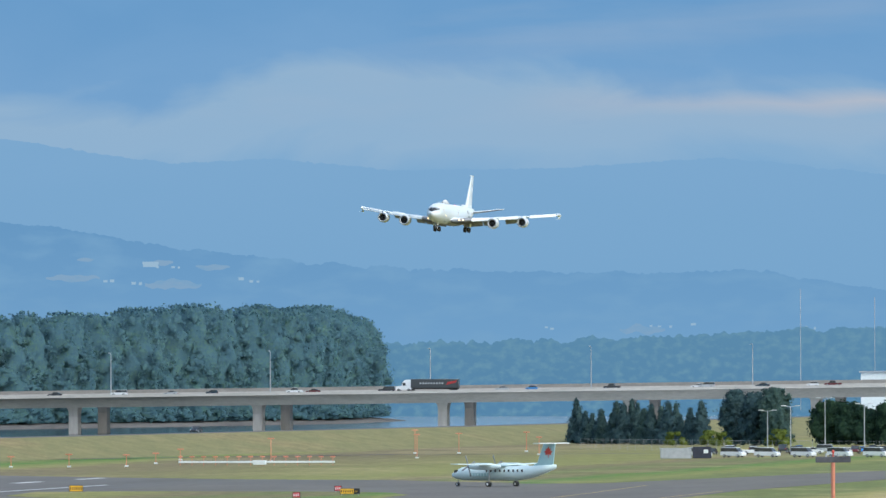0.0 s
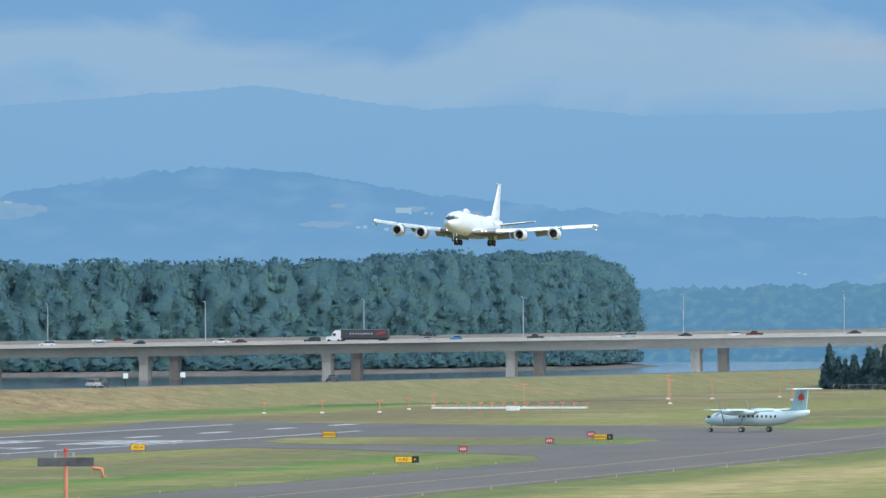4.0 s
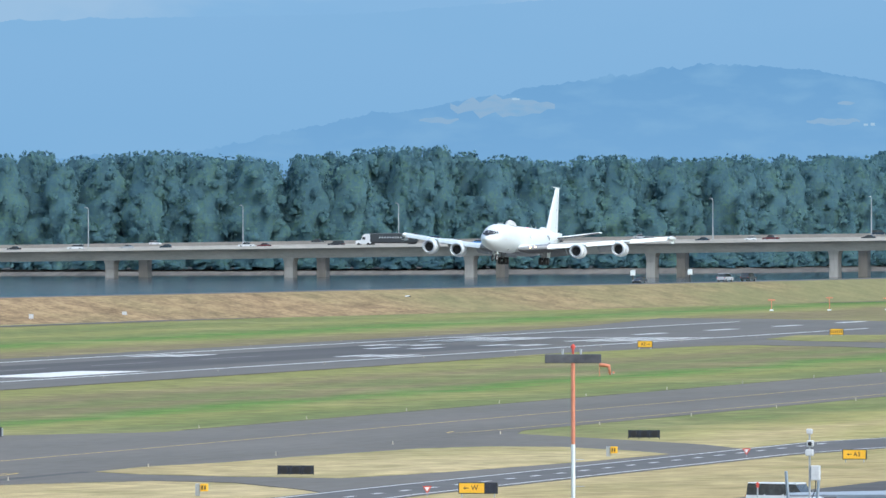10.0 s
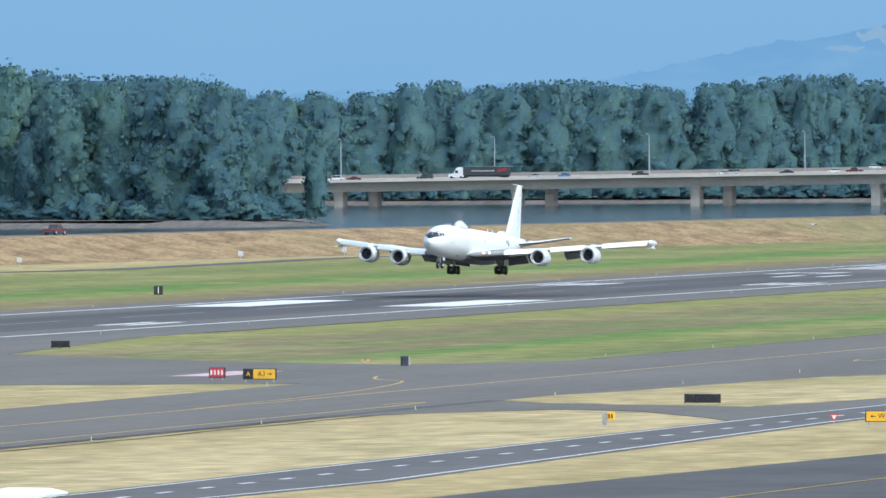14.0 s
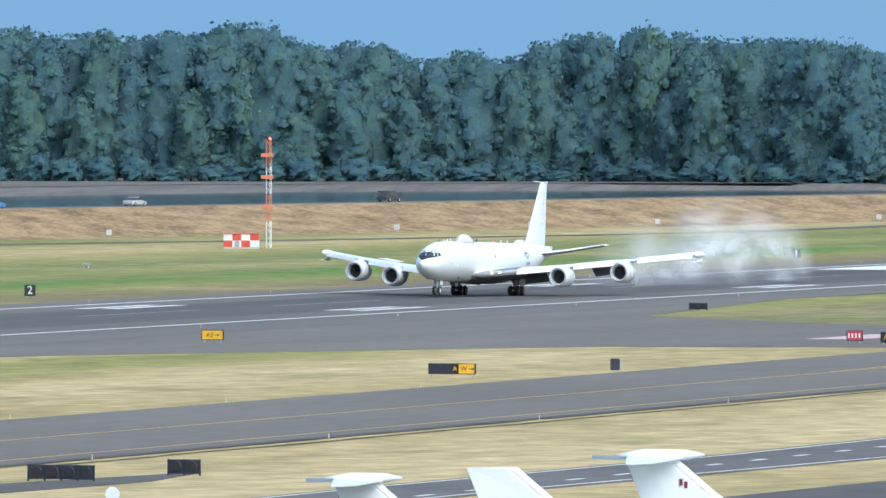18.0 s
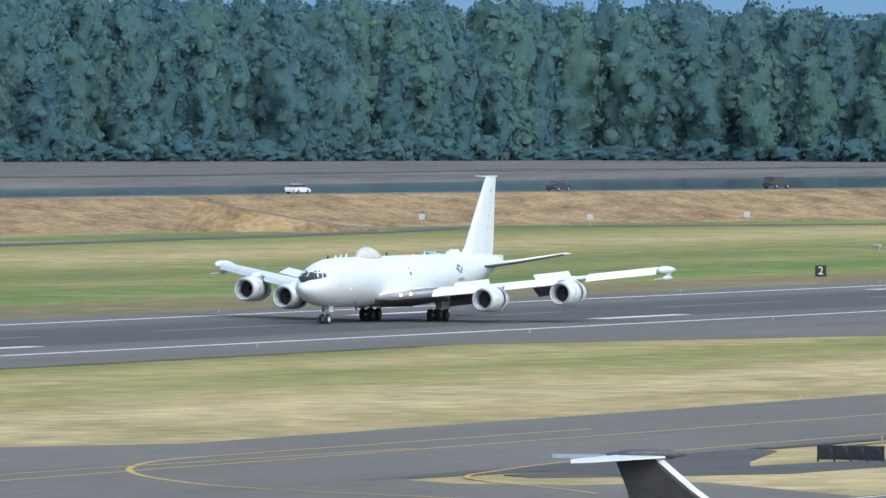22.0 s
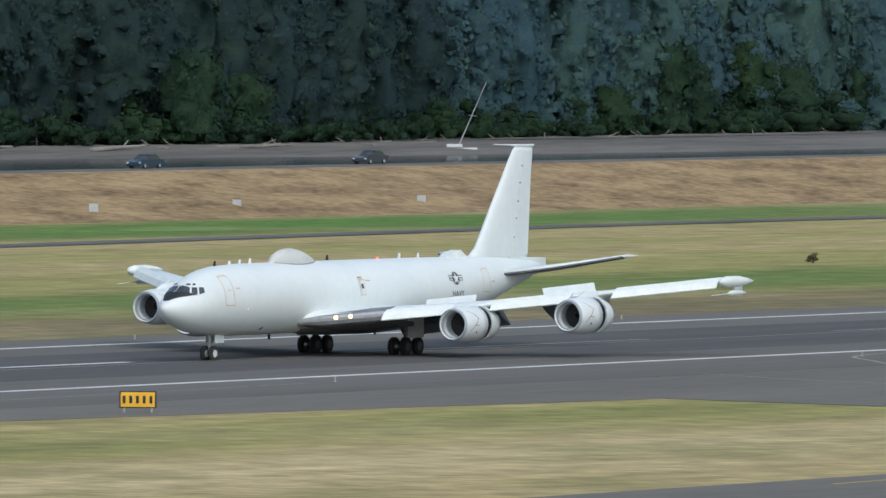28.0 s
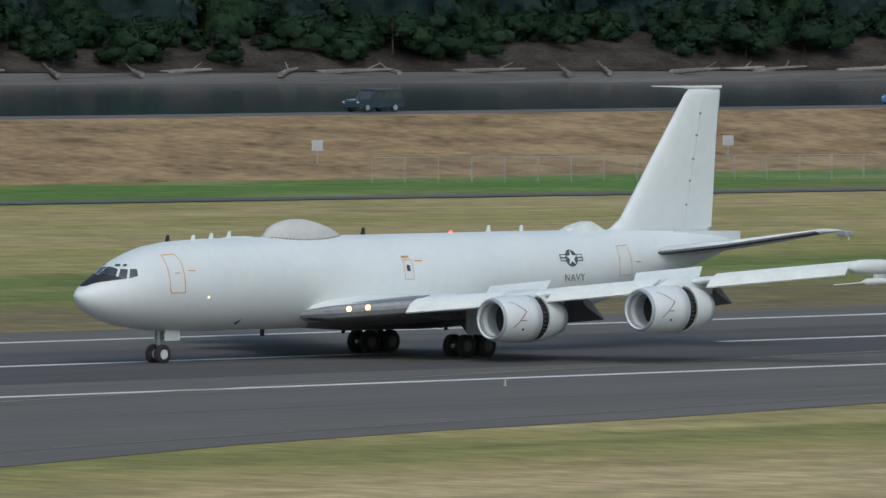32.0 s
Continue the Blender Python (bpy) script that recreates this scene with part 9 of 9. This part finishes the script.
# ---- motion of the things ----
LANDING = (  # seconds, x of the main gear, height, pitch, heading off the runway's line
    (0.0, 2499.9, 49.72, 1.14, -2.6), (0.5, 2464.0, 47.58, 1.44, -2.63), (1.0, 2428.2, 45.43, 1.76, -2.67), (1.5, 2392.2, 43.11, 2.16, -2.7),
    (2.0, 2355.8, 40.99, 2.52, -2.73), (2.5, 2319.4, 39.13, 2.8, -2.77), (4.5, 2176.3, 31.83, 2.25, -2.9), (5.0, 2141.7, 30.2, 1.99, -2.93),
    (5.5, 2107.2, 28.37, 1.81, -2.97), (6.0, 2072.7, 26.48, 1.7, -3.0), (6.5, 2038.0, 24.6, 1.62, -2.98), (7.0, 2003.1, 22.72, 1.61, -2.97),
    (7.5, 1968.3, 20.76, 1.67, -2.95), (8.0, 1933.6, 18.94, 1.75, -2.93), (8.5, 1899.0, 17.17, 1.88, -2.92), (9.0, 1864.2, 15.5, 2.0, -2.9),
    (9.5, 1829.2, 13.87, 2.1, -2.79), (10.0, 1793.9, 12.29, 2.19, -2.67), (10.5, 1758.1, 10.83, 2.27, -2.56), (11.0, 1722.3, 9.32, 2.36, -2.45),
    (11.5, 1686.7, 8.04, 2.45, -2.34), (12.0, 1650.7, 6.94, 2.54, -2.23), (12.5, 1615.0, 5.82, 2.71, -2.11), (13.0, 1579.4, 4.76, 2.99, -2.0),
    (13.5, 1543.5, 3.83, 3.32, -1.82), (15.5, 1401.7, 1.25, 2.86, -1.12), (16.0, 1366.0, 0.62, 2.7, -0.95), (16.5, 1331.2, 0.15, 2.34, -0.86),
    (17.0, 1296.7, 0.0, 1.98, -0.77), (17.5, 1262.8, 0.0, 1.62, -0.68), (18.0, 1229.4, 0.0, 1.26, -0.6), (18.5, 1196.2, 0.0, 0.9, -0.51),
    (19.0, 1162.9, 0.0, 0.54, -0.42), (19.5, 1130.0, 0.0, 0.18, -0.58), (20.0, 1097.6, 0.0, 0.0, -0.74), (20.5, 1065.4, 0.0, 0.0, -0.9),
    (21.0, 1033.3, 0.0, 0.0, -1.06), (21.5, 1001.1, 0.0, 0.0, -1.2), (22.0, 969.2, 0.0, 0.0, -1.33), (22.5, 937.1, 0.0, 0.0, -1.47),
    (23.0, 905.0, 0.0, 0.0, -1.6), (23.5, 873.3, 0.0, 0.0, -1.37), (24.0, 841.9, 0.0, 0.0, -1.13), (24.5, 810.6, 0.0, 0.0, -0.9),
    (25.0, 779.8, 0.0, 0.0, -0.28), (25.5, 749.6, 0.0, 0.0, 0.33), (26.0, 720.2, 0.0, 0.0, 0.95), (26.5, 692.9, 0.0, 0.0, 1.3),
    (28.5, 582.4, 0.0, 0.0, 1.25), (29.0, 556.1, 0.0, 0.0, 1.35), (29.5, 529.9, 0.0, 0.0, 1.15), (30.0, 504.2, 0.0, 0.0, 0.75),
    (30.5, 478.7, 0.0, 0.0, 0.05), (31.0, 453.5, 0.0, 0.0, -0.2), (31.5, 428.55, 0.0, 0.0, -0.55), (32.0, 403.85, 0.0, 0.0, -0.9),
)


def motions():
    # the jet flies and rolls along the runway's middle, nose to the west
    walk(JET, [(t, pose(x, 395.3, z, float(np.interp(t, [0, 6, 13, 16.5], [2.4, 1.2, 0.6, 0.0])), p, h)) for t, x, z, p, h in LANDING])
    for o in JET.children_recursive:
        if "slides" in o:
            walk(o, [(0, pose(0, 0, 0)), (19.8, pose(0, 0, 0)), (21.0, pose(0.52, 0, 0)), (32, pose(0.52, 0, 0))])
        if "spoils" in o:
            base = o.matrix_basis.copy()
            walk(o, [(0, base), (19.3, base), (20.3, base @ pose(0, 0, 0, 0, -24, 0)), (32, base @ pose(0, 0, 0, 0, -24, 0))])
    for o, rows in MOVERS:
        walk(o, rows)


motions()
